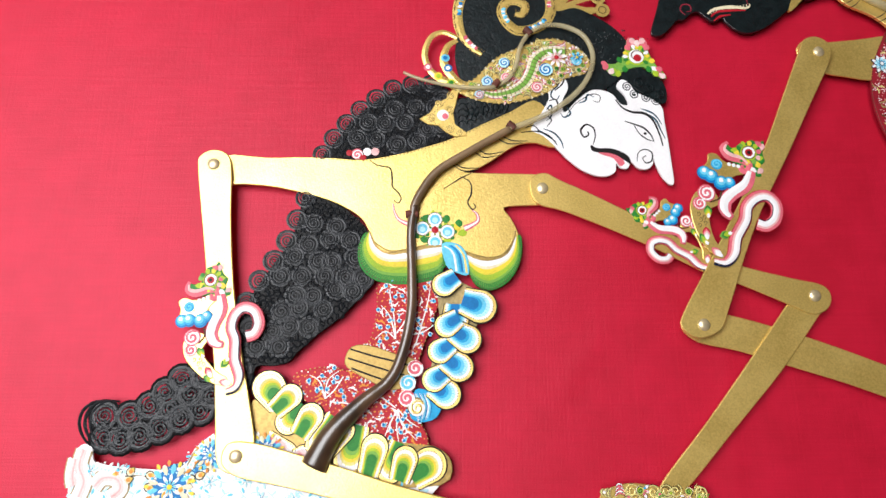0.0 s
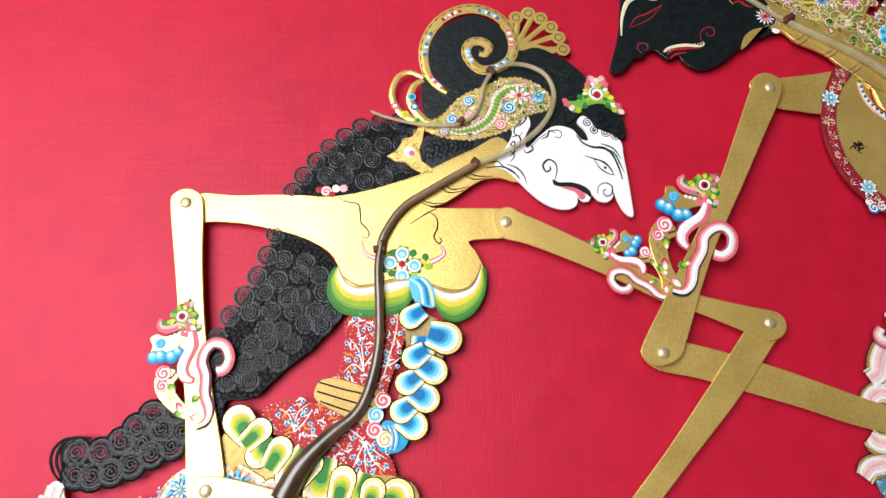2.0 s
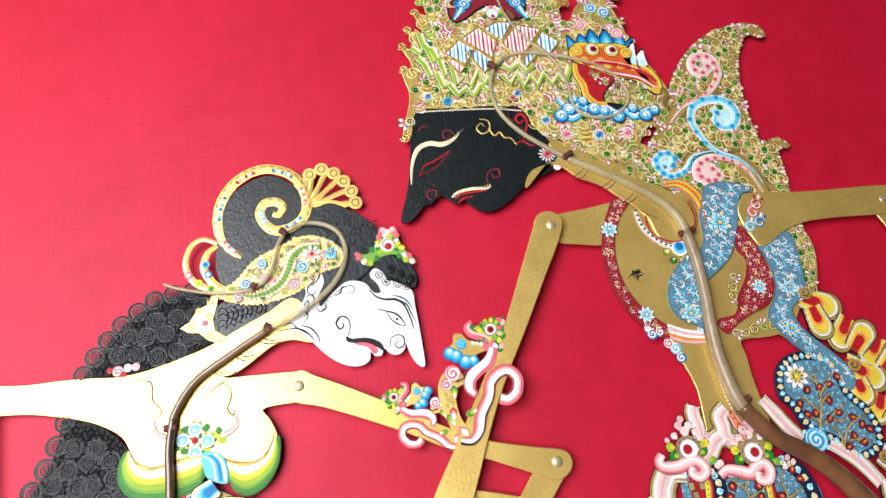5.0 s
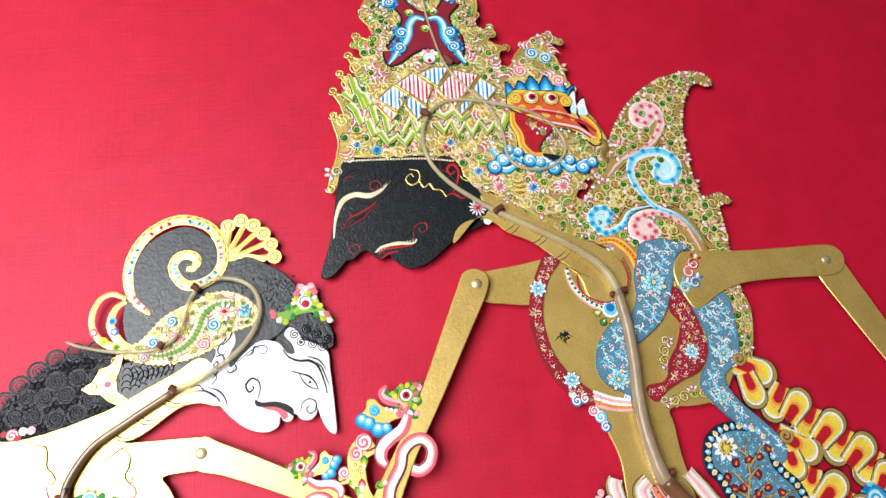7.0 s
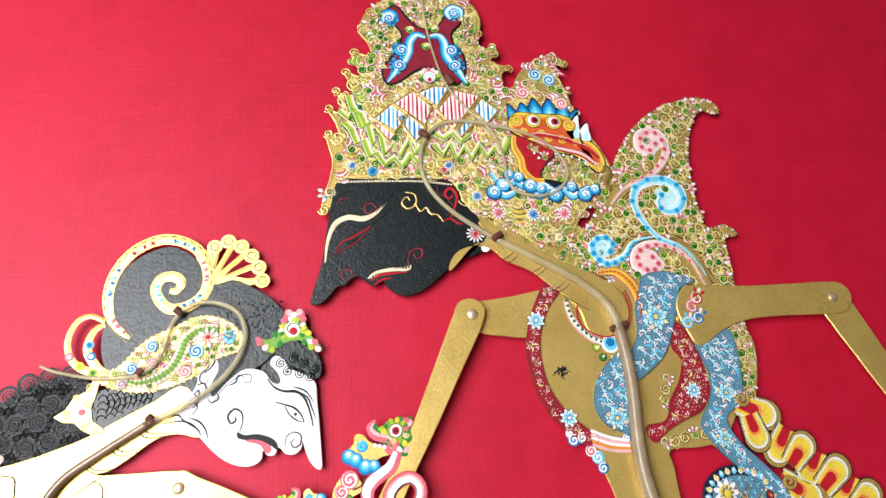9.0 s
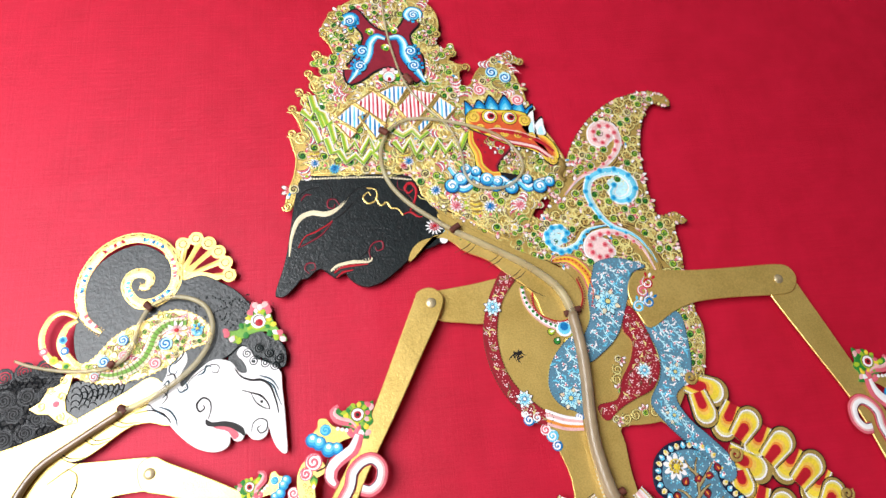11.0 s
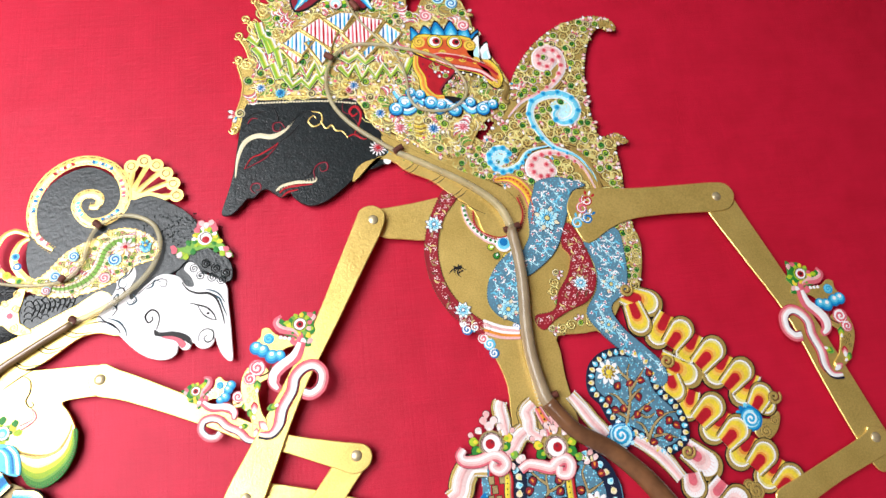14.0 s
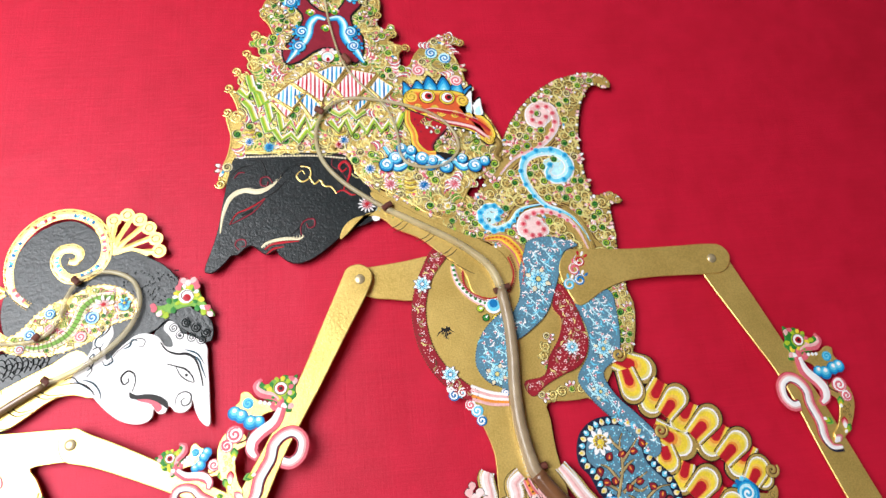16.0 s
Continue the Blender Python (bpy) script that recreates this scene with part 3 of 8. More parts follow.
    for q, r in (((29.88, -1.6), 0.56), ((29.39, -2.26), 0.42)):
        p.disc(m(q), r * s, PINK, h + 0.1, 14, 0.1).disc(m(q), r * 0.85 * s, WHITE, h + 0.3, 14, 0.1)
        p.spiral(m(q), r * 0.8 * s, PINK, h + 0.5, 1.5, 1.0, -1 if flip else 1, 0.15 * s)
    for k, mat in enumerate((RED, ROSE, BROWN)):
        line([(30.03, -2.18), (30.61, -1.96), (30.8, -1.52)], 0.1, mat, h + 0.3 + 0.1 * k)
    c = m((32.8, 1.05))
    for i, mat in enumerate((GREEN, LIME, YELLOW, LIME, PINK, ROSE, LEAF, YELLOW, GREEN)):
        p.petal(c, 2.6 - i * 0.62, 0.42 * s, 0.32 * s, mat, h + 0.15, 0.42 * s)
    for i, q in enumerate([(31.89, 1.23), (32.08, 1.01), (32.42, 1.54), (33.45, 1.7), (33.7, 1.4), (33.54, 0.72), (33.28, 0.34), (33.36, -0.18), (33.01, -0.11), (32.27, 0.86)]):
        p.petal(m(q), i * 1.9, 0.5 * s, 0.36 * s, (LIME, YELLOW, LEAF, PINK, ROSE, LIME, YELLOW, ROSE, WHITE, LIME)[i], h + 0.1, -0.2 * s)
    p.disc(c, 0.52 * s, LIME, h + 0.3, 14, 0.1).disc(c, 0.42 * s, WHITE, h + 0.5, 12, 0.1).disc(c, 0.25 * s, RED, h + 0.7, 10, 0.15).disc(c, 0.12 * s, INK, h + 0.95, 8, 0.1)
    p.spiral(c, 0.45 * s, BROWN, h + 0.6, 1.0, 0, 1, 0.06 * s, 0.9)
    for q, mats, a in (((29.86, -2.47), (GREEN, LEAF, LIME, YELLOW, WHITE), -1.6), ((30.49, -4.32), (LEAF, GREEN, LIME, LIME, WHITE), 0.3), ((29.26, -4.25), (GREEN, LEAF, LIME, YELLOW, WHITE), -1.0), ((29.64, -3.83), (RED, PINK, ROSE, WHITE, WHITE), -1.6), ((29.92, -5.09), (PINK, ROSE, WHITE, WHITE, WHITE), -0.8)):
        o = m(q)
        t = (-a if flip else a) + math.atan2(turn.imag, turn.real)
        for j, mat in enumerate(mats):
            p.petal((o[0] + 0.13 * j * s * math.cos(t), o[1] + 0.13 * j * s * math.sin(t)), t, 0.6 * s * (1 - 0.12 * j), 0.5 * s * (1 - 0.14 * j), mat, h + 0.1 + 0.12 * j, -0.1 * s)
    for q in [(29.26, -2.9), (29.36, -3.26), (29.25, -3.62), (29.58, -3.12), (29.61, -3.47)]:
        p.spiral(m(q), 0.16 * s, GOLD_DARK, h + 0.1, 1.1, q[0], 1, 0.06 * s)
    p.make("armlet", parent, "painted leather armlet with pink, blue and green coils")
    q = Piece()
    loop = m(curve([(29.92, -5.75), (30.59, -5.88), (31.13, -5.36), (31.41, -4.38), (32.06, -3.32), (32.3, -2.45), (32.93, -1.87), (33.65, -1.79), (34.13, -2.37), (33.95, -3.23), (33.34, -3.67), (32.8, -3.53)], 6, False))
    for mat, w, hh, d in ((RED, 0.8, 0.1, 0), (PINK, 0.72, 0.35, 0), (ROSE, 0.5, 0.6, -0.06), (WHITE, 0.34, 0.85, -0.1), (NAVY, 0.05, 1.1, -0.3)):
        q.strip(offset(loop, d * s * (-1 if flip else 1), False), [0.15 * s, w * s, w * s, w * s, w * s, w * s], mat, h + hh, 0.15)
    q.make("ribbon_loop", parent, "pink and white painted ribbon loop")


# ---- white-faced puppet ----
puppet = thing("shadow_puppet", (0, 0), "flat leather shadow puppet, white face, black curled hair, gilded body", "puppet", "puppets on the cloth")
p = Piece()
TORSO = curve([(0.4, 0.59), (3.05, 0.51), (5.08, 0.56), (7.13, 0.51), (8.84, 0.42), (10.89, 0.77), (12.96, 1.38), (14.35, 1.88), (16.47, 2.96), (18.08, 3.75), (19.53, 4.54), (20.56, 3.62), (21.02, 2.1), (20.7, 1.35), (19.59, 1.63), (18.61, 1.55), (17.83, 1.17), (16.98, 0.56), (15.89, -0.11), (15.09, -0.33), (16.75, -0.39), (18.82, -0.41), (20.03, -0.51), (20.74, -0.94), (20.85, -1.52), (20.47, -2.14), (19.71, -2.39), (18.58, -2.44), (17.45, -2.59), (17.84, -3.22), (18.25, -4.1), (18.29, -4.86), (17.9, -5.48), (16.96, -5.83), (15.96, -5.77), (14.8, -5.15), (13.63, -4.88), (12.3, -5.16), (10.98, -5.44), (10.05, -5.24), (9.46, -4.21), (8.94, -3.31), (7.91, -2.61), (6.72, -2.09), (5.19, -1.68), (3.5, -1.33), (1.81, -1.2), (0.53, -1.11)], 3)
p.plate(TORSO, GOLD, 0, 1.6)
p.strip(curve([(9.23, -4.21), (9.78, -4.83), (10.65, -5.31), (11.7, -5.2), (12.97, -4.92), (14.3, -4.95), (15.36, -5.43), (16.49, -5.7), (17.37, -5.45), (17.93, -4.62), (18.08, -4.03)], 5, False), 0.12, GOLD_DARK, 1.7)
p.strip(curve([(9.44, -4.63), (9.91, -5.11), (10.65, -5.41), (11.71, -5.3), (12.97, -5.02), (14.3, -5.05), (15.36, -5.53), (16.49, -5.8), (17.36, -5.56), (17.99, -4.8)], 5, False), (0.05, 0.09, 0.05), INK, 1.9)
for line in ([(9.32, 0.38), (9.81, 0.06), (10.56, -0.12), (10.71, -0.77), (10.75, -1.31), (11.13, -1.74), (11.27, -2.1), (11.07, -2.35), (10.83, -2.17)], [(14.85, -0.63), (15.43, -0.99), (15.49, -1.71), (15.27, -2.28), (15.54, -2.71), (15.74, -2.56), (15.61, -2.35)]):
    p.strip(curve(line, 5, False), (0.04, 0.1, 0.08, 0.05), INK, 1.9)
for line in ([(13.82, -1.43), (14.74, -0.81), (15.71, -0.29)], [(14.34, 0.17), (15.02, -0.26), (15.89, -0.18)], [(14.27, 0.47), (14.96, -0.04), (15.99, -0.07)], [(15.6, 1.14), (16.28, 0.63), (17.26, 0.79)], [(15.74, 1.44), (16.43, 0.86), (17.47, 1.01)], [(17.08, 1.95), (17.84, 1.54), (18.72, 1.62)], [(17.22, 2.21), (18.02, 1.77), (19.07, 1.74)]):
    p.strip(curve(line, 4, False), (0.03, 0.08, 0.03), INK, 1.9)
p.dots(offset(curve([(7.13, 0.51), (8.84, 0.42), (10.89, 0.77), (12.96, 1.38), (14.35, 1.88), (16.47, 2.96), (18.08, 3.75)], 3, False), -0.1, False), 0.22, 0.05, GOLD_DARK, 1.7)
p.make("body", puppet, "gilded leather torso with dark inked lines")

p = Piece()
curly_hair(p, curve([(13.67, 5.47), (12.25, 5.53), (11.01, 5.12), (9.86, 4.57), (8.93, 3.79), (8.15, 3.02), (7.49, 2.03), (6.93, 1.28), (6.51, 0.58), (7.81, 0.52), (8.84, 0.45), (10.89, 0.8), (12.96, 1.42), (14.35, 1.92), (14.58, 3.55), (14.37, 4.9)], 3), 1.2, edge=curve([(13.1, 5.62), (11.89, 5.53), (10.76, 5.28), (9.51, 4.41), (8.48, 3.55), (7.61, 2.48), (6.89, 1.5), (6.44, 0.76)], 3, False))
p.make("hair", puppet, "black punched leather with coiled curls", True)
p = Piece()
curly_hair(p, curve([(5.53, -1.78), (5.26, -3.05), (4.99, -4.17), (4.39, -5.33), (3.73, -6.35), (3.08, -7.35), (2.63, -8.21), (2.22, -9.18), (1.92, -10.78), (1.8, -12.03), (2.08, -12.95), (2.97, -13.26), (3.26, -12.03), (4.14, -11.97), (5, -11.78), (5.6, -11.16), (6.63, -10.21), (7.88, -9.24), (9.06, -8), (9.63, -7.14), (9, -5.52), (9.36, -4.21), (8.6, -3.24), (7.57, -2.48)], 3), 1.2,
           edge=curve([(5.55, -2.06), (5.2, -3.19), (4.8, -4.31), (4.2, -5.47), (3.55, -6.48), (2.9, -7.48), (2.51, -8.34)], 3, False), seed=8)
TAIL = [(-4.77, -14.62), (-3.41, -14.65), (-2.38, -14.12), (-1.6, -13.37), (-0.78, -12.67), (-4.63, -15.79), (-3.78, -15.89), (-2.75, -15.69), (-1.71, -15.34), (-0.67, -14.81), (0.39, -14.37), (-1.21, -14.21), (-0.21, -13.46), (0.93, -13.56), (0.48, -12.58)]
for k, q in enumerate(TAIL):
    coil(p, q, 0.64, 1.1 + 0.05 * (k % 5), 1.3 * k, (1, -1)[k % 2])
    p.strip([(q[0] + 0.8 * math.cos(0.449 * i), q[1] + 0.8 * math.sin(0.449 * i)) for i in range(14)], 0.2, HAIR, 0.8 + 0.03 * (k % 5), 0.3, True)
for q in scatter([(-5.26, -14.58), (-4.13, -15.18), (-2.94, -15.04), (-1.92, -14.69), (-0.93, -14), (0.08, -13.25), (0.6, -14.01), (-0.84, -14.9), (-1.99, -15.49), (-3.15, -15.92), (-4.64, -15.91)], 0.36, 5):
    p.spiral(q, 0.22, CURL, 0.9, 0.8, 7 * q[0], 1, 0.1, 0.5, 0.4)
for w in (0, 0.3, 0.6):
    p.strip(curve([(a + w, b) for a, b in ((-4.59, -13.87), (-5.35, -13.87), (-5.95, -14.34), (-6.07, -15.02), (-5.81, -15.67), (-5.35, -16.2))], 5, False), (0.1, 0.2, 0.2, 0.1), CURL, 1.0, 0.45)
p.make("hair", puppet, "long tail of black coiled curls", True)

p = Piece()
p.plate(curve([(19.28, 2.54), (19.96, 3.61), (20.5, 4.71), (20.39, 5.49), (21, 6.21), (21.57, 6.06), (21.75, 5.35), (21.35, 4.48), (21.46, 3.71), (22.29, 4.57), (23.34, 5.29), (24.48, 5.07), (25.01, 4.37), (25.51, 4.3), (25.34, 4.93), (24.87, 5.55), (25.2, 6.03), (25.69, 5.8), (26.08, 5.17), (26.92, 4.79), (27.66, 4.17), (27.75, 3.13), (27.87, 1.72), (27.95, 0.29), (27.99, -0.89), (27.73, -1.03), (27.31, -0.6), (27.02, 0.06), (26.86, 0.66), (26.75, 0.25), (26.37, -0.05), (25.82, 0.02), (25.43, 0.42), (25.19, 0.01), (24.76, 0.01), (24.5, 0.3), (24.4, -0.22), (23.89, -0.52), (23.16, -0.49), (22.31, -0.13), (21.47, 0.57), (20.77, 1.35), (20.03, 2.09)], 4), WHITE, 0.2, 1.9)
p.plate(curve([(22.97, 1.52), (23.37, 1.3), (24.15, 1.3), (24.84, 1.09), (25.31, 0.72), (25.35, 0.27), (24.94, 0.56), (24.27, 0.93), (23.5, 1), (23.01, 1.14)], 3), INK, 1.8, 2.05, 0.01)
p.plate(curve([(23.43, 1), (24.13, 0.97), (24.74, 0.71), (25, 0.34), (24.7, 0.12), (24.32, 0.63), (23.7, 0.85)], 3), PINK, 2.0, 2.25, 0.01)
for line, w in (([(23.11, 1.52), (23.28, 2.13), (23.18, 2.66), (22.76, 2.88), (22.39, 2.49), (22.57, 2.04), (22.86, 2.2), (22.81, 2.42)], (0.04, 0.1, 0.06)), ([(24.73, 4.6), (25.13, 4.06), (25.75, 3.76), (26.47, 3.69), (27, 3.24), (27.35, 2.24), (27.49, 1.49)], (0.05, 0.14, 0.05)), ([(25.2, 3.14), (25.83, 2.92), (26.38, 2.69), (26.78, 2.24), (26.95, 1.79)], (0.04, 0.1, 0.04)),
                ([(25.76, 2.91), (26.07, 2.31), (26.54, 1.93), (26.95, 1.79)], (0.03, 0.07, 0.03)), ([(25.78, 0.46), (25.9, 1.02), (26.34, 1.25), (26.75, 1.03), (26.7, 0.51), (26.34, 0.35), (26.15, 0.65), (26.38, 0.84)], (0.03, 0.07, 0.04)), ([(21.51, 3.4), (22.05, 4.18), (22.8, 4.74), (23.32, 4.98), (23.74, 4.83), (23.64, 4.43), (23.29, 4.51)], (0.02, 0.05, 0.03)),
                ([(20.88, 5.18), (21.33, 5.58), (21.5, 5.98), (21.22, 6.13), (20.92, 5.89), (21.04, 5.58)], (0.05, 0.1, 0.05)), ([(20.49, 4.47), (20.92, 4.56), (21.04, 4.01), (20.67, 3.7), (20.33, 4)], (0.05, 0.1, 0.05)), ([(19.65, 3.15), (20.23, 3.46), (20.58, 3.16), (20.27, 2.7)], (0.03, 0.07, 0.03)), ([(18.93, 2.61), (19.43, 2.77), (19.83, 2.39)], (0.03, 0.06, 0.03)), ([(18.63, 2.3), (19.62, 2.39), (20.39, 2.09), (20.85, 1.5)], (0.03, 0.08, 0.04))):
    p.strip(curve(line, 5, False), [x * 1.35 for x in w], INK, 2.0, 0.1)
for line in ([(20.59, 5.94), (20.78, 6.21), (21.13, 6.05), (21.09, 5.55), (20.7, 5.15), (20.65, 4.73), (20.99, 4.57), (21.18, 4.9)], [(20.29, 3.85), (20.61, 4.17), (20.58, 3.42), (20.26, 3.1)], [(21.56, 4.11), (21.81, 3.61), (21.38, 3.36), (21.17, 3.65)], [(20.02, 2.57), (20.7, 2.29), (21.12, 1.75), (21.24, 1.25)], [(19.63, 2.53), (20.21, 2.15), (20.79, 1.71)], [(22.36, 4.33), (22.8, 4.52), (22.96, 4.93), (23.38, 4.76)], [(26.44, 3.78), (27.14, 3.31), (27.41, 2.66), (27.68, 1.95)], [(26.27, 4.01), (27.07, 3.67), (27.55, 2.93)]):
    c = curve(line, 5, False)
    p.strip(c, (0.03, 0.13, 0.1, 0.03), STEEL, 2.0, 0.05).strip(c, (0.02, 0.07, 0.06, 0.02), INK, 2.1, 0.05)
p.disc((26.43, 2.31), 0.1, INK, 2.1, 8, 0.1)
p.make("mask", puppet, "white painted face plate with fine ink lines")

p = Piece()
p.plate(curve([(15.29, 5.47), (14.61, 7.16), (14.76, 9.13), (15.24, 11.48), (16.32, 12.93), (18.33, 13.71), (20.06, 12.79), (21.11, 11.03), (22.51, 11.21), (23.83, 10.59), (24.94, 9.82), (25.81, 8.72), (26.33, 7.14), (27.83, 6.03), (28.06, 4.77), (27.56, 4.47), (25.85, 5.58), (25.14, 6.13), (24.38, 5.51), (23.09, 4.86), (21.87, 3.88), (20.7, 3.36), (18.88, 4.09), (17.42, 4.67)], 4), BLACK, 0, 1.5)
for q, c in (((15.97, 5.5), 5), ((25.04, 8.9), 8)):
    for k in range(c):
        p.dots([(q[0] + 0.3 * k, q[1] + 0.1 * (k % 3)), (q[0] + 0.3 * k + 0.12, q[1] + 0.1 * (k % 3) - 0.15)], 0.1, 0.04, INK, 1.6)
for i in range(60):
    r = random.Random(i)
    q = ((24.61, 8.49)[0] + r.uniform(-2.6, 1.2), (24.61, 8.49)[1] + r.uniform(-1.2, 1.2))
    p.disc(q, 0.07, BLACK, 1.5, 6, 0.5)
for q in [(25.53, 5.52), (26.33, 5.8), (26.98, 5.42), (27.63, 5.04), (25.97, 4.99), (26.72, 4.78), (27.34, 4.57)]:
    p.disc(q, 0.36, BLACK, 1.6, 12, 0.3).spiral(q, 0.34, BLACK, 1.9, 2.0, q[0], 1, 0.1, 0.1, 0.5)
for k in range(9):
    a = ((15.14, 3.71)[0] + 0.31 * k, (15.14, 3.71)[1] + 0.06 * k)
    p.strip(curve([(a[0], a[1] + 0.5), (a[0] + 0.28, a[1]), (a[0] + 0.1, a[1] - 0.6)], 4, False), (0.03, 0.1, 0.04), BLACK, 1.6, 0.5)
p.plate(curve([(14.65, 4.47), (16.15, 4.65), (17.92, 4.36), (19.54, 4.69), (18.08, 3.75), (16.47, 2.96), (14.77, 2.11), (14.36, 2.97)], 3), BLACK, 0, 1.4)
for j in range(5):
    for k in range(7):
        c = ((15.01, 4.4)[0] + 0.52 * k, (15.01, 4.4)[1] - 0.4 * j + 0.09 * k)
        if inside(c, [(14.65, 4.47), (16.15, 4.57), (17.92, 4.28), (19.35, 4.53), (16.47, 3.04), (14.84, 2.26)]):
            p.spiral(c, 0.26, BLACK, 1.5, 0.5, 0.2, 1, 0.07, 0.9, 0.4)
p.plate(curve([(24.24, 5.23), (24.84, 6.1), (25.93, 6.12), (26.36, 5.06), (25.69, 3.84), (24.84, 4.06)], 3), BLACK, -0.6, 0.15)
p.make("headdress", puppet, "black leather headdress with a large coil")

p = Piece()
RING = curve([(16.3, 7.68), (15.56, 8.27), (14.99, 9.16), (14.77, 10.55), (15.06, 11.94), (15.86, 13.18), (17, 13.97), (18.2, 14.22), (19.38, 13.92), (20.29, 13.23), (20.84, 12.02), (20.87, 10.87), (20.41, 10.02), (19.56, 9.51), (18.62, 9.44), (17.96, 10), (17.65, 10.8), (17.97, 11.49), (18.68, 11.62), (19.2, 11.23), (19.01, 10.63), (18.54, 10.66)], 5, False)
p.strip(RING, (0.2, 0.62, 0.72, 0.74, 0.72, 0.7, 0.7, 0.64, 0.66, 0.3), GOLD, 1.9, 0.1)
p.dots(offset(RING, 0.24, False), 0.2, 0.045, GOLD_DARK, 2.2)
p.dots(offset(RING, -0.24, False), 0.2, 0.045, GOLD_DARK, 2.2)
for u, mats in ((0.03, (PINK, WHITE)), (0.15, (BLUE, SKY, WHITE)), (0.25, (RED, ROSE, WHITE)), (0.36, (BLUE, SKY, WHITE)), (0.46, (PINK, WHITE)), (0.57, (BLUE, SKY, WHITE)), (0.72, (SKY, WHITE))):
    for k in range(7):
        i = min(len(RING) - 1, int((u + 0.009 * k) * (len(RING) - 1)))
        q, nn = offset(RING, -0.06, False)[i], normals(RING, False)[i]
        p.petal(q, math.atan2(-nn[1], -nn[0]) + 0.5 * (-1) ** k, 0.36, 0.24, mats[k % len(mats)], 2.15, -0.12)
line = offset(RING, 0.2, False)
line = resample(line, int(length(line) / 0.16))
for k in range(0, len(line) - 3, 4):
    p.strip(line[k:k + 3], (0.03, 0.07, 0.03), BROWN, 2.2, 0.03)
for line, w in (([(14.75, 8.83), (13.85, 9.23), (13.07, 8.86), (12.67, 7.79), (12.86, 6.78), (13.52, 6), (14.55, 5.6)], (0.3, 0.36, 0.4, 0.5)), ([(14.74, 8.66), (14.12, 8.2), (13.85, 7.21), (14.27, 6.27), (15.14, 5.48), (16.71, 5.45), (18.23, 5.68)], (0.3, 0.5, 0.55, 0.45))):
    c = curve(line, 5, False)
    p.strip(c, w, GOLD, 1.8, 0.3)
    p.dots(offset(c, 0.15, False), 0.2, 0.04, GOLD_DARK, 2.1)
for q, mats in (((12.86, 6.7), (PINK, WHITE)), ((13.52, 6.08), (YELLOW, LIME)), ((14.33, 5.62), (LIME, GREEN)), ((13.97, 7.37), (SKY, BLUE)), ((14.14, 6.65), (BLUE, WHITE))):
    p.disc(q, 0.28, mats[0], 2.1, 9, 0.2).disc(q, 0.15, mats[1], 2.4, 8, 0.2)
p.make("coil_frame", puppet, "gilded coil with blue, white and pink leaves")

p = Piece()
FAN = curve([(20.58, 12.85), (21.28, 13.62), (22.18, 13.93), (22.95, 13.52), (23.61, 12.84), (24.09, 12), (24.32, 11.09)], 5, False)
p.strip(FAN, 0.4, GOLD, 0.8, 0.3)
for q in resample(FAN, 7):
    p.disc(q, 0.5, GOLD, 1.1, 16, 0.08)
    p.spiral(q, 0.26, BROWN, 1.4, 1.0, 0, 1, 0.06, 1.0, 0.2)
hub = (20.82, 10.78)
for q in resample(FAN, 6):
    p.strip(curve([hub, ((hub[0] + q[0]) / 2 + 0.1, (hub[1] + q[1]) / 2 + 0.15), q], 4, False), (0.6, 0.34, 0.42), GOLD, 1.0, 0.2)
p.plate(curve([(20.64, 11.59), (21.23, 12), (21.67, 11.52), (22.53, 11.47), (23.99, 11.02), (23.25, 10.72), (22.09, 10.97), (21.05, 10.68), (20.39, 10.28)], 3), GOLD, 0, 1.2)
p.make("comb", puppet, "gilded openwork fan comb")

p = Piece()
BAND = curve([(14.09, 5.56), (15.67, 5.82), (17.14, 7.35), (18.76, 8.18), (20.61, 8.86), (22.14, 8.48), (23.18, 7.44), (22.9, 6.47), (21.65, 6.06), (20.59, 5.18), (18.99, 4.53), (17.21, 4.27), (15.51, 4.64)], 4)
p.plate(BAND, GOLD, 0.8, 2.0)
s = curve([(21.67, 7.9), (20.5, 7.88), (19.74, 7.31), (19.42, 6.42), (18.96, 5.63), (18.15, 5.06), (17.08, 4.82), (16.44, 4.96)], 6, False)
for mat, w, h in ((BROWN, 0.98, 2.05), (PINK, 0.92, 2.1), (WHITE, 0.76, 2.4), (CREAM, 0.62, 2.6), (LEAF, 0.34, 2.8)):
    p.strip(s, (w, w, w * 0.9, w * 0.4), mat, h, 0.2)
for q, nn in zip(resample(s, 26), normals(resample(s, 26), False)):
    p.strip([(q[0] - nn[0] * 0.28, q[1] - nn[1] * 0.28), q, (q[0] + nn[0] * 0.28, q[1] + nn[1] * 0.28)], 0.04, BROWN, 3.1, 0.1)
for q, r, mat in (((19.74, 5.36), 0.42, PINK), ((20.37, 6.6), 0.5, BLUE), ((17.79, 6), 0.38, PINK), ((16.6, 5.71), 0.42, BLUE), ((17.71, 7.04), 0.4, BLUE), ((16.08, 4.8), 0.34, RED), ((22.36, 7.27), 0.4, SKY)):
    p.disc(q, r * 0.93, BROWN, 2.9, 14, 0.05).disc(q, r * 0.88, BLUSH if mat is PINK else PALE, 3.0, 14, 0.1).spiral(q, r * 0.84, mat, 3.2, 1.7, q[0], 1, r * 0.22, 0.12, 0.12).spiral(q, r * 0.68, WHITE, 3.2, 1.3, q[0], 1, r * 0.1, 0.15, 0.12)
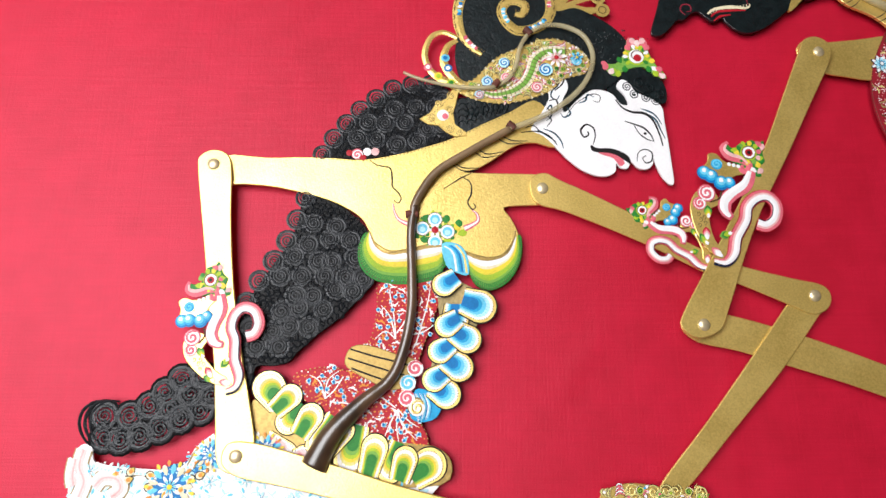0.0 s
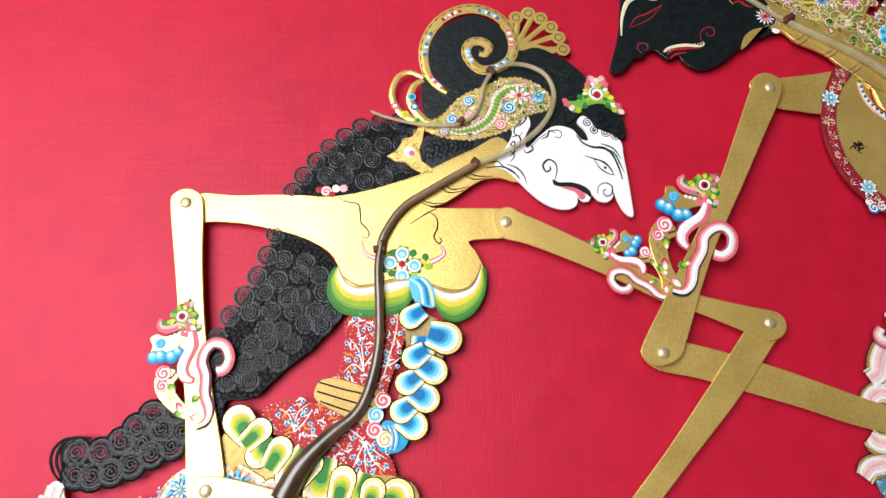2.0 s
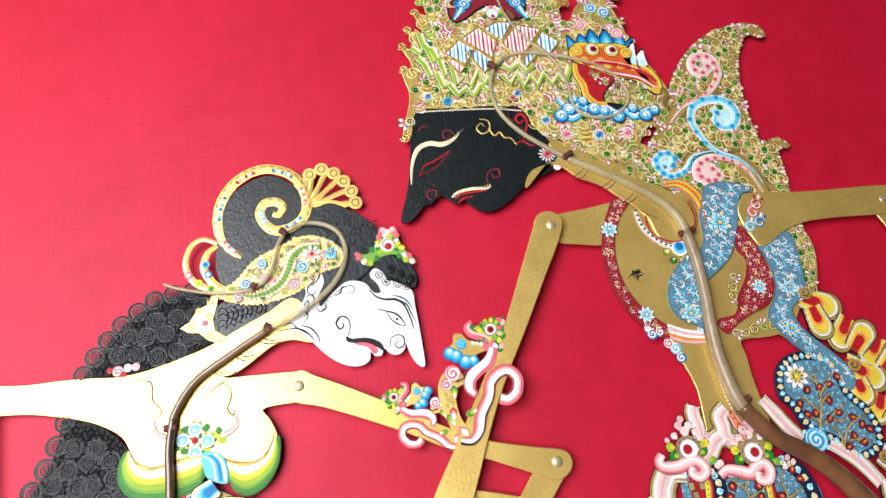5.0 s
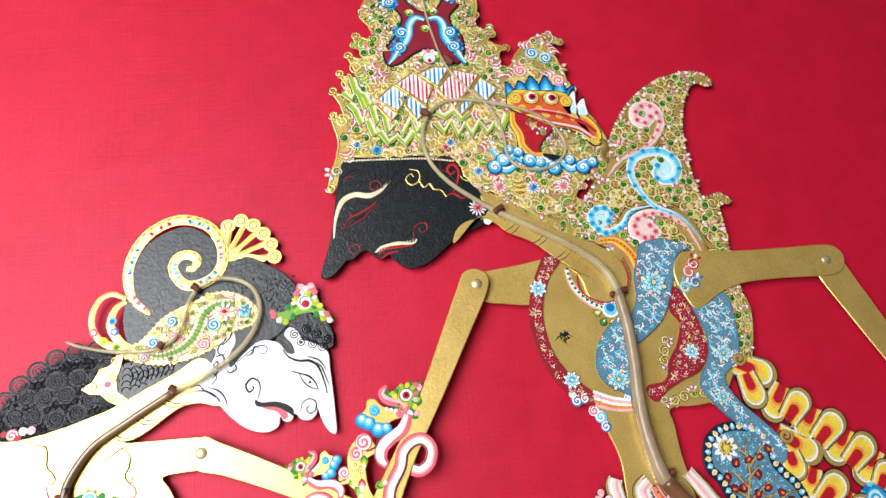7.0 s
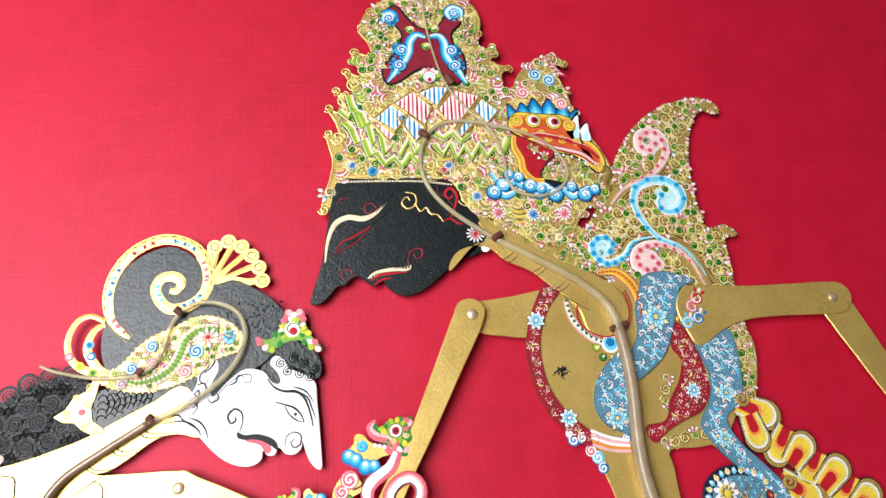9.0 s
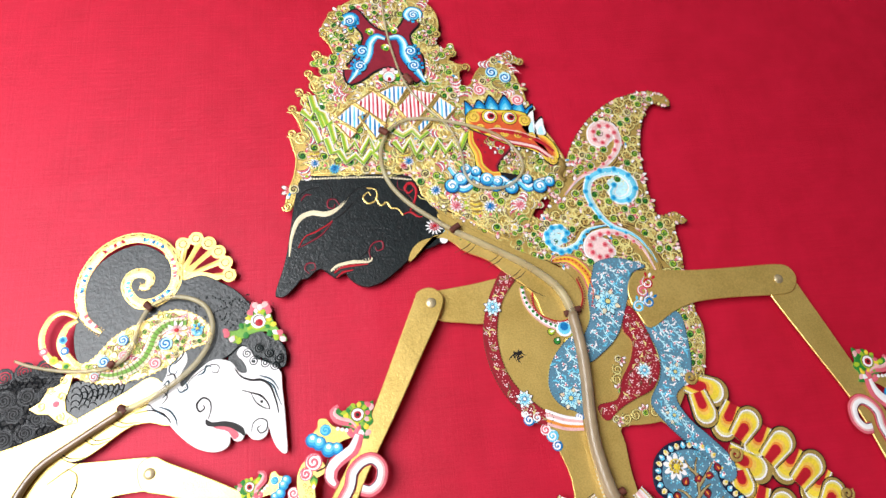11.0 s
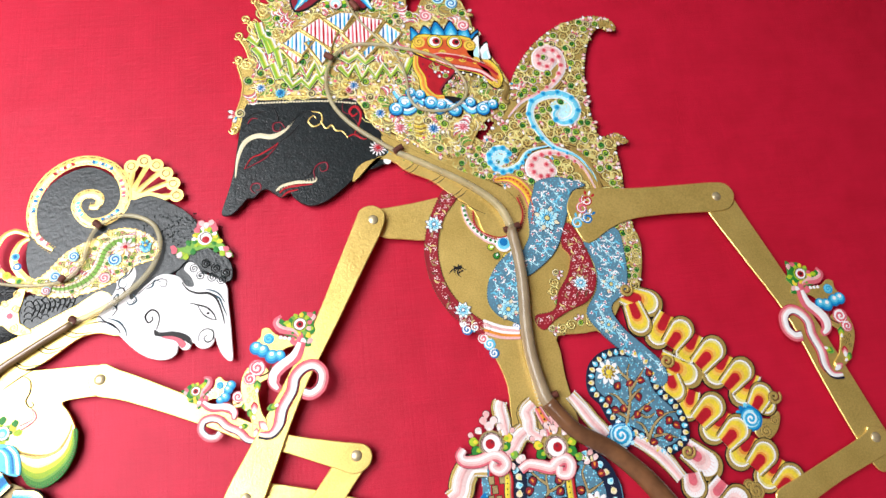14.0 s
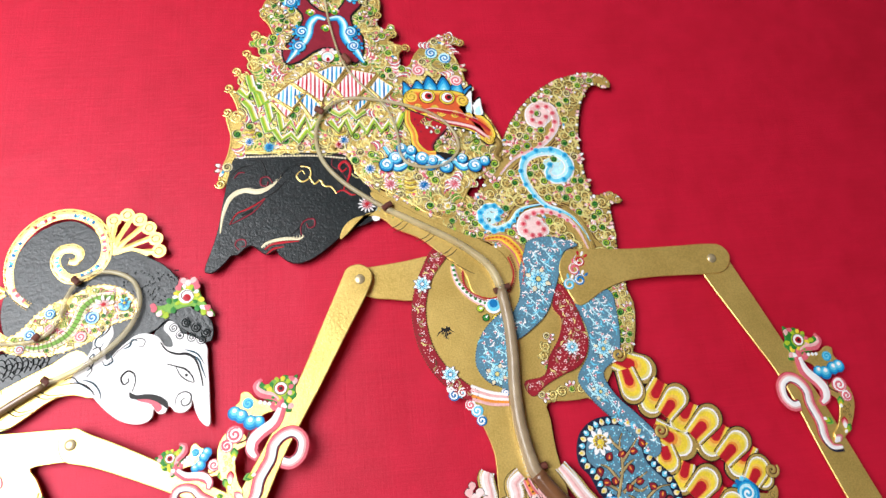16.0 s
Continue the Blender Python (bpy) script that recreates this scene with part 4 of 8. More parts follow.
for i, q in enumerate(scatter(offset(BAND[::-1] if area(BAND) < 0 else BAND, 0.2), 0.5, 4, [(*(20.37, 6.6), 0.5), (*(21.06, 7.41), 0.5)])):
    leafy(p, q, 0.34, i, 2.2)
for q, nn in zip(resample(BAND, 60, True), normals(resample(BAND, 60, True), True)):
    p.petal(q, math.atan2(nn[1], nn[0]) + 3.14, 0.26, 0.22, (GOLD, CREAM, GOLD)[int(q[0] * 5) % 3], 1.9, -0.08)
p.flower((21.06, 7.41), 0.62, 8, WHITE, RED, 3.6, 0.2, ROSE)
p.flower((22.37, 7.43), 0.4, 6, SKY, YELLOW, 3.6, 0.2, BLUE)
p.dots(BAND, 0.24, 0.05, GOLD_DARK, 2.2, True)
p.make("hair_band", puppet, "gilded band with painted flowers, coils and a green ribbed crest")

p = Piece()
c = (26.27, 7.65)
p.plate(curve([(24.18, 7.13), (24.91, 7.15), (25.47, 7.8), (25.67, 8.46), (25.86, 9.03), (26.36, 8.8), (26.96, 8.89), (27.11, 8.07), (27.42, 7.26), (28.01, 6.55), (28.12, 6.15), (27.48, 6.3), (26.73, 6.93), (25.62, 6.75), (24.85, 6.26), (24.36, 6.58)], 3), LEAF, 0.6, 1.9)
p.plate(curve([(25.73, 8.29), (25.86, 9.03), (26.36, 8.75), (26.96, 8.89), (27.05, 8.23), (26.41, 8.47)], 3), PINK, 1.8, 2.2, 0.02)
p.disc(c, 0.62, LIME, 2.1, 14, 0.1).disc(c, 0.5, WHITE, 2.4, 14, 0.1).disc((26.33, 7.53), 0.26, RED, 2.7, 10, 0.3)
p.spiral(c, 0.5, BROWN, 2.6, 1.2, 0, 1, 0.07)
for i in range(14):
    p.petal(c, -0.6 + i * 0.34, 0.4, 0.26, (GREEN, LIME, YELLOW, WHITE)[i % 4], 2.2, 0.5)
for q, mat, a in (((24.39, 6.98), PINK, 2.6), ((24.95, 6.66), LIME, 3.2), ((25.28, 7.15), GREEN, 2.0), ((27.17, 6.94), WHITE, -0.6), ((27.57, 6.54), PINK, -0.7), ((26.99, 7.42), YELLOW, -0.2)):
    p.petal(q, a, 0.5, 0.36, mat, 2.2)
for i, q in enumerate([(25.73, 8.29), (26.06, 8.79), (26.38, 8.63), (26.73, 8.8), (26.99, 8.31)]):
    p.petal(q, 1.57 + 0.35 * (2 - i), 0.5, 0.42, (PINK, ROSE, BLUSH, ROSE, PINK)[i], 2.5, -0.3)
for i, q in enumerate([(24.24, 6.89), (24.58, 6.58), (25.01, 6.42), (25.47, 6.75), (27.01, 6.77), (27.42, 6.46), (27.85, 6.31), (27.67, 6.78)]):
    p.petal(q, 4.0 + 0.25 * i, 0.5, 0.4, (PINK, BLUSH, LIME, GREEN, GREEN, LIME, BLUSH, PINK)[i], 2.4, -0.25)
p.make("forehead_jewel", puppet, "painted green and pink forehead jewel")

p = Piece()
p.plate([(12.33, 3.14), (12.96, 3.53), (13.38, 4.23), (14.02, 4.54), (14.38, 5.17), (14.8, 5.1), (14.65, 4.24), (14.44, 3.55), (14.57, 2.79), (15.19, 2.34), (15.33, 2.04), (14.56, 1.96), (14.01, 2.25), (13.52, 2.7), (12.89, 2.77)], GOLD, 1.2, 2.2)
p.disc((13.8, 3.39), 0.38, WHITE, 2.3, 10, 0.2).disc((13.94, 3.31), 0.2, PINK, 2.6, 8, 0.2)
p.dots(curve([(12.82, 3.15), (13.52, 3.84), (14.23, 4.62)], 4, False), 0.2, 0.04, GOLD_DARK, 2.3).dots(curve([(13.1, 2.92), (14.01, 2.55), (14.91, 2.11)], 4, False), 0.2, 0.04, GOLD_DARK, 2.3)
for q, r, w in (((13.05, 3.25), 0.3, 1), ((13.55, 4.2), 0.28, -1), ((14.3, 4.75), 0.26, 1), ((14.2, 2.5), 0.3, -1), ((14.85, 2.2), 0.24, 1), ((14.2, 3.75), 0.3, 1)):
    p.spiral(q, r, BROWN, 2.3, 1.4, q[1] * 3, w, r * 0.4, 0.15, 0.03).spiral(q, r, GOLD, 2.4, 1.4, q[1] * 3, w, r * 0.22, 0.15, 0.08)
p.make("ear_ornament", puppet, "gilded pointed ear ornament with a pink stone")
p = Piece()
for q, mat, r in (((8.56, 0.78), PINK, 0.36), ((9.17, 0.93), WHITE, 0.26), ((9.65, 0.94), ROSE, 0.26), ((8.08, 0.85), RED, 0.2), ((8.91, 0.56), RED, 0.2)):
    p.disc(q, r, mat, 1.8, 10, 0.2)
p.spiral((8.56, 0.71), 0.34, WHITE, 2.1, 1.5)
p.make("shoulder_flower", puppet, "small pink and white painted flower")

p = Piece()
for k, q in enumerate([(13.3, -3.36), (13.3, -4.75), (12.56, -3.92), (14.04, -4.12)]):
    for i in range(7):
        p.petal(q, 0.9 * i, 0.3, 0.26, (GREEN, LEAF, LIME)[i % 3], 1.8, 0.3)
    p.disc(q, 0.46, BROWN, 1.88, 12, 0.05).disc(q, 0.42, WHITE, 1.95, 12, 0.1).disc(q, 0.3, SKY, 2.1, 12, 0.1).disc((q[0], q[1] - 0.06), 0.18, PALE, 2.25, 10, 0.1)
for i, q in enumerate([(12.7, -3.29), (13.98, -3.35), (12.7, -4.61), (14.04, -4.68), (14.58, -3.84), (14.91, -4.19), (14.72, -3.63), (12.3, -4.34)]):
    p.petal(q, i * 1.3, 0.6, 0.45, (GREEN, GREEN, GREEN, LIME, YELLOW, LIME, GREEN, GREEN)[i], 1.75, -0.3)
p.disc((13.3, -4.02), 0.22, RED, 2.3, 8, 0.3).flower((13.3, -4.02), 0.4, 6, WHITE, RED, 2.1)
for line in ([(12.23, -3.78), (11.69, -3.64), (11.15, -3.37), (10.88, -2.88), (10.8, -2.38)], [(15.05, -3.91), (15.52, -3.69), (15.87, -3.41), (15.81, -2.99), (15.54, -2.78)]):
    p.strip(curve(line, 5, False), (0.4, 0.3, 0.2, 0.08), PINK, 1.8, 0.2).strip(curve(line, 5, False), (0.2, 0.12, 0.06, 0.02), WHITE, 2.1, 0.1)
p.make("breast_flower", puppet, "painted blue and green breast flower")

p, hatch = Piece(), Piece()
for top, low in (([(9.43, -4.21), (9.91, -5.04), (10.71, -5.41), (11.7, -5.24), (12.97, -4.96), (13.7, -4.95)], [(9.36, -4.14), (8.85, -5.04), (9.01, -6.06), (9.62, -6.8), (10.67, -7.13), (11.98, -7.13), (13.36, -6.79), (13.76, -6.18)]), ([(15.16, -5.43), (15.96, -5.7), (16.83, -5.69), (17.57, -5.35), (18.07, -4.45)], [(15.15, -6.45), (15.67, -7.19), (16.45, -7.59), (17.32, -7.18), (18.01, -6.44), (18.37, -5.48), (18.28, -4.31)])):
    a, b = curve(top, 6, False), curve(low, 6, False)
    p.bands(a, b, (GOLD_DARK, WHITE, WHITE, CREAM, YELLOW, YELLOW, LIME, LIME, LEAF, GREEN, GREEN), 2.3, drop=0.2)
    n = int(length(b) / 0.13)
    for q, r in zip(resample(a, n), resample(b, n)):
        m = lambda u: (q[0] + (r[0] - q[0]) * u, q[1] + (r[1] - q[1]) * u)
        hatch.strip([m(0.5), m(0.75), m(0.97)], (0.012, 0.025, 0.025), LEAF, 2.32, 0.03)
    p.dots(b, 0.2, 0.045, BROWN, 2.2)
p.plate(curve([(9.23, -4.15), (8.79, -5.04), (8.88, -6.13), (9.56, -6.93), (10.68, -7.27), (11.99, -7.26), (13.5, -6.92), (13.96, -6.18), (15.15, -6.52), (15.67, -7.32), (16.52, -7.65), (17.45, -7.25), (18.07, -6.51), (18.44, -5.48), (18.35, -4.24), (17.29, -5.69), (15.96, -5.83), (14.3, -5.09), (12.3, -5.23), (10.65, -5.51), (9.78, -5.04)], 3), GREEN, 0.2, 2.0)
waist = p.make("waist_band", puppet, "green, yellow and white striped waist band")
tagged(hatch.make("brush_hatching", waist, "fine green brush strokes"), kind="stuff")

p = Piece()
APRON = curve([(10.22, -7.13), (9.99, -8.69), (9.64, -10.46), (9.14, -10.85), (8.28, -11.73), (8.55, -12.29), (7.59, -12.04), (6.5, -12.1), (5.42, -12.47), (5.78, -13.58), (7.38, -14.64), (9.26, -15.46), (11.13, -16.18), (12.73, -16.61), (12.85, -15.72), (12.2, -14.66), (11.91, -13.6), (12.34, -11.73), (13.23, -9.17), (13.69, -7.06)], 3)
p.plate(APRON, RED, 0, 1.5)
for root in ([(11.05, -10.46), (10.97, -9.37), (10.69, -7.86), (10.74, -7.4)], [(11.05, -10.46), (10.71, -9.17), (10.18, -8.52)], [(11.11, -10.14), (11.74, -9.04), (11.66, -7.73)], [(11.05, -10.46), (10.46, -10.02), (9.9, -10.46)], [(12.01, -10.21), (12.71, -10.02), (13.42, -9.5)], [(12.2, -10.78), (12.84, -8.52), (13.03, -7.39)], [(7.19, -13.76), (7.31, -12.78), (7.92, -12.23)], [(7.19, -13.76), (6.87, -12.84), (6.29, -12.47)], [(7.19, -13.76), (7.7, -13.28), (8.12, -12.66)], [(11.1, -14.27), (10.34, -13.71), (9.84, -13.59)], [(11.23, -14.33), (11.48, -15.17), (12.3, -16.01)], [(11.23, -14.33), (11.18, -15.29), (11.31, -16.19)], [(11.23, -14.33), (10.8, -15.11), (10.5, -15.88)], [(11.23, -14.33), (11.79, -14.93), (12.36, -15.3)], [(7.66, -13.95), (8.6, -14.07), (9.24, -14.68)]):
    c = curve(root, 5, False)
    p.strip(c, (0.08, 0.07, 0.03), WHITE, 1.8, 0.15)
    for u, side in ((0.35, 1), (0.65, -1), (0.98, 1)):
        i = int(u * (len(c) - 1))
        q = offset(c, 0.3 * side, False)[i]
        p.petal(q, q[0] * 7, 0.3, 0.24, WHITE, 1.9, -0.15).petal(q, q[0] * 7 + 1.2, 0.26, 0.2, SKY, 2.0, -0.1).disc(q, 0.08, BLUE, 2.3, 6, 0.1)
sprigs(p, offset(APRON if area(APRON) > 0 else APRON[::-1], 0.15), 0.72, 14, 1.65, WHITE, BLUSH, SKY, ORANGE)
for q in scatter(APRON, 0.42, 12):
    p.disc(q, 0.05, (ORANGE, WHITE, ORANGE)[int(q[0] * 9) % 3], 1.6, 6, 0.1)
p.dots(APRON, 0.25, 0.04, GOLD_DARK, 1.6, True)
p.make("apron", puppet, "red painted apron with white sprigs and small flowers")
p = Piece()
BELLY = curve([(8.21, -11.6), (8.57, -10.91), (9.52, -10.81), (11.06, -11.29), (12.21, -11.73), (11.84, -12.98), (10.77, -13.29), (9.5, -12.73), (8.42, -12.1)], 4)
p.plate(BELLY, GOLD_DARK, 1.4, 2.4)
for line in ([(8.51, -11.03), (9.79, -11.42), (11.06, -11.73), (11.77, -11.92)], [(8.4, -11.54), (9.8, -11.98), (11.07, -12.36), (11.58, -12.48)], [(8.6, -12.1), (9.81, -12.54), (10.77, -12.85)]):
    p.strip(curve(line, 4, False), 0.1, INK, 2.5, 0.1)
p.make("belly_band", puppet, "gilded band with three inked stripes")
p = Piece()
p.plate(curve([(13.56, -7.21), (14.94, -7.2), (16.23, -8.36), (15.49, -10.15), (15.01, -11.9), (14.11, -13.6), (13.29, -13.78), (12.91, -12.86), (13.23, -11.36), (13.62, -9.83), (13.49, -8.53)], 4), DULL, 0.4, 1.75)
p.make("lappet_backing", puppet, "dull gold leather behind the blue lappets")
folds("lappet", "blue scalloped lappets edged in dull gold, overlapping in two rows", (((14.55, -6.87), (13.23, -7.74), 1.39), ((14.86, -8.27), (16.81, -8.92), 1.95), ((14.66, -9.25), (13.36, -10.09), 1.39), ((14.29, -9.96), (15.83, -10.92), 1.64), ((14.26, -10.73), (12.98, -11.55), 1.39), ((13.84, -11.55), (15.35, -12.49), 1.64), ((13.93, -12.3), (12.66, -13.11), 1.39), ((13.13, -13.05), (14.64, -13.97), 1.64)), WATER, 4.2, puppet, 0.4, -0.28)
folds("lappet", "blue lappets hanging in the middle, edged in dull gold", (((14.47, -8.46), (14.45, -10.15), 1.57), ((14.26, -10.09), (14.18, -11.74), 1.57), ((13.87, -11.74), (13.8, -13.36), 1.51)), WATER, 2.3, puppet, 0.4, -0.28)
p = Piece()
c = curve([(12.19, -13.29), (13.13, -13.45), (13.67, -14.06), (13.35, -14.82), (12.51, -15.05), (11.89, -14.66)], 4)
p.plate(c, AZURE, 0.6, 1.9)
for k in range(12):
    a = (c[0][0] + 0.06 * k, c[0][1] - 0.2)
    p.strip(curve([a, (a[0] + 0.25, a[1] - 0.7), (a[0] + 0.1, a[1] - 1.4)], 3, False), (0.02, 0.07, 0.02), (WHITE, PALE, SKY, BLUE)[k % 4], 2.0, 0.05)
p.spiral(((12.2, -14.21)), 0.46, INK, 2.1, 1.6, 0.5, 1, 0.34, 0.1, 0.05).spiral(((12.2, -14.21)), 0.46, DULL, 2.3, 1.6, 0.5, 1, 0.24, 0.1, 0.1)
p.make("lappet", puppet, "blue fan-shaped lappet end with a gold curl")
p = Piece()
p.plate(curve([(13.7, -4.88), (14.64, -4.88), (15.16, -5.5), (15.28, -6.72), (14.49, -6.59), (13.96, -6.18)], 3), SKY, 2.2, 2.9)
p.bands(curve([(13.77, -5.02), (14.3, -5.43), (14.49, -6.52)], 4, False), curve([(14.57, -4.95), (15.03, -5.56), (15.21, -6.65)], 4, False), (WHITE, SKY, AZURE, BLUE, SKY, GOLD), 3.0)
p.make("buckle", puppet, "blue and white buckle leaf")
for q, mat in (((12.18, -12.11), PINK), ((11.77, -12.92), SKY), ((11.72, -13.75), PINK), ((12.29, -14.27), GOLD)):
    p = Piece()
    p.disc(q, 0.46, WHITE, 2.8, 12, 0.15).spiral(q, 0.42, mat, 3.1, 1.6, 0.5, 1, 0.17)
    p.make("scroll", puppet, "small painted scroll")
folds("folded_sash", "yellow and green sash laid in folds, dull gold edge", (((4.81, -14.06), (3.5, -12.4), 1.83), ((4.43, -14.42), (5.78, -13.15), 1.32), ((6.05, -14.12), (4.74, -15.49), 1.39), ((5.85, -15.73), (6.82, -14.06), 1.39), ((7.77, -14.73), (6.51, -16.73), 1.26), ((7.38, -16.56), (8.64, -14.91), 1.32), ((9.02, -15.16), (8.43, -17.91), 1.70), ((9.64, -17.8), (10.2, -15.64), 1.45), ((11.38, -16.12), (10.56, -18.21), 1.45), ((11.34, -18.1), (11.87, -16.3), 1.39), ((12.01, -17.93), (13.78, -16.78), 1.89)), MEADOW, 2.2, puppet)
folds("folded_sash", "white and rose sash end edged in dull gold", (((4.09, -15.81), (5.67, -16.9), 1.13), ((5.67, -16.9), (6.62, -16.56), 1.07)), SHELL, 1.7, puppet)
p = Piece()
p.plate(curve([(3.04, -14.17), (4.09, -16.26), (6.88, -17.45), (9.34, -18.33), (13.59, -18.36), (14.21, -17.2), (13.29, -16.32), (11.12, -16.01), (8.63, -15.1), (6.14, -14.49), (4.23, -13.57)], 3), GOLD_DARK, 0.4, 1.6)
p.make("sash", puppet, "dull gold sash behind the folds")
p = Piece()
SKIRT = curve([(-6.15, -17.07), (-6.01, -16.38), (-5.63, -16.09), (-5.18, -16.32), (-4.97, -17.02), (-3.93, -17.31), (-1.23, -17.5), (-0.07, -17.17), (0.46, -16.3), (1.37, -15.6), (3.12, -15.37), (5.63, -16.56), (9.32, -17.75), (13.29, -18.07), (12.98, -18.99), (11.19, -21.16), (5.92, -22.19), (0.36, -21.86), (-4.07, -21), (-6.03, -19.33)], 4)
# window glare is painted in as a white ground; deep keeps the cloth's blue
p.plate(SKIRT, WHITE, 0, 1.4)
deep = curve([(1.11, -15.71), (1.51, -16.24), (1.58, -17.05), (0.66, -17.56), (-0.2, -17.84), (-0.84, -18.01), (-1.77, -17.6), (-0.92, -17.21), (-0.04, -16.98), (0.34, -16.29)], 4)
p.plate(deep, BLUE, 1.0, 1.5, 0.02)
for q in scatter(deep, 0.3, 8):
    p.disc(q, 0.05, SKY, 1.55, 6, 0.1)
for line in ([(1.23, -16.09), (0.5, -16.38), (0.1, -16.96), (-0.21, -17.81)], [(1.36, -16.53), (0.68, -16.76), (0.29, -17.39)], [(-3.81, -17.93), (-2.65, -17.71), (-1.74, -17.89), (-0.81, -18.29)]):
    c = curve(line, 5, False)
    p.strip(c, (0.3, 0.26, 0.1), INK, 1.6, 0.05).strip(c, (0.22, 0.18, 0.05), DULL, 1.75, 0.1)
for q in ((1.05, -17.16), (0.71, -17.73), (0.19, -17.96), (-2.97, -17.51), (-3.7, -17.59), (-1.91, -17.72), (-1.93, -18.34), (-1.07, -18.66), (-0.26, -18.47), (-3.07, -17.94)):
    p.petal(q, 5 * q[0], 0.62, 0.5, INK, 1.9, -0.3).petal(q, 5 * q[0], 0.5, 0.38, CREAM, 2.05, -0.25).petal(q, 5 * q[0], 0.3, 0.26, AMBER, 2.2, -0.25).disc(q, 0.12, ORANGE, 2.3, 7, 0.1)
floral_ground(p, SKIRT, 0.8, 21, 1.5, PALE, WHITE, SKY)
for q in scatter(SKIRT, 1.7, 23):
    p.flower(q, 0.36, 7, PALE, SKY, 1.9, q[0], WHITE)
for line in ([(-5.59, -16.38), (-5.72, -17.24), (-5.38, -17.99), (-5.58, -18.78)], [(-4.82, -18.28), (-4.4, -17.83), (-3.68, -17.89), (-3.45, -18.4), (-3.87, -18.79)], [(-5.88, -18.21), (-6.02, -17.64), (-5.95, -16.84)]):
    c = curve(line, 5, False)
    p.strip(c, 0.95, DULL, 1.8, 0.2).strip(c, 0.8, WHITE, 2.0, 0.2).strip(c, 0.4, BLUSH, 2.2, 0.2).strip(c, 0.1, ROSE, 2.4, 0.1)
    p.dots(offset(c, 0.28, False), 0.14, 0.05, WHITE, 2.3).dots(offset(c, -0.28, False), 0.14, 0.05, WHITE, 2.3)
top = curve([(-4.95, -17.25), (-3.91, -17.49), (-1.21, -17.68), (0.01, -17.34), (0.53, -16.47), (1.38, -15.78)], 5, False)
p.strip(top, 0.5, WHITE, 1.7, 0.2).dots(top, 0.2, 0.08, PALE, 2.0)
for c, r in (((-0.85, -18.31), 1.2), ((1.16, -16.71), 0.8), ((4.11, -16.55), 0.9)):
    p.disc(c, r * 0.75, BLUE, 2.0, 18, 0.05)
    for k in range(13):
        p.petal(c, 0.48 * k, r * 0.5, r * 0.24, (CREAM, SKY)[k % 2], 2.2, r * 0.5).petal(c, 0.48 * k + 0.24, r * 0.3, r * 0.16, (YELLOW, ORANGE)[k % 2], 2.3, r * 0.85)
    p.flower(c, r * 0.5, 9, WHITE, YELLOW, 2.3, 0.1, SKY)
p.make("skirt", puppet, "blue and white flowered skirt, window glare painted in as its white ground")

bar([(-0.85, -0.41), (-0.83, 0.42), (-0.13, 0.86), (0.73, 0.65), (1.13, -0.25), (1.32, -3.22), (1.67, -6.6), (2.09, -9.21), (2.61, -11.73), (3.05, -13.57), (3.51, -15.81), (3.46, -16.97), (2.88, -17.63), (2.07, -17.57), (1.55, -16.96), (1.31, -14.76), (1, -11.73), (0.54, -9.21), (-0.01, -5.61), (-0.57, -2.18)], puppet, 3.4)
bar([(1.9, -17.15), (1.96, -16.35), (2.47, -16), (3.86, -16.13), (6.31, -16.78), (8.74, -17.49), (11.17, -18.25), (14.18, -19.01), (17.17, -19.76), (16.84, -21.15), (13.57, -20.4), (10.89, -19.71), (8.2, -19.01), (5.19, -18.31), (2.78, -17.81)], puppet, 4.8, label="gilded leather bar, worn at the pin")
bar([(19.03, -1.33), (19.26, -0.67), (20.02, -0.45), (20.83, -0.88), (22.51, -1.66), (25, -2.93), (27.77, -4.46), (31.01, -6.04), (34.3, -6.91), (36.11, -7.32), (36.58, -7.99), (36.27, -8.73), (35.34, -9.06), (34.07, -8.53), (31.2, -7.29), (29.26, -6.62), (26.68, -5.3), (23.73, -3.96), (21.07, -2.88), (19.46, -2.4)], puppet, 3.4)
bar([(34.2, -8.17), (35.14, -7.29), (36.22, -7.36), (36.51, -8.17), (35.67, -9.24), (33.14, -12.28), (29.98, -15.56), (26.96, -18.69), (26.15, -19.08), (25.52, -18.5), (28.42, -15.19), (31.81, -11.13)], puppet, 2.0)
armlet((1.76, -13.33), (0.45, -7.14), False, 5.0, puppet)
armlet((29.7, -5.99), (25.71, -2.8), True, 5.2, puppet)
for c, h in (((0.06, -0.06), 4.6), ((2.62, -16.76), 6.0), ((19.77, -1.44), 4.6), ((35.58, -7.97), 4.6)):
    rivet(c, puppet, h)
# hand cuff at the end of the second arm
p = Piece()
CUFF = curve([(22.15, -19.06), (22.65, -18.57), (23.76, -18.29), (24.99, -18.39), (26.22, -18.63), (27.78, -18.64), (28.11, -19.05), (27.37, -19.62), (24.88, -19.74), (22.74, -19.58)], 3)
p.plate(CUFF, GOLD, 3.2, 4.4)
for i, q in enumerate(scatter(CUFF, 0.6, 5)):
    leafy(p, q, 0.4, i, 4.5)
p.make("cuff", puppet, "gilded cuff with painted coils")
rod = tube("control_rod", [(6.81, -17.3), (7.71, -15.62), (9.25, -14.05), (10.78, -12.75), (11.51, -11.13), (11.94, -8.9), (11.95, -6.6), (11.87, -4.22), (12.1, -2.6)], (0.75, 0.55, 0.34, 0.3, 0.28, 0.27, 0.26), HORN_DARK, (7, 6, 5.5, 5), puppet, "dark polished horn control rod")
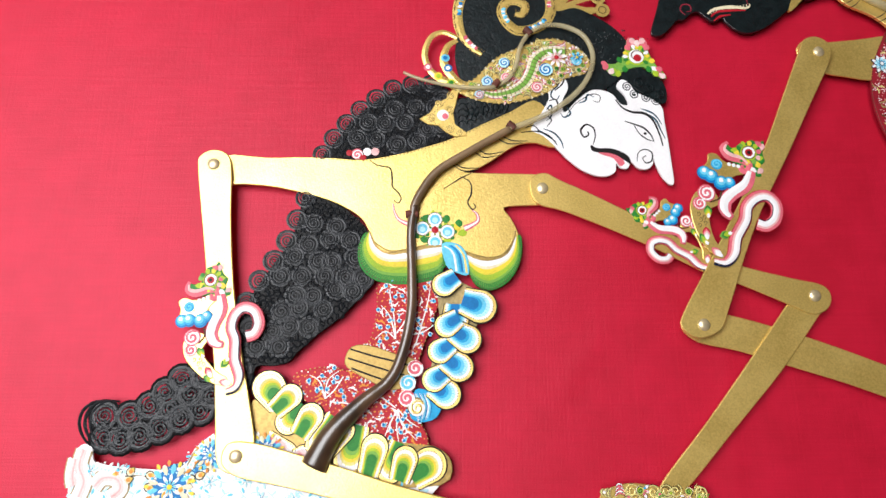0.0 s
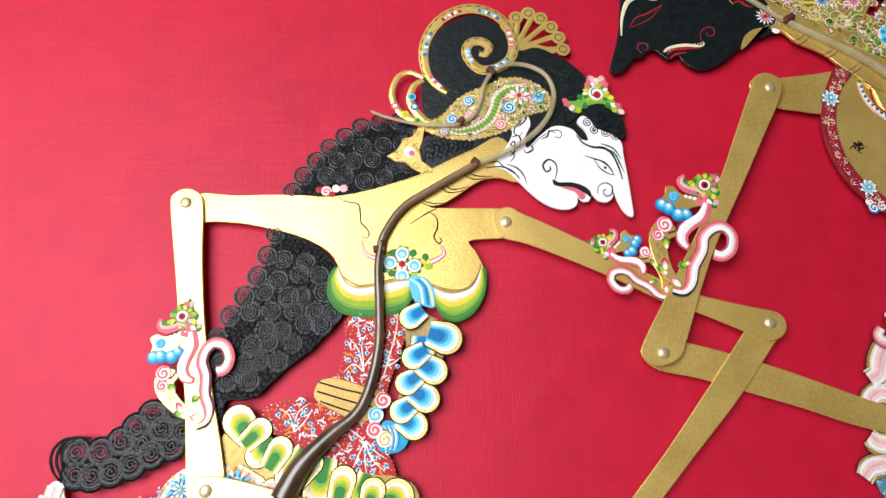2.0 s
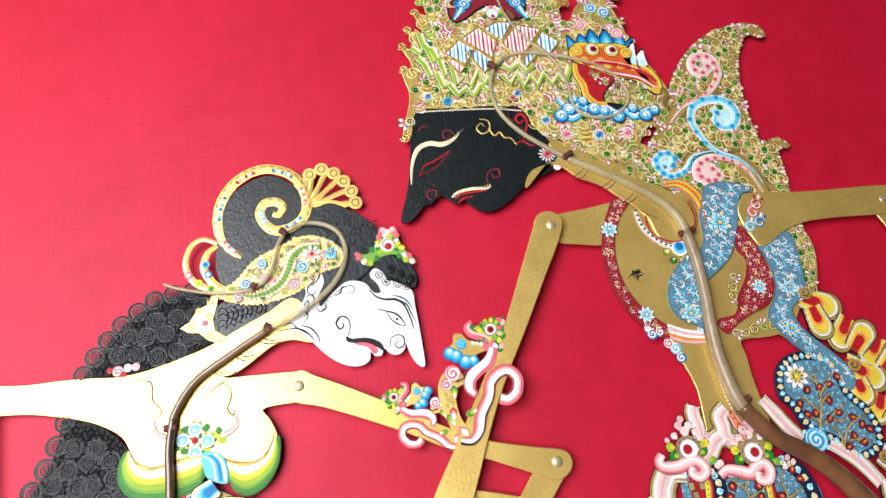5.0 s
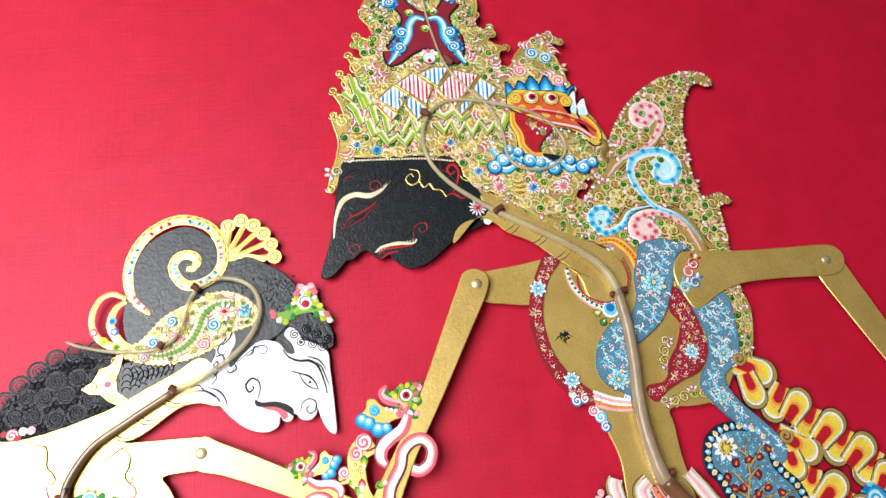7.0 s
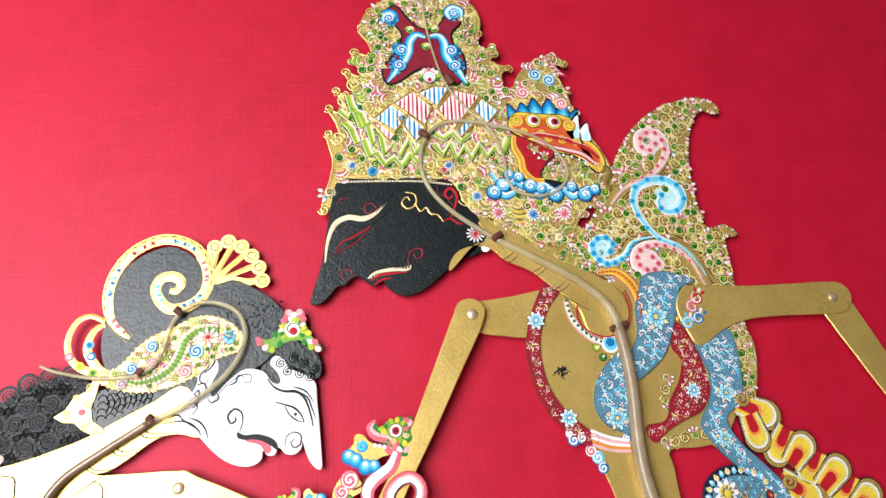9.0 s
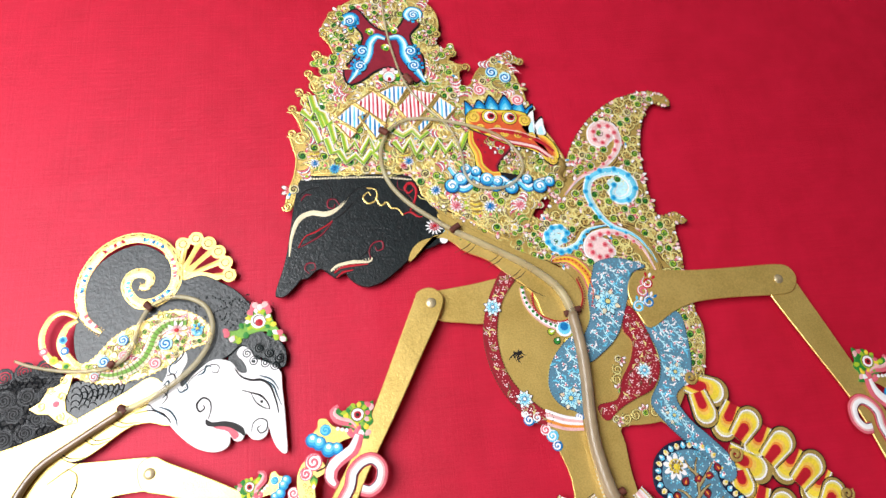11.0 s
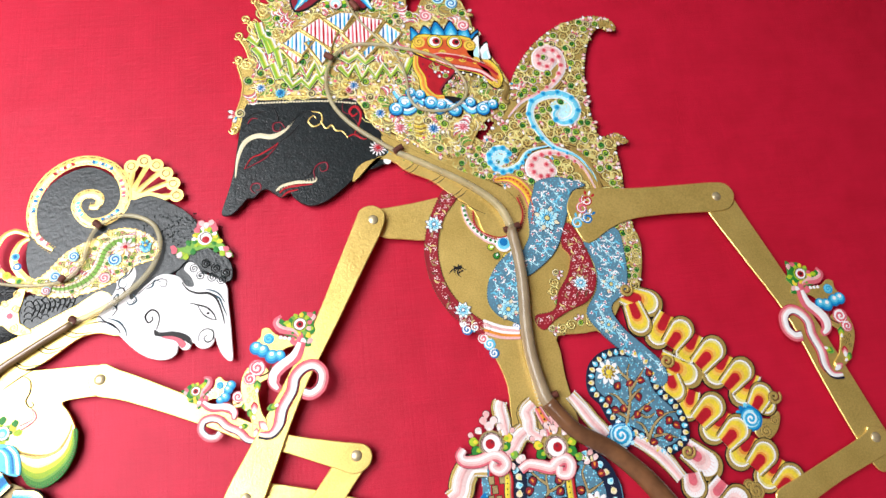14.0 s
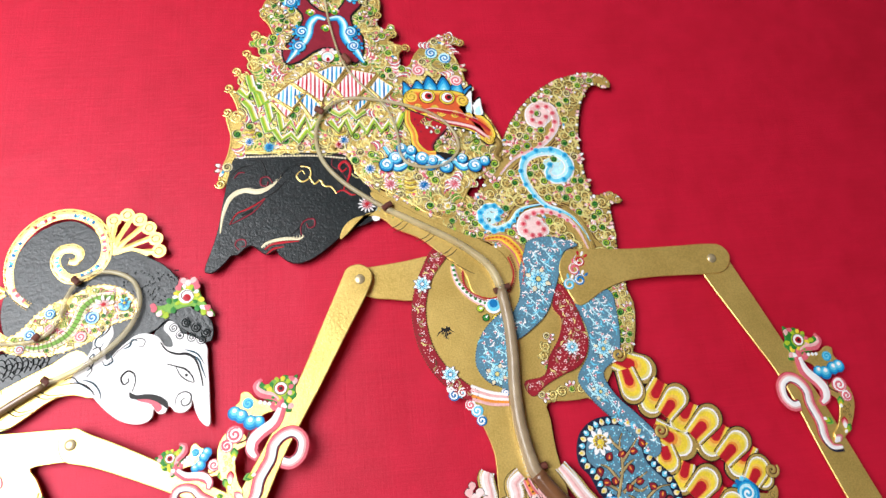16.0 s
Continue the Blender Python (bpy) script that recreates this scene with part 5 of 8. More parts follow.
tube("rod_middle", [(11.98, -3.2), (12.22, -2.2), (13.37, -0.48), (15.36, 0.86), (17.89, 2.37)], (0.262, 0.26, 0.25, 0.24), HORN_SHEEN, 5, rod, "brown horn rod length, paler towards its end, window reflection in its colour")
tube("rod_tip", [(17.69, 2.3), (19.97, 3.27), (21.8, 4.53), (22.96, 5.95), (23.37, 7.47), (22.91, 8.84), (21.7, 9.56), (20.31, 9.61), (19.26, 8.94), (18.68, 7.88), (18.47, 6.91), (18.01, 5.96), (17.13, 5.32), (15.71, 5.18), (14.01, 5.35), (12.25, 5.8), (11.32, 6.21)], (0.2, 0.18, 0.16, 0.15, 0.14, 0.1), HORN_PALE, (5, 5, 5, 4.5, 4), rod, "pale translucent horn rod tip")
for a, b in (((17.8, 2.75), (18.21, 2.37)), ((9.95, -13.22), (10.52, -13.29)), ((11.55, -3.16), (12.29, -3.15)), ((19.05, 9.33), (19.44, 8.93)), ((17.02, 5.28), (17.31, 5.6))):
    tube("binding", [a, ((a[0] + b[0]) / 2, (a[1] + b[1]) / 2 + 0.03), b], (0.235, 0.24, 0.235), THREAD, 5.2, rod, "dark thread binding")


# ---- black-faced puppet with a tall crown ----
puppet = thing("shadow_puppet", (0, 0), "flat leather shadow puppet, black face, tall gilded crown, blue scarves", "puppet", "puppets on the cloth")
p = Piece()
BODY = curve([(43.52, 9.6), (42.53, 8.35), (41.85, 6.76), (41.66, 5.07), (41.83, 2.97), (42.59, 1.35), (43.56, 0.12), (44.82, -0.81), (45.48, -2.6), (46.05, -4.57), (46.02, -6.8), (46.25, -8.28), (50.04, -8.75), (50.54, -7.35), (50.2, -4.67), (50.15, -2.73), (50.14, -1.62), (52.2, -1.6), (54.04, -1.15), (55.41, 0.77), (56.15, 2.81), (56.31, 4.98), (55.59, 6.84), (53.33, 8.86), (50.88, 9.99), (48.26, 9.98), (45.67, 9.87)], 3)
p.plate(BODY, GOLD, 0, 1.4)
p.plate(curve([(36.87, 11.16), (37.08, 12), (37.79, 12.61), (38.88, 12.81), (39.92, 12.53), (40.81, 11.7), (42.52, 10.83), (43.69, 9.73), (44.72, 8.91), (45.54, 7.85), (45.96, 6.42), (47.19, 5.93), (48.57, 6.65), (48.96, 7.79), (48.52, 9.09), (47.44, 10.1), (45.49, 11.08), (43.15, 12.35), (41.02, 13.71), (39.5, 14.68), (39.15, 14.52), (39.64, 13.69), (39.32, 13.09), (38.55, 12.87)], 4), GOLD, 0.6, 2.7)
for line in ([(40.13, 11.57), (41.01, 11.95), (41.57, 12.44)], [(40.6, 11.37), (41.3, 11.67), (41.88, 12.25)], [(42.15, 10.59), (42.94, 10.89), (43.51, 11.37)], [(42.45, 10.32), (43.25, 10.7), (43.74, 11.19)], [(43.62, 9.31), (44.33, 9.61), (44.81, 10)], [(43.93, 9.12), (44.64, 9.42), (45.11, 9.81)], [(43.58, 9.57), (44.71, 8.82), (45.45, 8.27), (46.28, 7.8)]):
    p.strip(curve(line, 4, False), (0.02, 0.07, 0.02), BROWN, 2.8, 0.1)
p.strip(curve([(45.35, 8.19), (45.34, 7.12), (45.95, 6.34), (47.19, 5.93), (48.46, 6.5), (49.02, 7.71), (48.76, 8.99)], 5, False), 0.1, RED, 2.8, 0.15)
p.dots(curve([(45.23, 7.95), (45.31, 6.96), (45.92, 6.18), (47.16, 5.77), (48.51, 6.33), (49.19, 7.69), (48.94, 9.06)], 5, False), 0.18, 0.06, DARKRED, 2.8)
m = (43.38, 3.81)
for k in range(16):
    r = random.Random(k)
    a = math.pi + 0.6 + 2.2 * r.random() * (1 if k % 2 else -0.2)
    b = (m[0] + r.uniform(0, 0.7), m[1] + r.uniform(-0.15, 0.45))
    p.strip(curve([b, (b[0] + 0.3 * math.cos(a), b[1] + 0.25 * math.sin(a)), (b[0] + 0.65 * math.cos(a + 0.3), b[1] + 0.55 * math.sin(a + 0.3))], 3, False), (0.12, 0.08, 0.01), INK, 1.5, 0.1)
p.strip(curve([(48.02, -0.91), (48.04, -3.27), (48.25, -5.58), (48.39, -7.08)], 5, False), 0.06, GOLD_DARK, 1.5, 0.1)
p.dots(curve([(47.84, -1.29), (47.75, -2.85), (47.83, -4.78), (48.13, -6.31)], 5, False), 0.25, 0.09, CREAM, 1.5)
p.make("body", puppet, "gilded leather torso with ink lines")

p = Piece()
p.plate(curve([(29.62, 18.23), (31.67, 18.28), (35.19, 18.22), (37.48, 17.89), (38.09, 16.38), (39.09, 15.15), (39.49, 13.88), (39.05, 12.84), (37.97, 12.81), (37.2, 12.08), (36.86, 11.42), (35.98, 10.62), (34.92, 9.86), (33.91, 9.51), (33.14, 9.68), (32.47, 10.26), (32.26, 10.6), (31.62, 10.31), (31.09, 10.67), (30.64, 11.03), (30.17, 10.89), (29.69, 10.43), (29.22, 10.38), (28.74, 9.84), (28.11, 9.27), (27.58, 9.23), (27.44, 9.6), (27.99, 11.31), (28.34, 12.75), (28.59, 14.45), (29.05, 17.07)], 4), BLACK, 0.2, 2.2)
for line, w, mat in (([(28.44, 12.08), (28.64, 13.59), (29.16, 14.85), (30.06, 15.33), (31.09, 15.19), (32, 15.59), (32.79, 16.45)], (0.06, 0.3, 0.34, 0.05), CREAM), ([(31.26, 10.83), (31.75, 11.21), (32.86, 11.4), (33.89, 11.34), (34.22, 11.57)], (0.1, 0.22, 0.06), CREAM), ([(31.48, 10.65), (31.97, 11.03), (32.92, 11.14), (33.87, 11.17)], (0.08, 0.16, 0.06), RED), ([(31.62, 10.31), (32.11, 10.69), (32.82, 10.81)], (0.05, 0.14, 0.05), RED),
                     ([(29.08, 12.71), (29.58, 13.53), (30.31, 13.84), (31.13, 14.32), (31.55, 14.64)], (0.03, 0.1, 0.04), RED), ([(29.08, 12.71), (29.88, 13.09), (30.77, 13.64), (31.54, 14.56)], (0.03, 0.09, 0.04), DARKRED), ([(29.89, 13.35), (30.38, 13.58), (30.7, 13.82)], (0.1, 0.2, 0.1), INK),
                     ([(34.15, 17.11), (34.8, 16.9), (34.82, 16.17), (34.22, 15.84), (33.84, 16.31), (34.21, 16.74), (34.43, 16.46)], (0.06, 0.11, 0.04), GOLD), ([(34.75, 16.27), (35.11, 15.62), (35.54, 15.87), (35.83, 15.4), (36.32, 15.29), (36.68, 14.73)], (0.08, 0.12, 0.05), GOLD), ([(32.1, 15.85), (31.8, 16.32), (31.31, 16.25), (31.28, 15.72), (31.68, 15.61), (31.78, 15.96)], (0.05, 0.1, 0.05), DARKRED), ([(32.01, 15.68), (32.43, 16.02), (33.23, 16.97), (34.5, 17.37)], (0.03, 0.1, 0.03), BLACK),
                     ([(34.06, 11.58), (34.03, 12.26), (34.39, 12.75), (34.96, 12.81), (35, 12.29), (34.59, 12.14), (34.45, 12.49)], (0.05, 0.1, 0.04), DARKRED), ([(29.78, 10.75), (29.48, 11.1), (29.65, 11.5), (30.12, 11.48), (30.18, 11.06), (29.86, 10.99)], (0.05, 0.09, 0.04), DARKRED),
                     ([(37.21, 15.06), (37.63, 15.95), (37.79, 16.76), (37.43, 17.33), (36.97, 16.98), (37.18, 16.51), (37.54, 16.77)], (0.08, 0.2, 0.08), RED), ([(36.69, 14.82), (37.2, 14.97), (37.74, 14.59), (38.07, 14.57)], (0.06, 0.14, 0.05), RED), ([(29.38, 16.34), (29.72, 16.77), (30.12, 16.75)], (0.04, 0.1, 0.04), DARKRED)):
    p.strip(curve(line, 5, False), [x * 1.35 + 0.05 for x in w], INK, 2.25, 0.1)
    p.strip(curve(line, 5, False), [x * 1.2 for x in w], mat, 2.4, 0.2)
for line in ([(31.23, 17.88), (31.59, 16.96), (31.63, 16.23)], [(31.55, 14.64), (32.39, 15.22), (33.17, 16.07)], [(33.27, 11.63), (33.78, 12.02), (34.05, 12.43)], [(37.45, 17.61), (36.9, 16.25), (37.19, 14.89)], [(29.15, 16.62), (29.81, 17.13), (30.8, 17.36)]):
    p.strip(curve(line, 5, False), (0.03, 0.12, 0.03), INK, 2.4, 0.2)
for q in resample(curve([(31.5, 11.06), (32.31, 11.43), (33.26, 11.5), (34.15, 11.66)], 4, False), 14):
    p.strip([q, (q[0], q[1] - 0.12), (q[0], q[1] - 0.25)], 0.05, CREAM, 2.7, 0.1)
p.make("mask", puppet, "black leather face plate with cream and red lines")
p = Piece()
p.plate(curve([(36.4, 18.46), (37.31, 18.13), (37.88, 16.97), (38.36, 15.79), (39.42, 14.68), (40.15, 13.65), (39.41, 12.59), (37.91, 12.03), (36.53, 12.56), (35.73, 15.27)], 4), BLACK, 0.3, 1.9)
for line in ([(36.84, 17.59), (37.22, 17.2), (36.93, 16.75), (36.45, 17.05), (36.6, 17.79), (37.3, 18.04)], [(36.85, 16.75), (37.45, 15.98), (37.63, 15.15), (37.18, 14.82)]):
    c = curve(line, 5, False)
    p.strip(c, (0.1, 0.34, 0.1), INK, 2.0, 0.05).strip(c, (0.06, 0.2, 0.06), DARKRED, 2.15, 0.1)
p.make("ear", puppet, "black leather ear with a red curl")
p = Piece()
NAPE = curve([(38.39, 16.11), (39.87, 14.93), (41.88, 14.08), (44.31, 13.15), (46.66, 11.17), (45.99, 10.17), (44.05, 11.35), (42.1, 12.45), (40.14, 13.56), (39.01, 14.8)], 4)
p.plate(NAPE, GOLD, 0.3, 1.7)
for i, q in enumerate(resample(curve([(38.7, 15.82), (40.28, 14.81), (42.29, 13.96), (44.51, 13.01), (46.39, 11.37)], 5, False), 13)):
    leafy(p, q, 0.42, 7 * i + 2, 1.8, ("curl", "ribs", "plume"))
p.make("nape", puppet, "gilded nape edge with small curls")
p = Piece()
p.flower((38.85, 13.73), 0.62, 13, WHITE, RED, 2.6, 0.1, PINK)
for q, mat in zip([(39.74, 13.16), (40.2, 12.78), (40.67, 12.58), (39.44, 12.65), (41.05, 12.91), (41.27, 12.37)], (SKY, YELLOW, GREEN, WHITE, ROSE, LIME)):
    p.disc(q, 0.3, mat, 2.5, 9, 0.2)
p.make("ear_flower", puppet, "white and red ear flower")

# the crown
p = Piece()
CROWN = curve([(29.7, 18.32), (29.25, 17.16), (28.72, 15.84), (28.24, 15.78), (28.44, 17.1), (28.89, 18.35), (29.1, 19.73), (28.89, 20.77), (28.69, 22.02), (29.59, 21.7), (29.38, 22.87), (28.84, 24.07), (30, 23.54), (29.88, 24.63), (29.4, 25.65), (30.82, 24.81), (30.54, 26.13), (30.16, 27.27), (31.35, 26.83), (31.05, 27.88), (30.76, 29.05), (32.24, 28.7), (31.95, 29.99), (31.37, 30.86), (31.71, 32.18), (32.58, 33.29), (34.4, 34.53), (36.81, 35.56), (39.09, 34.62), (40.67, 33.34), (41.04, 31.63), (40.56, 29.74), (41.34, 29.29), (42.04, 28.95), (41.48, 28.09), (42.89, 27.53), (42.27, 27), (42.28, 25.63), (43.04, 25.82), (43.54, 26.87), (44.94, 28.24), (46.5, 28.65), (47.5, 27.76), (46.36, 27.67), (46.82, 26.37), (47.3, 24.66), (47.52, 22.58), (48.5, 21.33), (49.37, 19.51), (49.63, 18.42), (49.26, 16.9), (48.23, 16.09), (46.82, 15.04), (45.29, 12.5), (43.61, 12.59), (41.68, 13.94), (39.73, 15.21), (38.25, 16.28), (37.71, 17.69), (35.18, 18.13), (32.07, 18.17)], 3)
p.plate(CROWN, GOLD, 0.4, 1.9)
KEEP = [(*(47.03, 17.9), 0.5)]
inner = offset(CROWN if area(CROWN) > 0 else CROWN[::-1], 0.22)
for i, q in enumerate(scatter(inner, 0.78, 31, KEEP)):
    leafy(p, q, 0.66, i, 2.0)
p.dots(inner, 0.22, 0.05, GOLD_DARK, 2.0, True)
p.dots(curve([(29.53, 18.05), (31.65, 18.05), (35.17, 17.94), (37.45, 17.61)], 5, False), 0.2, 0.09, CREAM, 2.2)
p.strip(curve([(29.54, 18.46), (31.68, 18.51), (35.21, 18.4), (37.34, 18.17)], 5, False), 0.16, GOLD, 2.2)
p.strip(offset(CROWN if area(CROWN) > 0 else CROWN[::-1], 0.06), 0.16, GOLD, 2.0, 0.1, True)
for q in [(28.92, 24.06), (29.48, 25.55), (30.24, 27.17), (30.93, 28.94), (31.64, 30.86), (40.76, 30.74), (41.85, 28.85), (42.78, 27.42), (47.33, 27.87), (46.38, 28.43), (28.41, 15.95), (28.85, 21.92), (32.37, 32.73), (40.37, 33.23)]:
    p.spiral(q, 0.4, BROWN, 2.3, 1.5, q[0], 1, 0.2, 0.1, 0.05).spiral(q, 0.4, GOLD, 2.5, 1.5, q[0], 1, 0.14, 0.1, 0.1)
p.make("crown", puppet, "tall gilded crown covered in small painted leaves and coils")

p = Piece()
for quad, mat, tint in (([(32.21, 23.08), (33.49, 24.29), (34.7, 23.28), (33.69, 21.98)], BLUE, SKY),
                        ([(33.73, 24.34), (35.19, 25.43), (36.54, 24.02), (35.93, 22.46)], RED, PINK),
                        ([(33.97, 23.12), (34.8, 23.42), (35.94, 22.18), (35.14, 21.08)], BLUE, AZURE),
                        ([(35.62, 25.23), (36.81, 25.87), (38.01, 25.69), (36.95, 24.01)], BLUE, AZURE),
                        ([(36.94, 23.82), (38.33, 25.49), (40.31, 24.91), (38.1, 22.11)], RED, PINK),
                        ([(39.63, 23.69), (40.37, 24.71), (41.62, 23.63), (40.59, 22.49)], BLUE, SKY),
                        ([(38.32, 22.06), (39.11, 23), (39.73, 22.66), (38.53, 21.36)], BLUE, AZURE),
                        ([(32.11, 22.63), (32.82, 22.52), (33.68, 21.72), (33.17, 21.19)], PINK, ROSE)):
    p.plate(quad, WHITE, 1.8, 2.3, 0.02)
    lo, hi = min(q[0] for q in quad), max(q[0] for q in quad)
    n = max(4, int((hi - lo) / 0.3))
    for j in range(n):
        x = lo + (hi - lo) * (j + 0.5) / n
        cut = sorted(a[1] + (b[1] - a[1]) * (x - a[0]) / (b[0] - a[0]) for a, b in zip(quad, quad[1:] + quad[:1]) if (a[0] > x) != (b[0] > x))
        if len(cut) > 1 and cut[-1] - cut[0] > 0.25:
            p.strip([(x - 0.04, cut[0] + 0.1), (x, (cut[0] + cut[-1]) / 2), (x + 0.04, cut[-1] - 0.1)], (0.13, 0.17, 0.1), mat if j % 2 else tint, 2.4, 0.05)
    p.strip(quad, 0.24, GOLD, 2.5, 0.1, True)
    p.dots(quad + quad[:1], 0.16, 0.05, BROWN, 2.7)
p.make("lattice", puppet, "red, blue and white striped diamond lattice", False, 0.8)
p = Piece()
for line in ([(29.67, 23.84), (30.32, 23.13), (30.78, 24.01), (31.3, 22.32), (31.73, 22.6), (32.06, 20.94), (32.62, 21.88), (32.86, 20.15), (33.5, 20.98), (33.94, 20.01), (34.62, 21.23), (34.96, 20.07), (35.53, 20.81)], [(30.06, 22.85), (30.53, 22.25), (30.9, 21.08), (31.41, 21.35), (31.77, 20.1), (32.28, 20.26), (32.8, 19.3), (33.51, 19.84), (34.05, 19.16), (34.7, 20.08), (35.25, 19.48)], [(36.47, 20.87), (37.08, 19.98), (37.69, 20.93), (38.08, 19.66), (38.69, 20.6), (39.2, 19.71), (39.84, 20.75), (40.34, 19.76), (40.95, 20.51), (41.39, 19.82), (42.1, 21.26)],
             [(30.41, 25.12), (30.69, 23.81), (31.27, 23.5), (31.56, 22.6), (31.91, 22.79)], [(36.64, 21.75), (37.21, 21.33), (37.94, 21.8), (38.48, 21.09), (39.15, 21.66)]):
    for mat, w, h, d in ((INK, 0.66, 2.2, 0), (WHITE, 0.58, 2.3, 0.03), (STRAW, 0.44, 2.45, -0.02), (LIME, 0.3, 2.6, -0.06), (LEAF, 0.14, 2.75, -0.1)):
        p.strip(offset(line, d, False), w, mat, h, 0.15)
p.make("zigzag_border", puppet, "lime and white zigzag border", False, 0.5)
p = Piece()
BADGE = curve([(33.5, 32.79), (34.46, 33.4), (35.43, 32.02), (36.33, 31.21), (37.45, 31.3), (38.63, 33.1), (39.55, 32.85), (39.53, 31.71), (38.68, 30.6), (38.9, 29.48), (39.51, 28.59), (39.43, 26.87), (38.71, 25.94), (37.62, 26.82), (36.69, 27.49), (35.49, 27.1), (34.37, 26.24), (33.3, 26.02), (32.94, 27.39), (33.9, 28.75), (34.64, 30.47), (34.16, 31.48)], 3)
p.plate(BADGE, INK, 1.4, 2.0, 0.02)
# dark red plate stands in for shaded cloth seen through the openings
p.plate(offset(BADGE if area(BADGE) > 0 else BADGE[::-1], 0.16), DARKRED, 1.6, 2.15, 0.02)
for line in ([(36.54, 30.32), (35.83, 30.55), (35.28, 29.91), (35.08, 28.93), (34.76, 28.19), (34.19, 27.56), (33.79, 26.84), (33.32, 26.23)], [(36.82, 30.31), (37.56, 30.4), (37.96, 29.73), (37.97, 28.74), (38.26, 27.97), (38.75, 27.31), (39.05, 26.66), (39.35, 26.02)], [(33.9, 31.71), (34.2, 32.15), (33.95, 32.61), (33.39, 32.39), (33.26, 31.72)], [(38.72, 32.06), (38.49, 32.64), (38.91, 33.09), (39.45, 32.85), (39.48, 32.16)]):
    c = curve(line, 5, False)
    for mat, k, hh, d in ((INK, 0.8, 2.2, 0), (BLUE, 0.7, 2.3, 0), (AZURE, 0.56, 2.45, 0.03), (SKY, 0.42, 2.6, 0.06), (PALE, 0.24, 2.75, 0.08), (WHITE, 0.1, 2.9, 0.1)):
        p.strip(offset(c, d, False), (k * 0.5, k, k * 1.1, k, k * 0.9, k * 0.2), mat, hh, 0.08)
for q, w, r in zip(((34.6, 29.11), (34.33, 27.72), (38.45, 29), (38.64, 27.64), (33.78, 32.05), (39, 32.57)), (1, 1, -1, -1, -1, 1), (0.56, 0.54, 0.56, 0.54, 0.5, 0.5)):
    p.disc(q, r * 1.12, INK, 2.5, 16, 0.03).disc(q, r, AZURE, 2.62, 16, 0.05).disc(q, r * 0.88, SKY, 2.74, 14, 0.05).disc((q[0], q[1] + 0.08), r * 0.66, PALE, 2.86, 14, 0.05).spiral(q, r * 0.9, BLUE, 3.0, 1.8, 0.5, w, r * 0.24).spiral(q, r * 0.7, WHITE, 3.1, 1.3, 0.9, w, r * 0.12)
    for k in range(5):
        p.petal(q, 2.2 + 0.6 * k if w > 0 else 0.9 - 0.6 * k, 0.34, 0.3, (AZURE, BLUE)[k % 2], 2.45, r * 0.9)
for q in ((35.35, 30.9), (37.28, 30.97), (36.51, 29.33)):
    for k, mat in enumerate((PINK, BLUSH, WHITE, YELLOW, LIME, GREEN)):
        p.petal(q, 0.3 + 0.5 * k, 0.34, 0.3, mat, 2.4 + 0.05 * k, 0.1)
    p.disc(q, 0.26, LIME, 2.75, 10, 0.1).disc((q[0], q[1] - 0.05), 0.18, GREEN, 2.9, 8, 0.1).disc((q[0] - 0.05, q[1] + 0.1), 0.1, WHITE, 3.05, 7, 0.1)
c = (36.56, 26.65)
for k in range(9):
    p.petal(c, -0.3 + 0.47 * k, 0.5, 0.36, (GREEN, LIME, WHITE, BLUSH, PINK, BLUSH, WHITE, LIME, GREEN)[k], 2.3, 0.4)
p.disc(c, 0.55, BROWN, 2.4, 14, 0.05).disc(c, 0.5, BLUSH, 2.5, 14, 0.1).disc(c, 0.38, PALE, 2.65, 14, 0.1).disc((c[0], c[1] - 0.1), 0.24, WHITE, 2.8, 12, 0.1).petal(c, -1.57, 0.4, 0.3, RED, 2.95, 0.05)
for k, q in enumerate([(32.53, 31.51), (33.01, 30.74), (33.48, 29.98), (32.99, 32.28), (39.93, 31.94), (40.15, 30.9), (39.45, 30.39), (40.04, 29.87), (33.52, 28.97), (40.22, 28.6), (33.24, 27.74), (40.52, 27.47), (36.75, 32.63), (37.51, 32.75), (35.79, 32.77)]):
    leafy(p, q, 0.5, 3 * k + k % 2, 2.4, ("ribs", "volute"))
p.make("crown_badge", puppet, "blue scrolled badge, shaded cloth behind its openings painted as dark red ground", False, 0.8)
p = Piece()
for a, b, tip in zip(((42.26, 22.9), (42.93, 23.18), (43.87, 23.45), (44.96, 23.41), (45.99, 23.26), (46.89, 22.81)), ((43.02, 23.17), (44.05, 23.44), (45.05, 23.4), (46.13, 23.26), (47.09, 22.9), (47.62, 22.16)), ((42.36, 24.13), (43.42, 24.19), (44.38, 24.58), (45.58, 24.53), (46.82, 24.17), (47.76, 23.61))):
    mid = ((a[0] + b[0]) / 2, (a[1] + b[1]) / 2 - 0.4)
    for j, (mat, e) in enumerate(((INK, 1.12), (BLUE, 1.0), (AZURE, 0.8), (SKY, 0.6), (PALE, 0.36))):
        g = lambda q: (mid[0] + (q[0] - mid[0]) * e, mid[1] + (q[1] - mid[1]) * e)
        p.plate(curve([g(a), g(((a[0] * 2 + tip[0]) / 3, (a[1] + tip[1]) / 2)), g(tip), g(((b[0] * 2 + tip[0]) / 3, (b[1] + tip[1]) / 2)), g(b), g((mid[0], mid[1] - 0.3))], 3), mat, 1.6, 2.2 + 0.07 * j, 0.01)
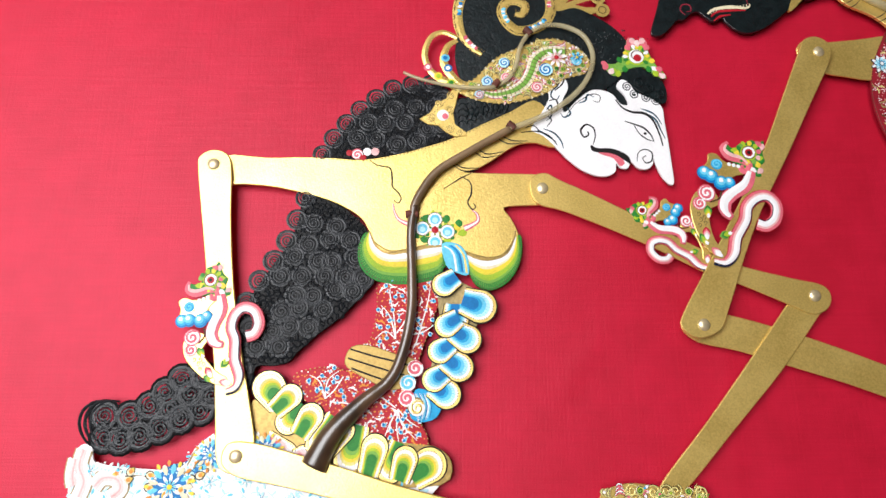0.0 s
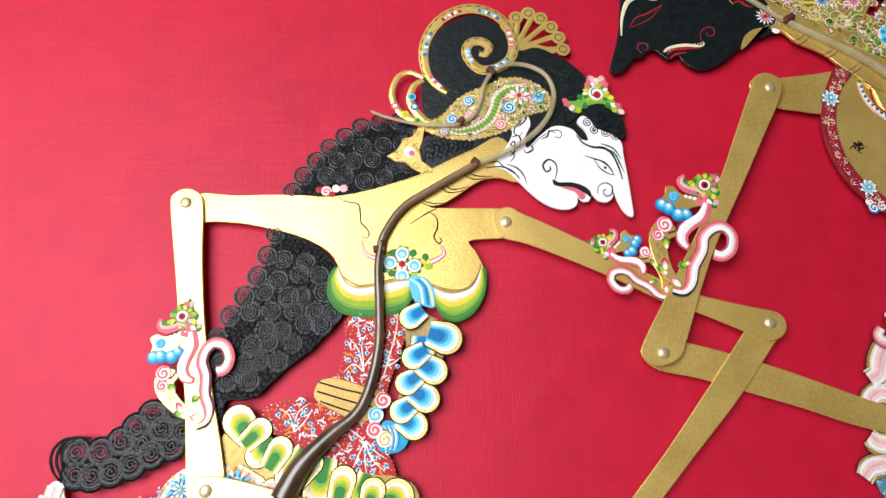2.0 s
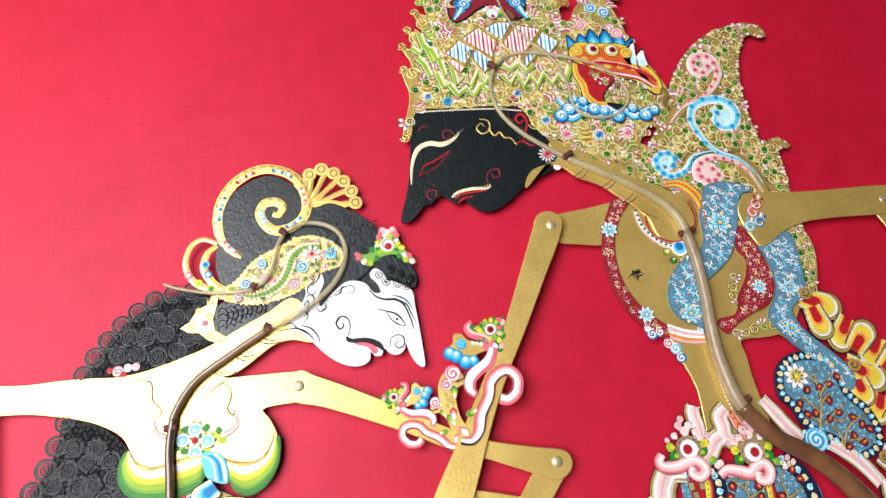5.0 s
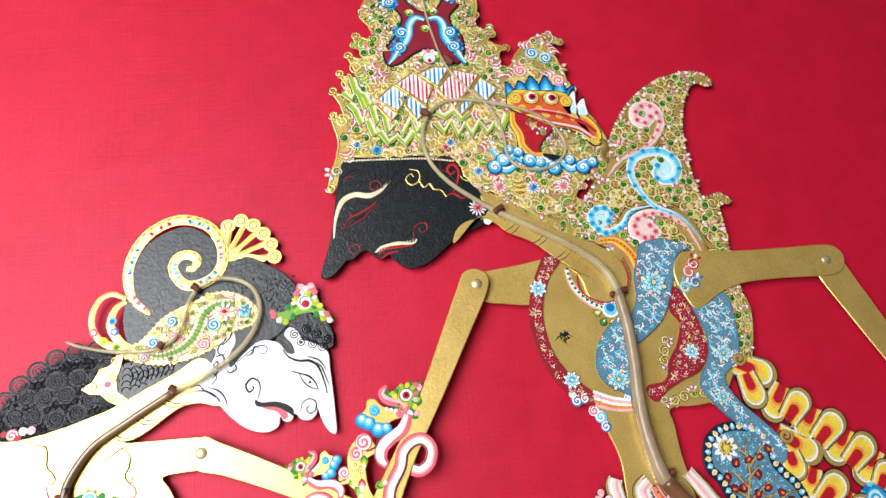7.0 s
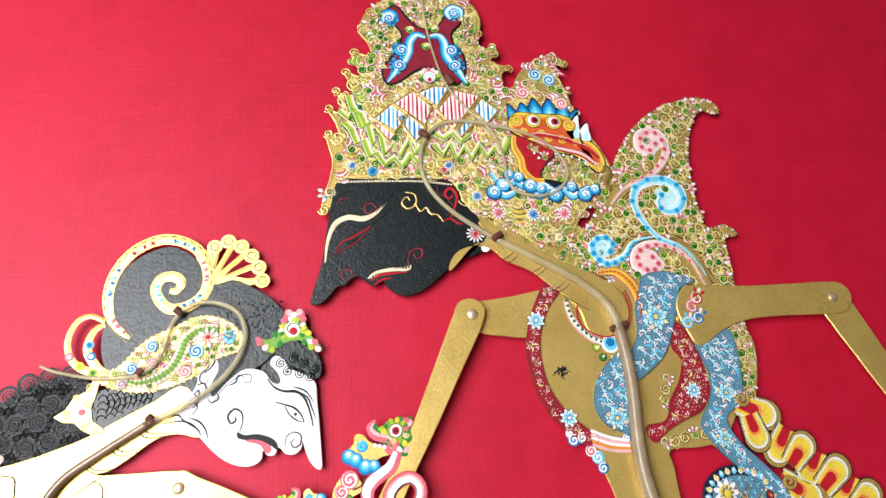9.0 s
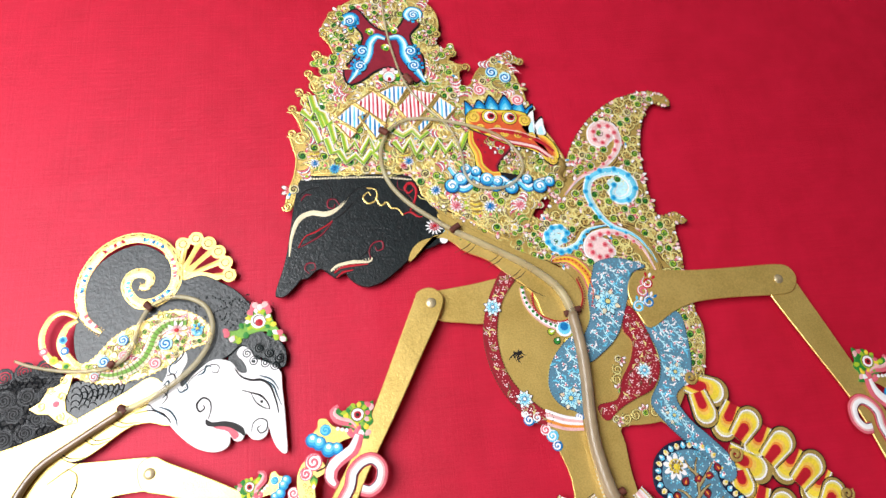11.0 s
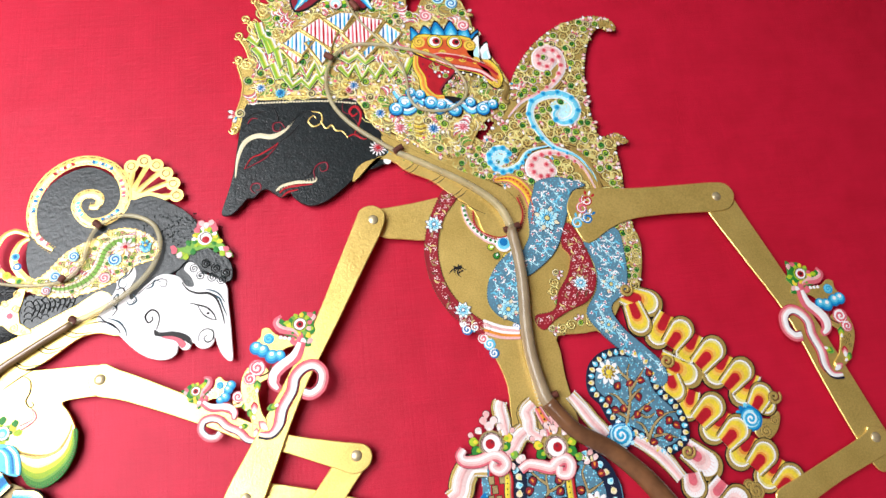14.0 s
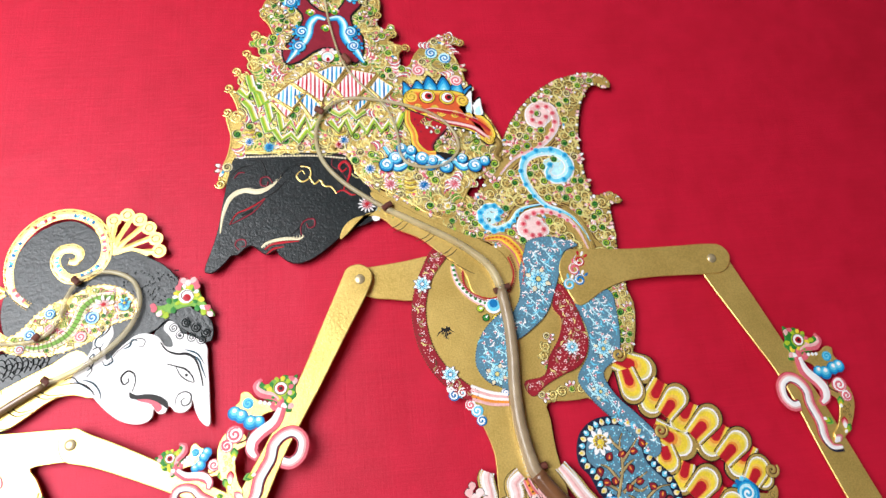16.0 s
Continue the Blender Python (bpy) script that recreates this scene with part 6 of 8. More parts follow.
FACE = curve([(42.35, 22.89), (42.95, 23.38), (43.86, 23.35), (44.93, 23.2), (46.12, 23.15), (47.08, 22.8), (47.53, 22.16), (46.98, 21.58), (47.65, 21.14), (48.4, 20.7), (48.99, 19.87), (49.14, 18.87), (48.54, 18.26), (47.98, 18.73), (47.45, 19.35), (46.61, 19.78), (45.53, 20.03), (44.48, 20.58), (43.57, 21.12), (42.81, 21.51), (42.24, 21.99)], 3)
MOUTH = curve([(42.45, 21.47), (43.57, 21.12), (44.57, 20.58), (45.53, 20.03), (44.82, 19.18), (44.17, 18.34), (44.25, 17.66), (43.57, 17.79), (42.92, 18.84), (42.53, 19.98)], 3)
for line, tones in ((MOUTH, ((INK, -0.08), (DARKRED, 0.0), (RED, 0.14))), (FACE, ((INK, -0.07), (YELLOW, 0.0), (AMBER, 0.14), (ORANGE, 0.26), (VERMILION, 0.4)))):
    line = line if area(line) > 0 else line[::-1]
    for j, (mat, d) in enumerate(tones):
        p.plate(offset(line, d), mat, 1.6, 2.5 + 0.1 * j + (0.25 if line[0] != MOUTH[0] and line[-1] != MOUTH[0] else 0), 0.01)
c = curve([(42.49, 21.47), (42.41, 20.48), (42.78, 19.48), (42.87, 18.5), (43.56, 17.7), (44.34, 17.66)], 5, False)
for mat, w, h in ((INK, 0.62, 2.6), (YELLOW, 0.54, 2.8), (AMBER, 0.36, 2.95), (ORANGE, 0.18, 3.1)):
    p.strip(c, (w * 0.6, w, w, w * 0.7), mat, h, 0.08)
c = curve([(44, 21), (45.18, 20.45), (46.48, 20.09), (47.51, 19.74), (48.23, 19.11), (48.7, 18.69)], 5, False)
for mat, w, h in ((INK, 0.5, 3.1), (RED, 0.44, 3.2), (ROSE, 0.24, 3.35), (BLUSH, 0.1, 3.45)):
    p.strip(c, (w * 0.4, w, w, w * 0.7), mat, h, 0.08)
for q in ((45.5, 19.84), (46.06, 19.71), (46.67, 19.53), (47.22, 19.31), (47.66, 18.99), (43.85, 19.92), (44.15, 19.51)):
    p.petal(q, -1.6, 0.34, 0.26, INK, 3.2, -0.16).petal(q, -1.6, 0.28, 0.2, WHITE, 3.4, -0.12)
for q in ((42.97, 20.65), (43.17, 20.15), (43.67, 20.52), (43.36, 19.55)):
    p.disc(q, 0.09, DARKRED, 3.0, 7, 0.05)
for c in ((44.13, 22.67), (45.7, 22.5)):
    p.disc(c, 0.66, INK, 3.2, 16, 0.03).disc(c, 0.6, YELLOW, 3.3, 16, 0.05).disc(c, 0.48, INK, 3.4, 14, 0.03).disc(c, 0.44, WHITE, 3.5, 14, 0.08).disc((c[0] + 0.1, c[1]), 0.3, RED, 3.65, 12, 0.08).disc((c[0] + 0.14, c[1]), 0.16, INK, 3.8, 10, 0.04)
for q, w, r in zip(((42.86, 22.67), (46.89, 22.19), (45.14, 21.15), (46.17, 21), (47.22, 20.75), (43.29, 21.74), (44.62, 21.58), (48.6, 18.6)), (1, -1, 1, -1, 1, -1, 1, -1), (0.5, 0.5, 0.36, 0.36, 0.36, 0.32, 0.32, 0.4)):
    p.disc(q, r * 1.05, INK, 3.1, 14, 0.03).disc(q, r * 0.98, AMBER, 3.2, 14, 0.05).spiral(q, r * 0.94, YELLOW, 3.35, 1.6, 1, w, r * 0.36, 0.12, 0.1).spiral(q, r * 0.94, DARKRED, 3.5, 1.5, 1.25, w, r * 0.1, 0.12, 0.03)
for tip, a, b in zip(((47.69, 23.19), (48.31, 22.44)), ((46.99, 21.07), (47.7, 20.93)), ((47.7, 20.93), (48.43, 20.9))):
    mid = ((a[0] + b[0]) / 2, (a[1] + b[1]) / 2)
    for j, (mat, e) in enumerate(((INK, 1.1), (WHITE, 0.96), (PALE, 0.5))):
        g = lambda q: (mid[0] + (q[0] - mid[0]) * e, mid[1] + (q[1] - mid[1]) * e)
        p.plate(curve([g(a), g((a[0] - 0.1, (a[1] + tip[1]) / 2)), g(tip), g((b[0] - 0.05, (b[1] + tip[1]) / 2)), g(b)], 3), mat, 1.8, 3.0 + 0.08 * j, 0.01)
for k, q in enumerate([(44.18, 20.2), (44.62, 19.59), (45.37, 19.27), (46.05, 19.05), (45.61, 18.49), (44.75, 18.62), (46.72, 18.73), (47.48, 18.99), (43.88, 20.6)]):
    leafy(p, q, 0.4, k + 50, 2.9, ("plume", "ribs", "gilt"))
for q, w, mat in (((43.65, 25.18), 1, PINK), ((46.6, 24.13), -1, PINK), ((44.84, 26.8), 1, BLUE), ((45.89, 26.28), -1, BLUE)):
    p.disc(q, 0.5, BLUSH if mat is PINK else PALE, 2.4, 14, 0.1).spiral(q, 0.48, mat, 2.6, 1.7, 0.5, w, 0.13).spiral(q, 0.34, WHITE, 2.65, 1.2, 0.8, w, 0.07)
for k in range(7):
    o = ((45.93, 27.61)[0] + 0.12 * k, (45.93, 27.61)[1] - 0.16 * k)
    p.strip(curve([o, (o[0] + 0.3, o[1] + 0.12), (o[0] + 0.62, o[1] - 0.02)], 3, False), (0.03, 0.11, 0.03), (PINK, WHITE)[k % 2], 2.4, 0.1)
p.strip(curve([(42.88, 21.76), (43.44, 21.28), (44.29, 21.44), (45.31, 21.22), (46.52, 20.89), (47.88, 20.2), (48.79, 19.36)], 5, False), (0.1, 0.34, 0.3, 0.2), RED, 3.3, 0.2).strip(curve([(42.99, 21.8), (43.57, 21.46), (44.42, 21.57), (45.33, 21.4), (46.55, 21.08), (47.92, 20.42)], 5, False), (0.03, 0.1, 0.05), ROSE, 3.6, 0.1)
p.plate(curve([(42.63, 19.19), (43.52, 18), (44.79, 17.76), (45.8, 17.43), (45.12, 16.99), (43.66, 17.15), (42.54, 17.86)], 3), INK, 1.9, 2.3, 0.02)
for line in ([(40.44, 18.42), (40.95, 17.64), (41.7, 17.42), (42.19, 17.87), (42.65, 17.38), (43.4, 17.16), (43.82, 16.48), (44.68, 17.01), (45.39, 16.5)], [(43.24, 17.26), (44.29, 17.31), (44.9, 16.71), (45.73, 16.96), (46.34, 16.37), (47.3, 16.89), (48.39, 17.03)], [(40.79, 16.99), (41.34, 16.6), (42.06, 16.84)]):
    c = curve(line, 5, False)
    p.strip(c, (0.3, 0.7, 0.7, 0.6, 0.3), BLUE, 2.4, 0.2).strip(c, (0.2, 0.5, 0.5, 0.4, 0.2), SKY, 2.7, 0.2).strip(offset(c, 0.1, False), (0.06, 0.22, 0.2, 0.05), WHITE, 3.0, 0.15)
for k, q in enumerate(((41.21, 17.35), (42.45, 17.95), (43.23, 17.24), (43.99, 17.01), (45.01, 16.48), (46.29, 17.07), (47.21, 16.45), (48.02, 16.79), (40.5, 16.83), (41.74, 18.18))):
    r = (0.55, 0.42)[k % 2]
    p.disc(q, r * 1.1, INK, 3.0, 14, 0.03).disc(q, r, BLUE, 3.1, 14, 0.05).disc((q[0], q[1] + 0.08), r * 0.85, SKY, 3.2, 14, 0.05).disc((q[0], q[1] + 0.14), r * 0.6, WHITE, 3.3, 12, 0.05).spiral(q, r * 0.8, AZURE, 3.4, 1.4, k, (1, -1)[k % 2], r * 0.2)
p.strip(curve([(47.95, 18.59), (48.89, 18.84), (49.41, 18.23), (48.97, 17.29), (49.35, 16.89)], 5, False), (0.2, 0.4, 0.4, 0.3), GOLD_DARK, 2.4, 0.2)
p.make("crest", puppet, "red and orange carved crest with blue clouds and white horns", False, 0.8)
for c, r, mats in (((39.25, 16.6), 0.42, (WHITE, BLUE)), ((40.66, 15.25), 0.5, (WHITE, PINK)), ((43.19, 15.04), 0.5, (WHITE, BLUE)), ((45.47, 15.02), 0.5, (WHITE, PINK)), ((44.81, 13.24), 0.3, (WHITE, YELLOW)), ((37.43, 19.11), 0.4, (WHITE, BLUE)), ((37.05, 18.75), 0.3, (ROSE, RED)), ((31.9, 18.78), 0.4, (SKY, BLUE)), ((30.48, 19.3), 0.36, (WHITE, BLUE))):
    p = Piece()
    p.disc(c, r * 0.8, mats[1], 2.8, 14, 0.1)
    p.flower(c, r, 11, mats[0], mats[1], 3.0, 0.3, mats[1])
    p.make("rosette", puppet, "small painted rosette")
for c in ((42.17, 15.09), (37.2, 19.41), (30.51, 19.86)):
    p = Piece()
    for j in range(6):
        p.strip(curve([(c[0] - 0.45, c[1] + 0.5 - 0.2 * j), (c[0], c[1] + 0.38 - 0.2 * j), (c[0] + 0.45, c[1] + 0.5 - 0.2 * j)], 4, False), (0.04, 0.12, 0.04), (GOLD_DARK, YELLOW)[j % 2], 2.8, 0.15)
    p.make("ribbed_leaf", puppet, "ribbed gold and yellow leaf")

# the wing on the back
p = Piece()
WING = curve([(49.21, 17.09), (49.73, 18.51), (50.84, 20.55), (52.5, 22.42), (54.59, 23.82), (57.16, 24.55), (58.87, 24.34), (59.42, 23.37), (58.79, 23.17), (57.99, 23.51), (57.08, 22.7), (56.26, 20.76), (55.79, 18.27), (55.78, 15.36), (56.13, 13.56), (57.54, 13.72), (58.36, 12.98), (57.68, 12.83), (57.25, 12.57), (57.26, 11.12), (57.17, 8.99), (57.26, 5.9), (57.3, 3.42), (56.13, 1.52), (53.76, 2.09), (52.55, 7.9), (50.27, 9.33), (47.09, 10.55), (45.4, 11.61), (47.66, 14.82)], 4)
p.plate(WING, GOLD, 0, 1.3)
VOL = ((([(49.13, 15.67), (50.54, 17.03), (52.42, 17.82), (53.64, 18.85), (54.26, 20.02), (54.06, 21.29), (53.21, 21.73), (52.3, 21.15), (52.25, 20.19), (53.02, 19.87), (53.6, 20.45)]), ROSE, PINK, 0.85), (([(55.25, 9.81), (54.77, 10.99), (53.91, 12.12), (52.31, 12.93), (51.35, 14.26), (50.91, 15.68), (51.33, 16.9), (52.58, 17.47), (53.92, 17.32), (54.67, 16.37), (54.36, 15.33), (53.38, 15), (52.87, 15.59), (53.28, 16.24)]), SKY, BLUE, 0.9),
       (([(51.9, 13.04), (50.24, 12.68), (49.35, 11.65), (48.14, 11.19), (47.39, 11.76), (47.3, 12.52), (47.94, 12.98), (48.58, 12.68), (48.3, 12.07)]), SKY, BLUE, 0.85), (([(55, 9.12), (54.31, 11.1), (53.13, 12.16), (51.78, 12.5), (50.57, 12.12), (50.14, 11.25), (50.52, 10.57), (51.33, 10.3), (51.94, 10.93), (51.58, 11.53)]), ROSE, PINK, 0.85))
keep = []
for c, r, a in (((53.2, 20.76), 0.85, ROSE), ((53.42, 16.04), 1.0, SKY), ((47.92, 12.35), 0.75, SKY), ((51.1, 11.29), 0.85, ROSE)):
    p.disc(c, r * 1.0, WHITE, 1.6, 18, 0.1).disc(c, r * 0.9, BLUSH if a is ROSE else PALE, 1.8, 18, 0.1)
for line, a, b, w in VOL:
    c = curve(line, 6, False)
    for d, ink, e in ((0.62, BROWN, 0.3), (0.62, GOLD, 0.22), (0.62, BROWN, 0.04)):
        p.strip(offset(c, -w * d, False)[:len(c) * 2 // 3], e, ink, 1.5 + 0.2 * (0.3 - e), 0.1)
    p.strip(c, (w * 0.12, w * 0.4, w * 0.7, w * 0.95, w * 0.9, w * 0.5), WHITE, 1.9, 0.2).strip(c, (w * 0.06, w * 0.28, w * 0.5, w * 0.72, w * 0.66, w * 0.3), BLUSH if a is ROSE else PALE, 2.15, 0.2)
    p.strip(offset(c, w * 0.08, False), (w * 0.04, w * 0.2, w * 0.34, w * 0.5, w * 0.4, w * 0.2), ROSE if a is ROSE else SKY, 2.3, 0.2)
    for i, q in enumerate(offset(resample(c, 16), w * 0.16, False)[3:]):
        g = 0.1 + 0.09 * min(1, i / 5)
        p.disc(q, g * 1.35, SKY if b is BLUE else ROSE, 2.5, 10, 0.1).disc(q, g * 1.0, AZURE if b is BLUE else PINK, 2.6, 9, 0.1).disc(q, g * 0.4, BLUE if b is BLUE else RED, 2.7, 8, 0.1)
    for q in offset(resample(c, 30), -w * 0.12, False)[18:]:
        p.disc(q, 0.05, WHITE, 2.7, 6, 0.1)
    keep += [(q[0], q[1], w * 0.62) for q in resample(c, 20)]
for i, q in enumerate(scatter(offset(WING if area(WING) > 0 else WING[::-1], 0.3), 0.76, 41, keep)):
    leafy(p, q, 0.62, i, 1.5, ("volute", "curl", "volute", "plume", "curl", "curl"))
p.strip(curve([(53.59, 12.68), (54.51, 11.81), (55.1, 10.52), (55.26, 9.11)], 5, False), 0.5, GOLD, 2.0, 0.2)
for d in (-0.15, 0.0, 0.15):
    p.strip(offset(curve([(53.59, 12.68), (54.51, 11.81), (55.1, 10.52), (55.26, 9.11)], 5, False), d, False), 0.04, GOLD_DARK, 2.4, 0.1)
rim = WING if area(WING) > 0 else WING[::-1]
rim = resample(rim, int(length(rim) / 0.3), True)
for k, (q, nn) in enumerate(zip(rim, normals(rim, True))):
    a = math.atan2(-nn[1], -nn[0]) + 0.5 * math.sin(2.1 * k)
    p.petal(q, a, 0.42, 0.34, INK, 1.4, -0.3).petal(q, a, 0.36, 0.27, (WHITE, GOLD, BLUSH, GOLD, GOLD, ROSE, STRAW)[(k * 3) % 7], 1.55, -0.28)
for q in [(59.11, 23.7), (58.5, 24.03), (58.02, 13.09), (57.46, 13.4)]:
    p.spiral(q, 0.36, GOLD, 1.9, 1.4, q[0], 1, 0.18, 0.1, 0.1)
p.make("back_wing", puppet, "gilded back wing with pink and blue scrolls")

p = Piece()
for k, pts in enumerate(([(41.75, 13.72), (43.67, 13.15), (45.08, 14.01), (46.03, 14.55), (47.22, 13.51), (49.38, 14.35), (48.72, 9.97), (47.49, 10.28), (45.48, 10.99), (43.56, 12.35)], [(45.96, 15.48), (47.32, 15.73), (48.37, 15.44), (49.53, 17.18), (48.81, 18), (47.79, 17.28), (46.73, 16.24)])):
    o = curve(pts, 3)
    p.plate(o, GOLD, 0.2, 1.25 + 0.05 * k)
    for i, q in enumerate(scatter(offset(o if area(o) > 0 else o[::-1], 0.1), 0.66, 90 + k)):
        leafy(p, q, 0.5, 5 * i + k, 1.4, ("plume", "curl", "ribs", "volute"))
p.make("back_leaves", puppet, "gilded pink and green leaves between crown and wing")

# chest cloths
def cloth_piece(name, pts, ground, seed, label, h=2.2, buds=(WHITE, ROSE, SKY), flowers=(), gap=0.7, h0=0.8, star=None):
    p = Piece()
    o = curve(pts, 4)
    p.plate(o, ground, h0, h)
    sprigs(p, offset(o if area(o) > 0 else o[::-1], 0.2), gap, seed, h + 0.08, *buds)
    for c, r in flowers:
        r *= 0.86
        p.disc(c, r * 0.8, STEEL if star is YELLOW else ground, h + 0.15, 16, 0.05)
        # two rings of pointed petals, each with a dark outline, a pale body and a tinted vein
        for ring, (n, reach, wide) in enumerate(((8, 1.0, 0.42), (8, 0.72, 0.36))):
            for k in range(n):
                a = 0.3 + math.pi * (2 * k + ring) / n
                p.petal(c, a, r * reach, r * wide, NAVY, h + 0.12 + 0.5 * ring, r * 0.1)
                p.petal(c, a, r * reach * 0.9, r * wide * 0.8, (CREAM if k % 2 else PALE) if star is YELLOW and not ring else WHITE if not ring else PALE, h + 0.42 + 0.5 * ring, r * 0.12)
                p.petal(c, a, r * reach * 0.45, r * wide * 0.34, AZURE if ring else SKY, h + 0.62 + 0.5 * ring, r * 0.16)
        p.disc(c, r * 0.24, NAVY, h + 1.2, 10, 0.05).disc(c, r * 0.19, STRAW if star is YELLOW else WHITE, h + 1.35, 8, 0.15)
    if ground is STEEL:
        r = random.Random(seed)
        for c in scatter(offset(o if area(o) > 0 else o[::-1], 0.3), 0.95, seed + 5):
            a = -1.2 + r.uniform(-0.5, 0.5)
            line = [(c[0] + u * math.cos(a) + 0.12 * math.sin(4 * u), c[1] + u * math.sin(a)) for u in (-0.55, -0.3, 0, 0.3, 0.55)]
            if all(inside(q, o) for q in line):
                p.strip(curve(line, 3, False), (0.03, 0.09, 0.03), PALE, h + 0.2, 0.1)
                for k, side in ((1, 1), (2, -1), (3, 1)):
                    q = line[k]
                    p.petal(q, a + side * 0.9, 0.3, 0.09, PALE, h + 0.25)
    p.dots(o, 0.2, 0.045, NAVY if ground is STEEL else BROWN, h + 0.1, True)
    return p.make(name, puppet, label)


cloth_piece("scarf", [(50.47, 10.11), (51.83, 10.37), (53.11, 10.08), (54.17, 9.53), (53.01, 9.07), (52.47, 7.57), (51.89, 6.28), (51.09, 4.68), (49.79, 3.52), (48.34, 2.82), (48.37, 4.34), (49.27, 5.99), (49.43, 7.75), (50.09, 9.41)], STEEL, 1, "steel blue scarf with pale sprigs and flowers", 3.0, (SKY, WHITE, PINK, SKY), [((50.74, 7.09), 1.15)], star=YELLOW)
cloth_piece("scarf", [(48.52, 5.01), (47.46, 4.68), (46.41, 3.77), (45.7, 2.58), (45.52, 1.29), (46.06, 0.26), (46.95, -0.24), (47.65, -0.47), (48.31, 1.08), (48.55, 3.13)], STEEL, 2, "steel blue scarf end with pale flowers", 2.6, (SKY, WHITE, PINK, SKY), [((46.84, 0.58), 0.9)], star=YELLOW)
cloth_piece("scarf", [(53.13, 5.02), (55, 6.13), (56.06, 5.72), (56.17, 4.12), (56.06, 2.39), (55.61, 1.08), (54.37, 0.04), (54.94, -1.49), (56.12, -2.83), (57.29, -4.31), (57.35, -5.5), (56.53, -5.79), (55.76, -4.46), (54.4, -3.04), (53.26, -1.72), (52.46, -0.25), (53.44, 1.3), (53.78, 2.62), (53.54, 4.02)], STEEL, 3, "long steel blue scarf with pale flowers", 2.4, (SKY, WHITE, PINK, SKY), [((54.62, 1.69), 0.8), ((53.86, -1.22), 0.7)], star=YELLOW)
cloth_piece("border", [(43.39, 9.98), (44.34, 9.44), (43.33, 8.11), (42.67, 6.68), (42.39, 5), (42.64, 3.05), (43.41, 1.5), (44.61, 0.25), (45.47, -0.48), (44.83, -1.04), (43.52, -0.11), (42.42, 1.2), (41.67, 2.99), (41.41, 5.01), (41.69, 6.77), (42.38, 8.46)], CRIMSON, 4, "dark red border with white and blue flowers", 2.4, (GOLD_DARK, WHITE, PINK, ROSE), [((42.33, 7.32), 0.75), ((43.65, 0.83), 0.7)], 0.6, star=SKY)
cloth_piece("border", [(52.18, 6.69), (52.95, 5.65), (53.54, 3.58), (53.63, 2.04), (52.81, 0.7), (51.36, 0.11), (50.1, -0.49), (49.25, -1.12), (48.75, -0.67), (48.78, -0.03), (50.14, 0.24), (50.7, 1.5), (51.6, 2.75), (52.01, 4.08), (51.51, 5.08)], CRIMSON, 5, "red looped border with white flowers", 2.7, (GOLD_DARK, WHITE, PINK, ROSE), [((52.39, 1.99), 0.65)], 0.6, star=SKY)
p = Piece()
for line, n in (([(56.61, 6.21), (57.13, 4.91), (56.92, 3.17), (56.39, 1.51)], 9), ([(49.82, -1.11), (50.86, -1.06), (51.95, -0.77), (52.98, -1.04), (53.86, -1.62)], 7), ([(50.78, 2.91), (50.4, 1.69), (50.5, 0.85)], 4)):
    c = curve(line, 5, False)
    p.strip(c, 0.9, GOLD, 1.6, 0.15)
    for i, q in enumerate(resample(c, n)):
        leafy(p, q, 0.44, i + 70, 2.0, ("volute", "curl", "plume"))
p.make("hem", puppet, "gilded hem with green and white leaves")
p = Piece()
c = curve([(47.24, 10.46), (48.52, 10.47), (49.53, 9.46), (49.85, 8.07), (49.53, 6.84)], 6, False)
for mat, w, h in ((GOLD, 1.0, 2.0), (PINK, 0.8, 2.3), (YELLOW, 0.62, 2.6), (ORANGE, 0.3, 2.9)):
    p.strip(c, (w * 0.3, w, w, w * 0.5), mat, h, 0.15)
p.dots(c, 0.28, 0.07, RED, 3.2)
c = curve([(44.65, 8.61), (44.84, 7.44), (45.54, 6.42), (46.44, 5.73), (47.41, 5.46)], 6, False)
for mat, w, h in ((GOLD, 0.8, 1.7), (ROSE, 0.55, 2.0), (WHITE, 0.3, 2.3)):
    p.strip(c, (w * 0.6, w, w), mat, h, 0.15)
p.dots(c, 0.35, 0.12, GREEN, 2.6)
c = (47.24, 5.44)
p.disc(c, 0.62, WHITE, 2.6, 14, 0.2).disc(c, 0.46, SKY, 2.9, 14, 0.2).disc((c[0], c[1] + 0.1), 0.3, BLUE, 3.2, 12, 0.2)
for q, mat in zip([(46.29, 5.27), (46.61, 4.59), (47.26, 4.45), (47.9, 4.81), (46.93, 6.2), (47.85, 6.12)], (LIME, GREEN, YELLOW, LIME, YELLOW, ROSE)):
    a = math.atan2(q[1] - c[1], q[0] - c[0])
    p.petal(q, a, 0.62, 0.56, INK, 2.1, -0.32).petal(q, a, 0.54, 0.46, mat, 2.25, -0.29).petal(q, a, 0.3, 0.16, WHITE, 2.4, -0.2)
p.make("necklace", puppet, "orange and yellow necklace with a blue jewel")
p = Piece()
for k in range(5):
    p.strip(curve([((44.97, -0.03)[0], (44.97, -0.03)[1] - 0.22 * k), ((46.18, -0.56)[0], (46.18, -0.56)[1] - 0.2 * k), ((47.43, -0.85)[0], (47.43, -0.85)[1] - 0.16 * k)], 4, False), 0.2, (WHITE, ROSE, WHITE, ORANGE, ROSE)[k], 2.5, 0.2)
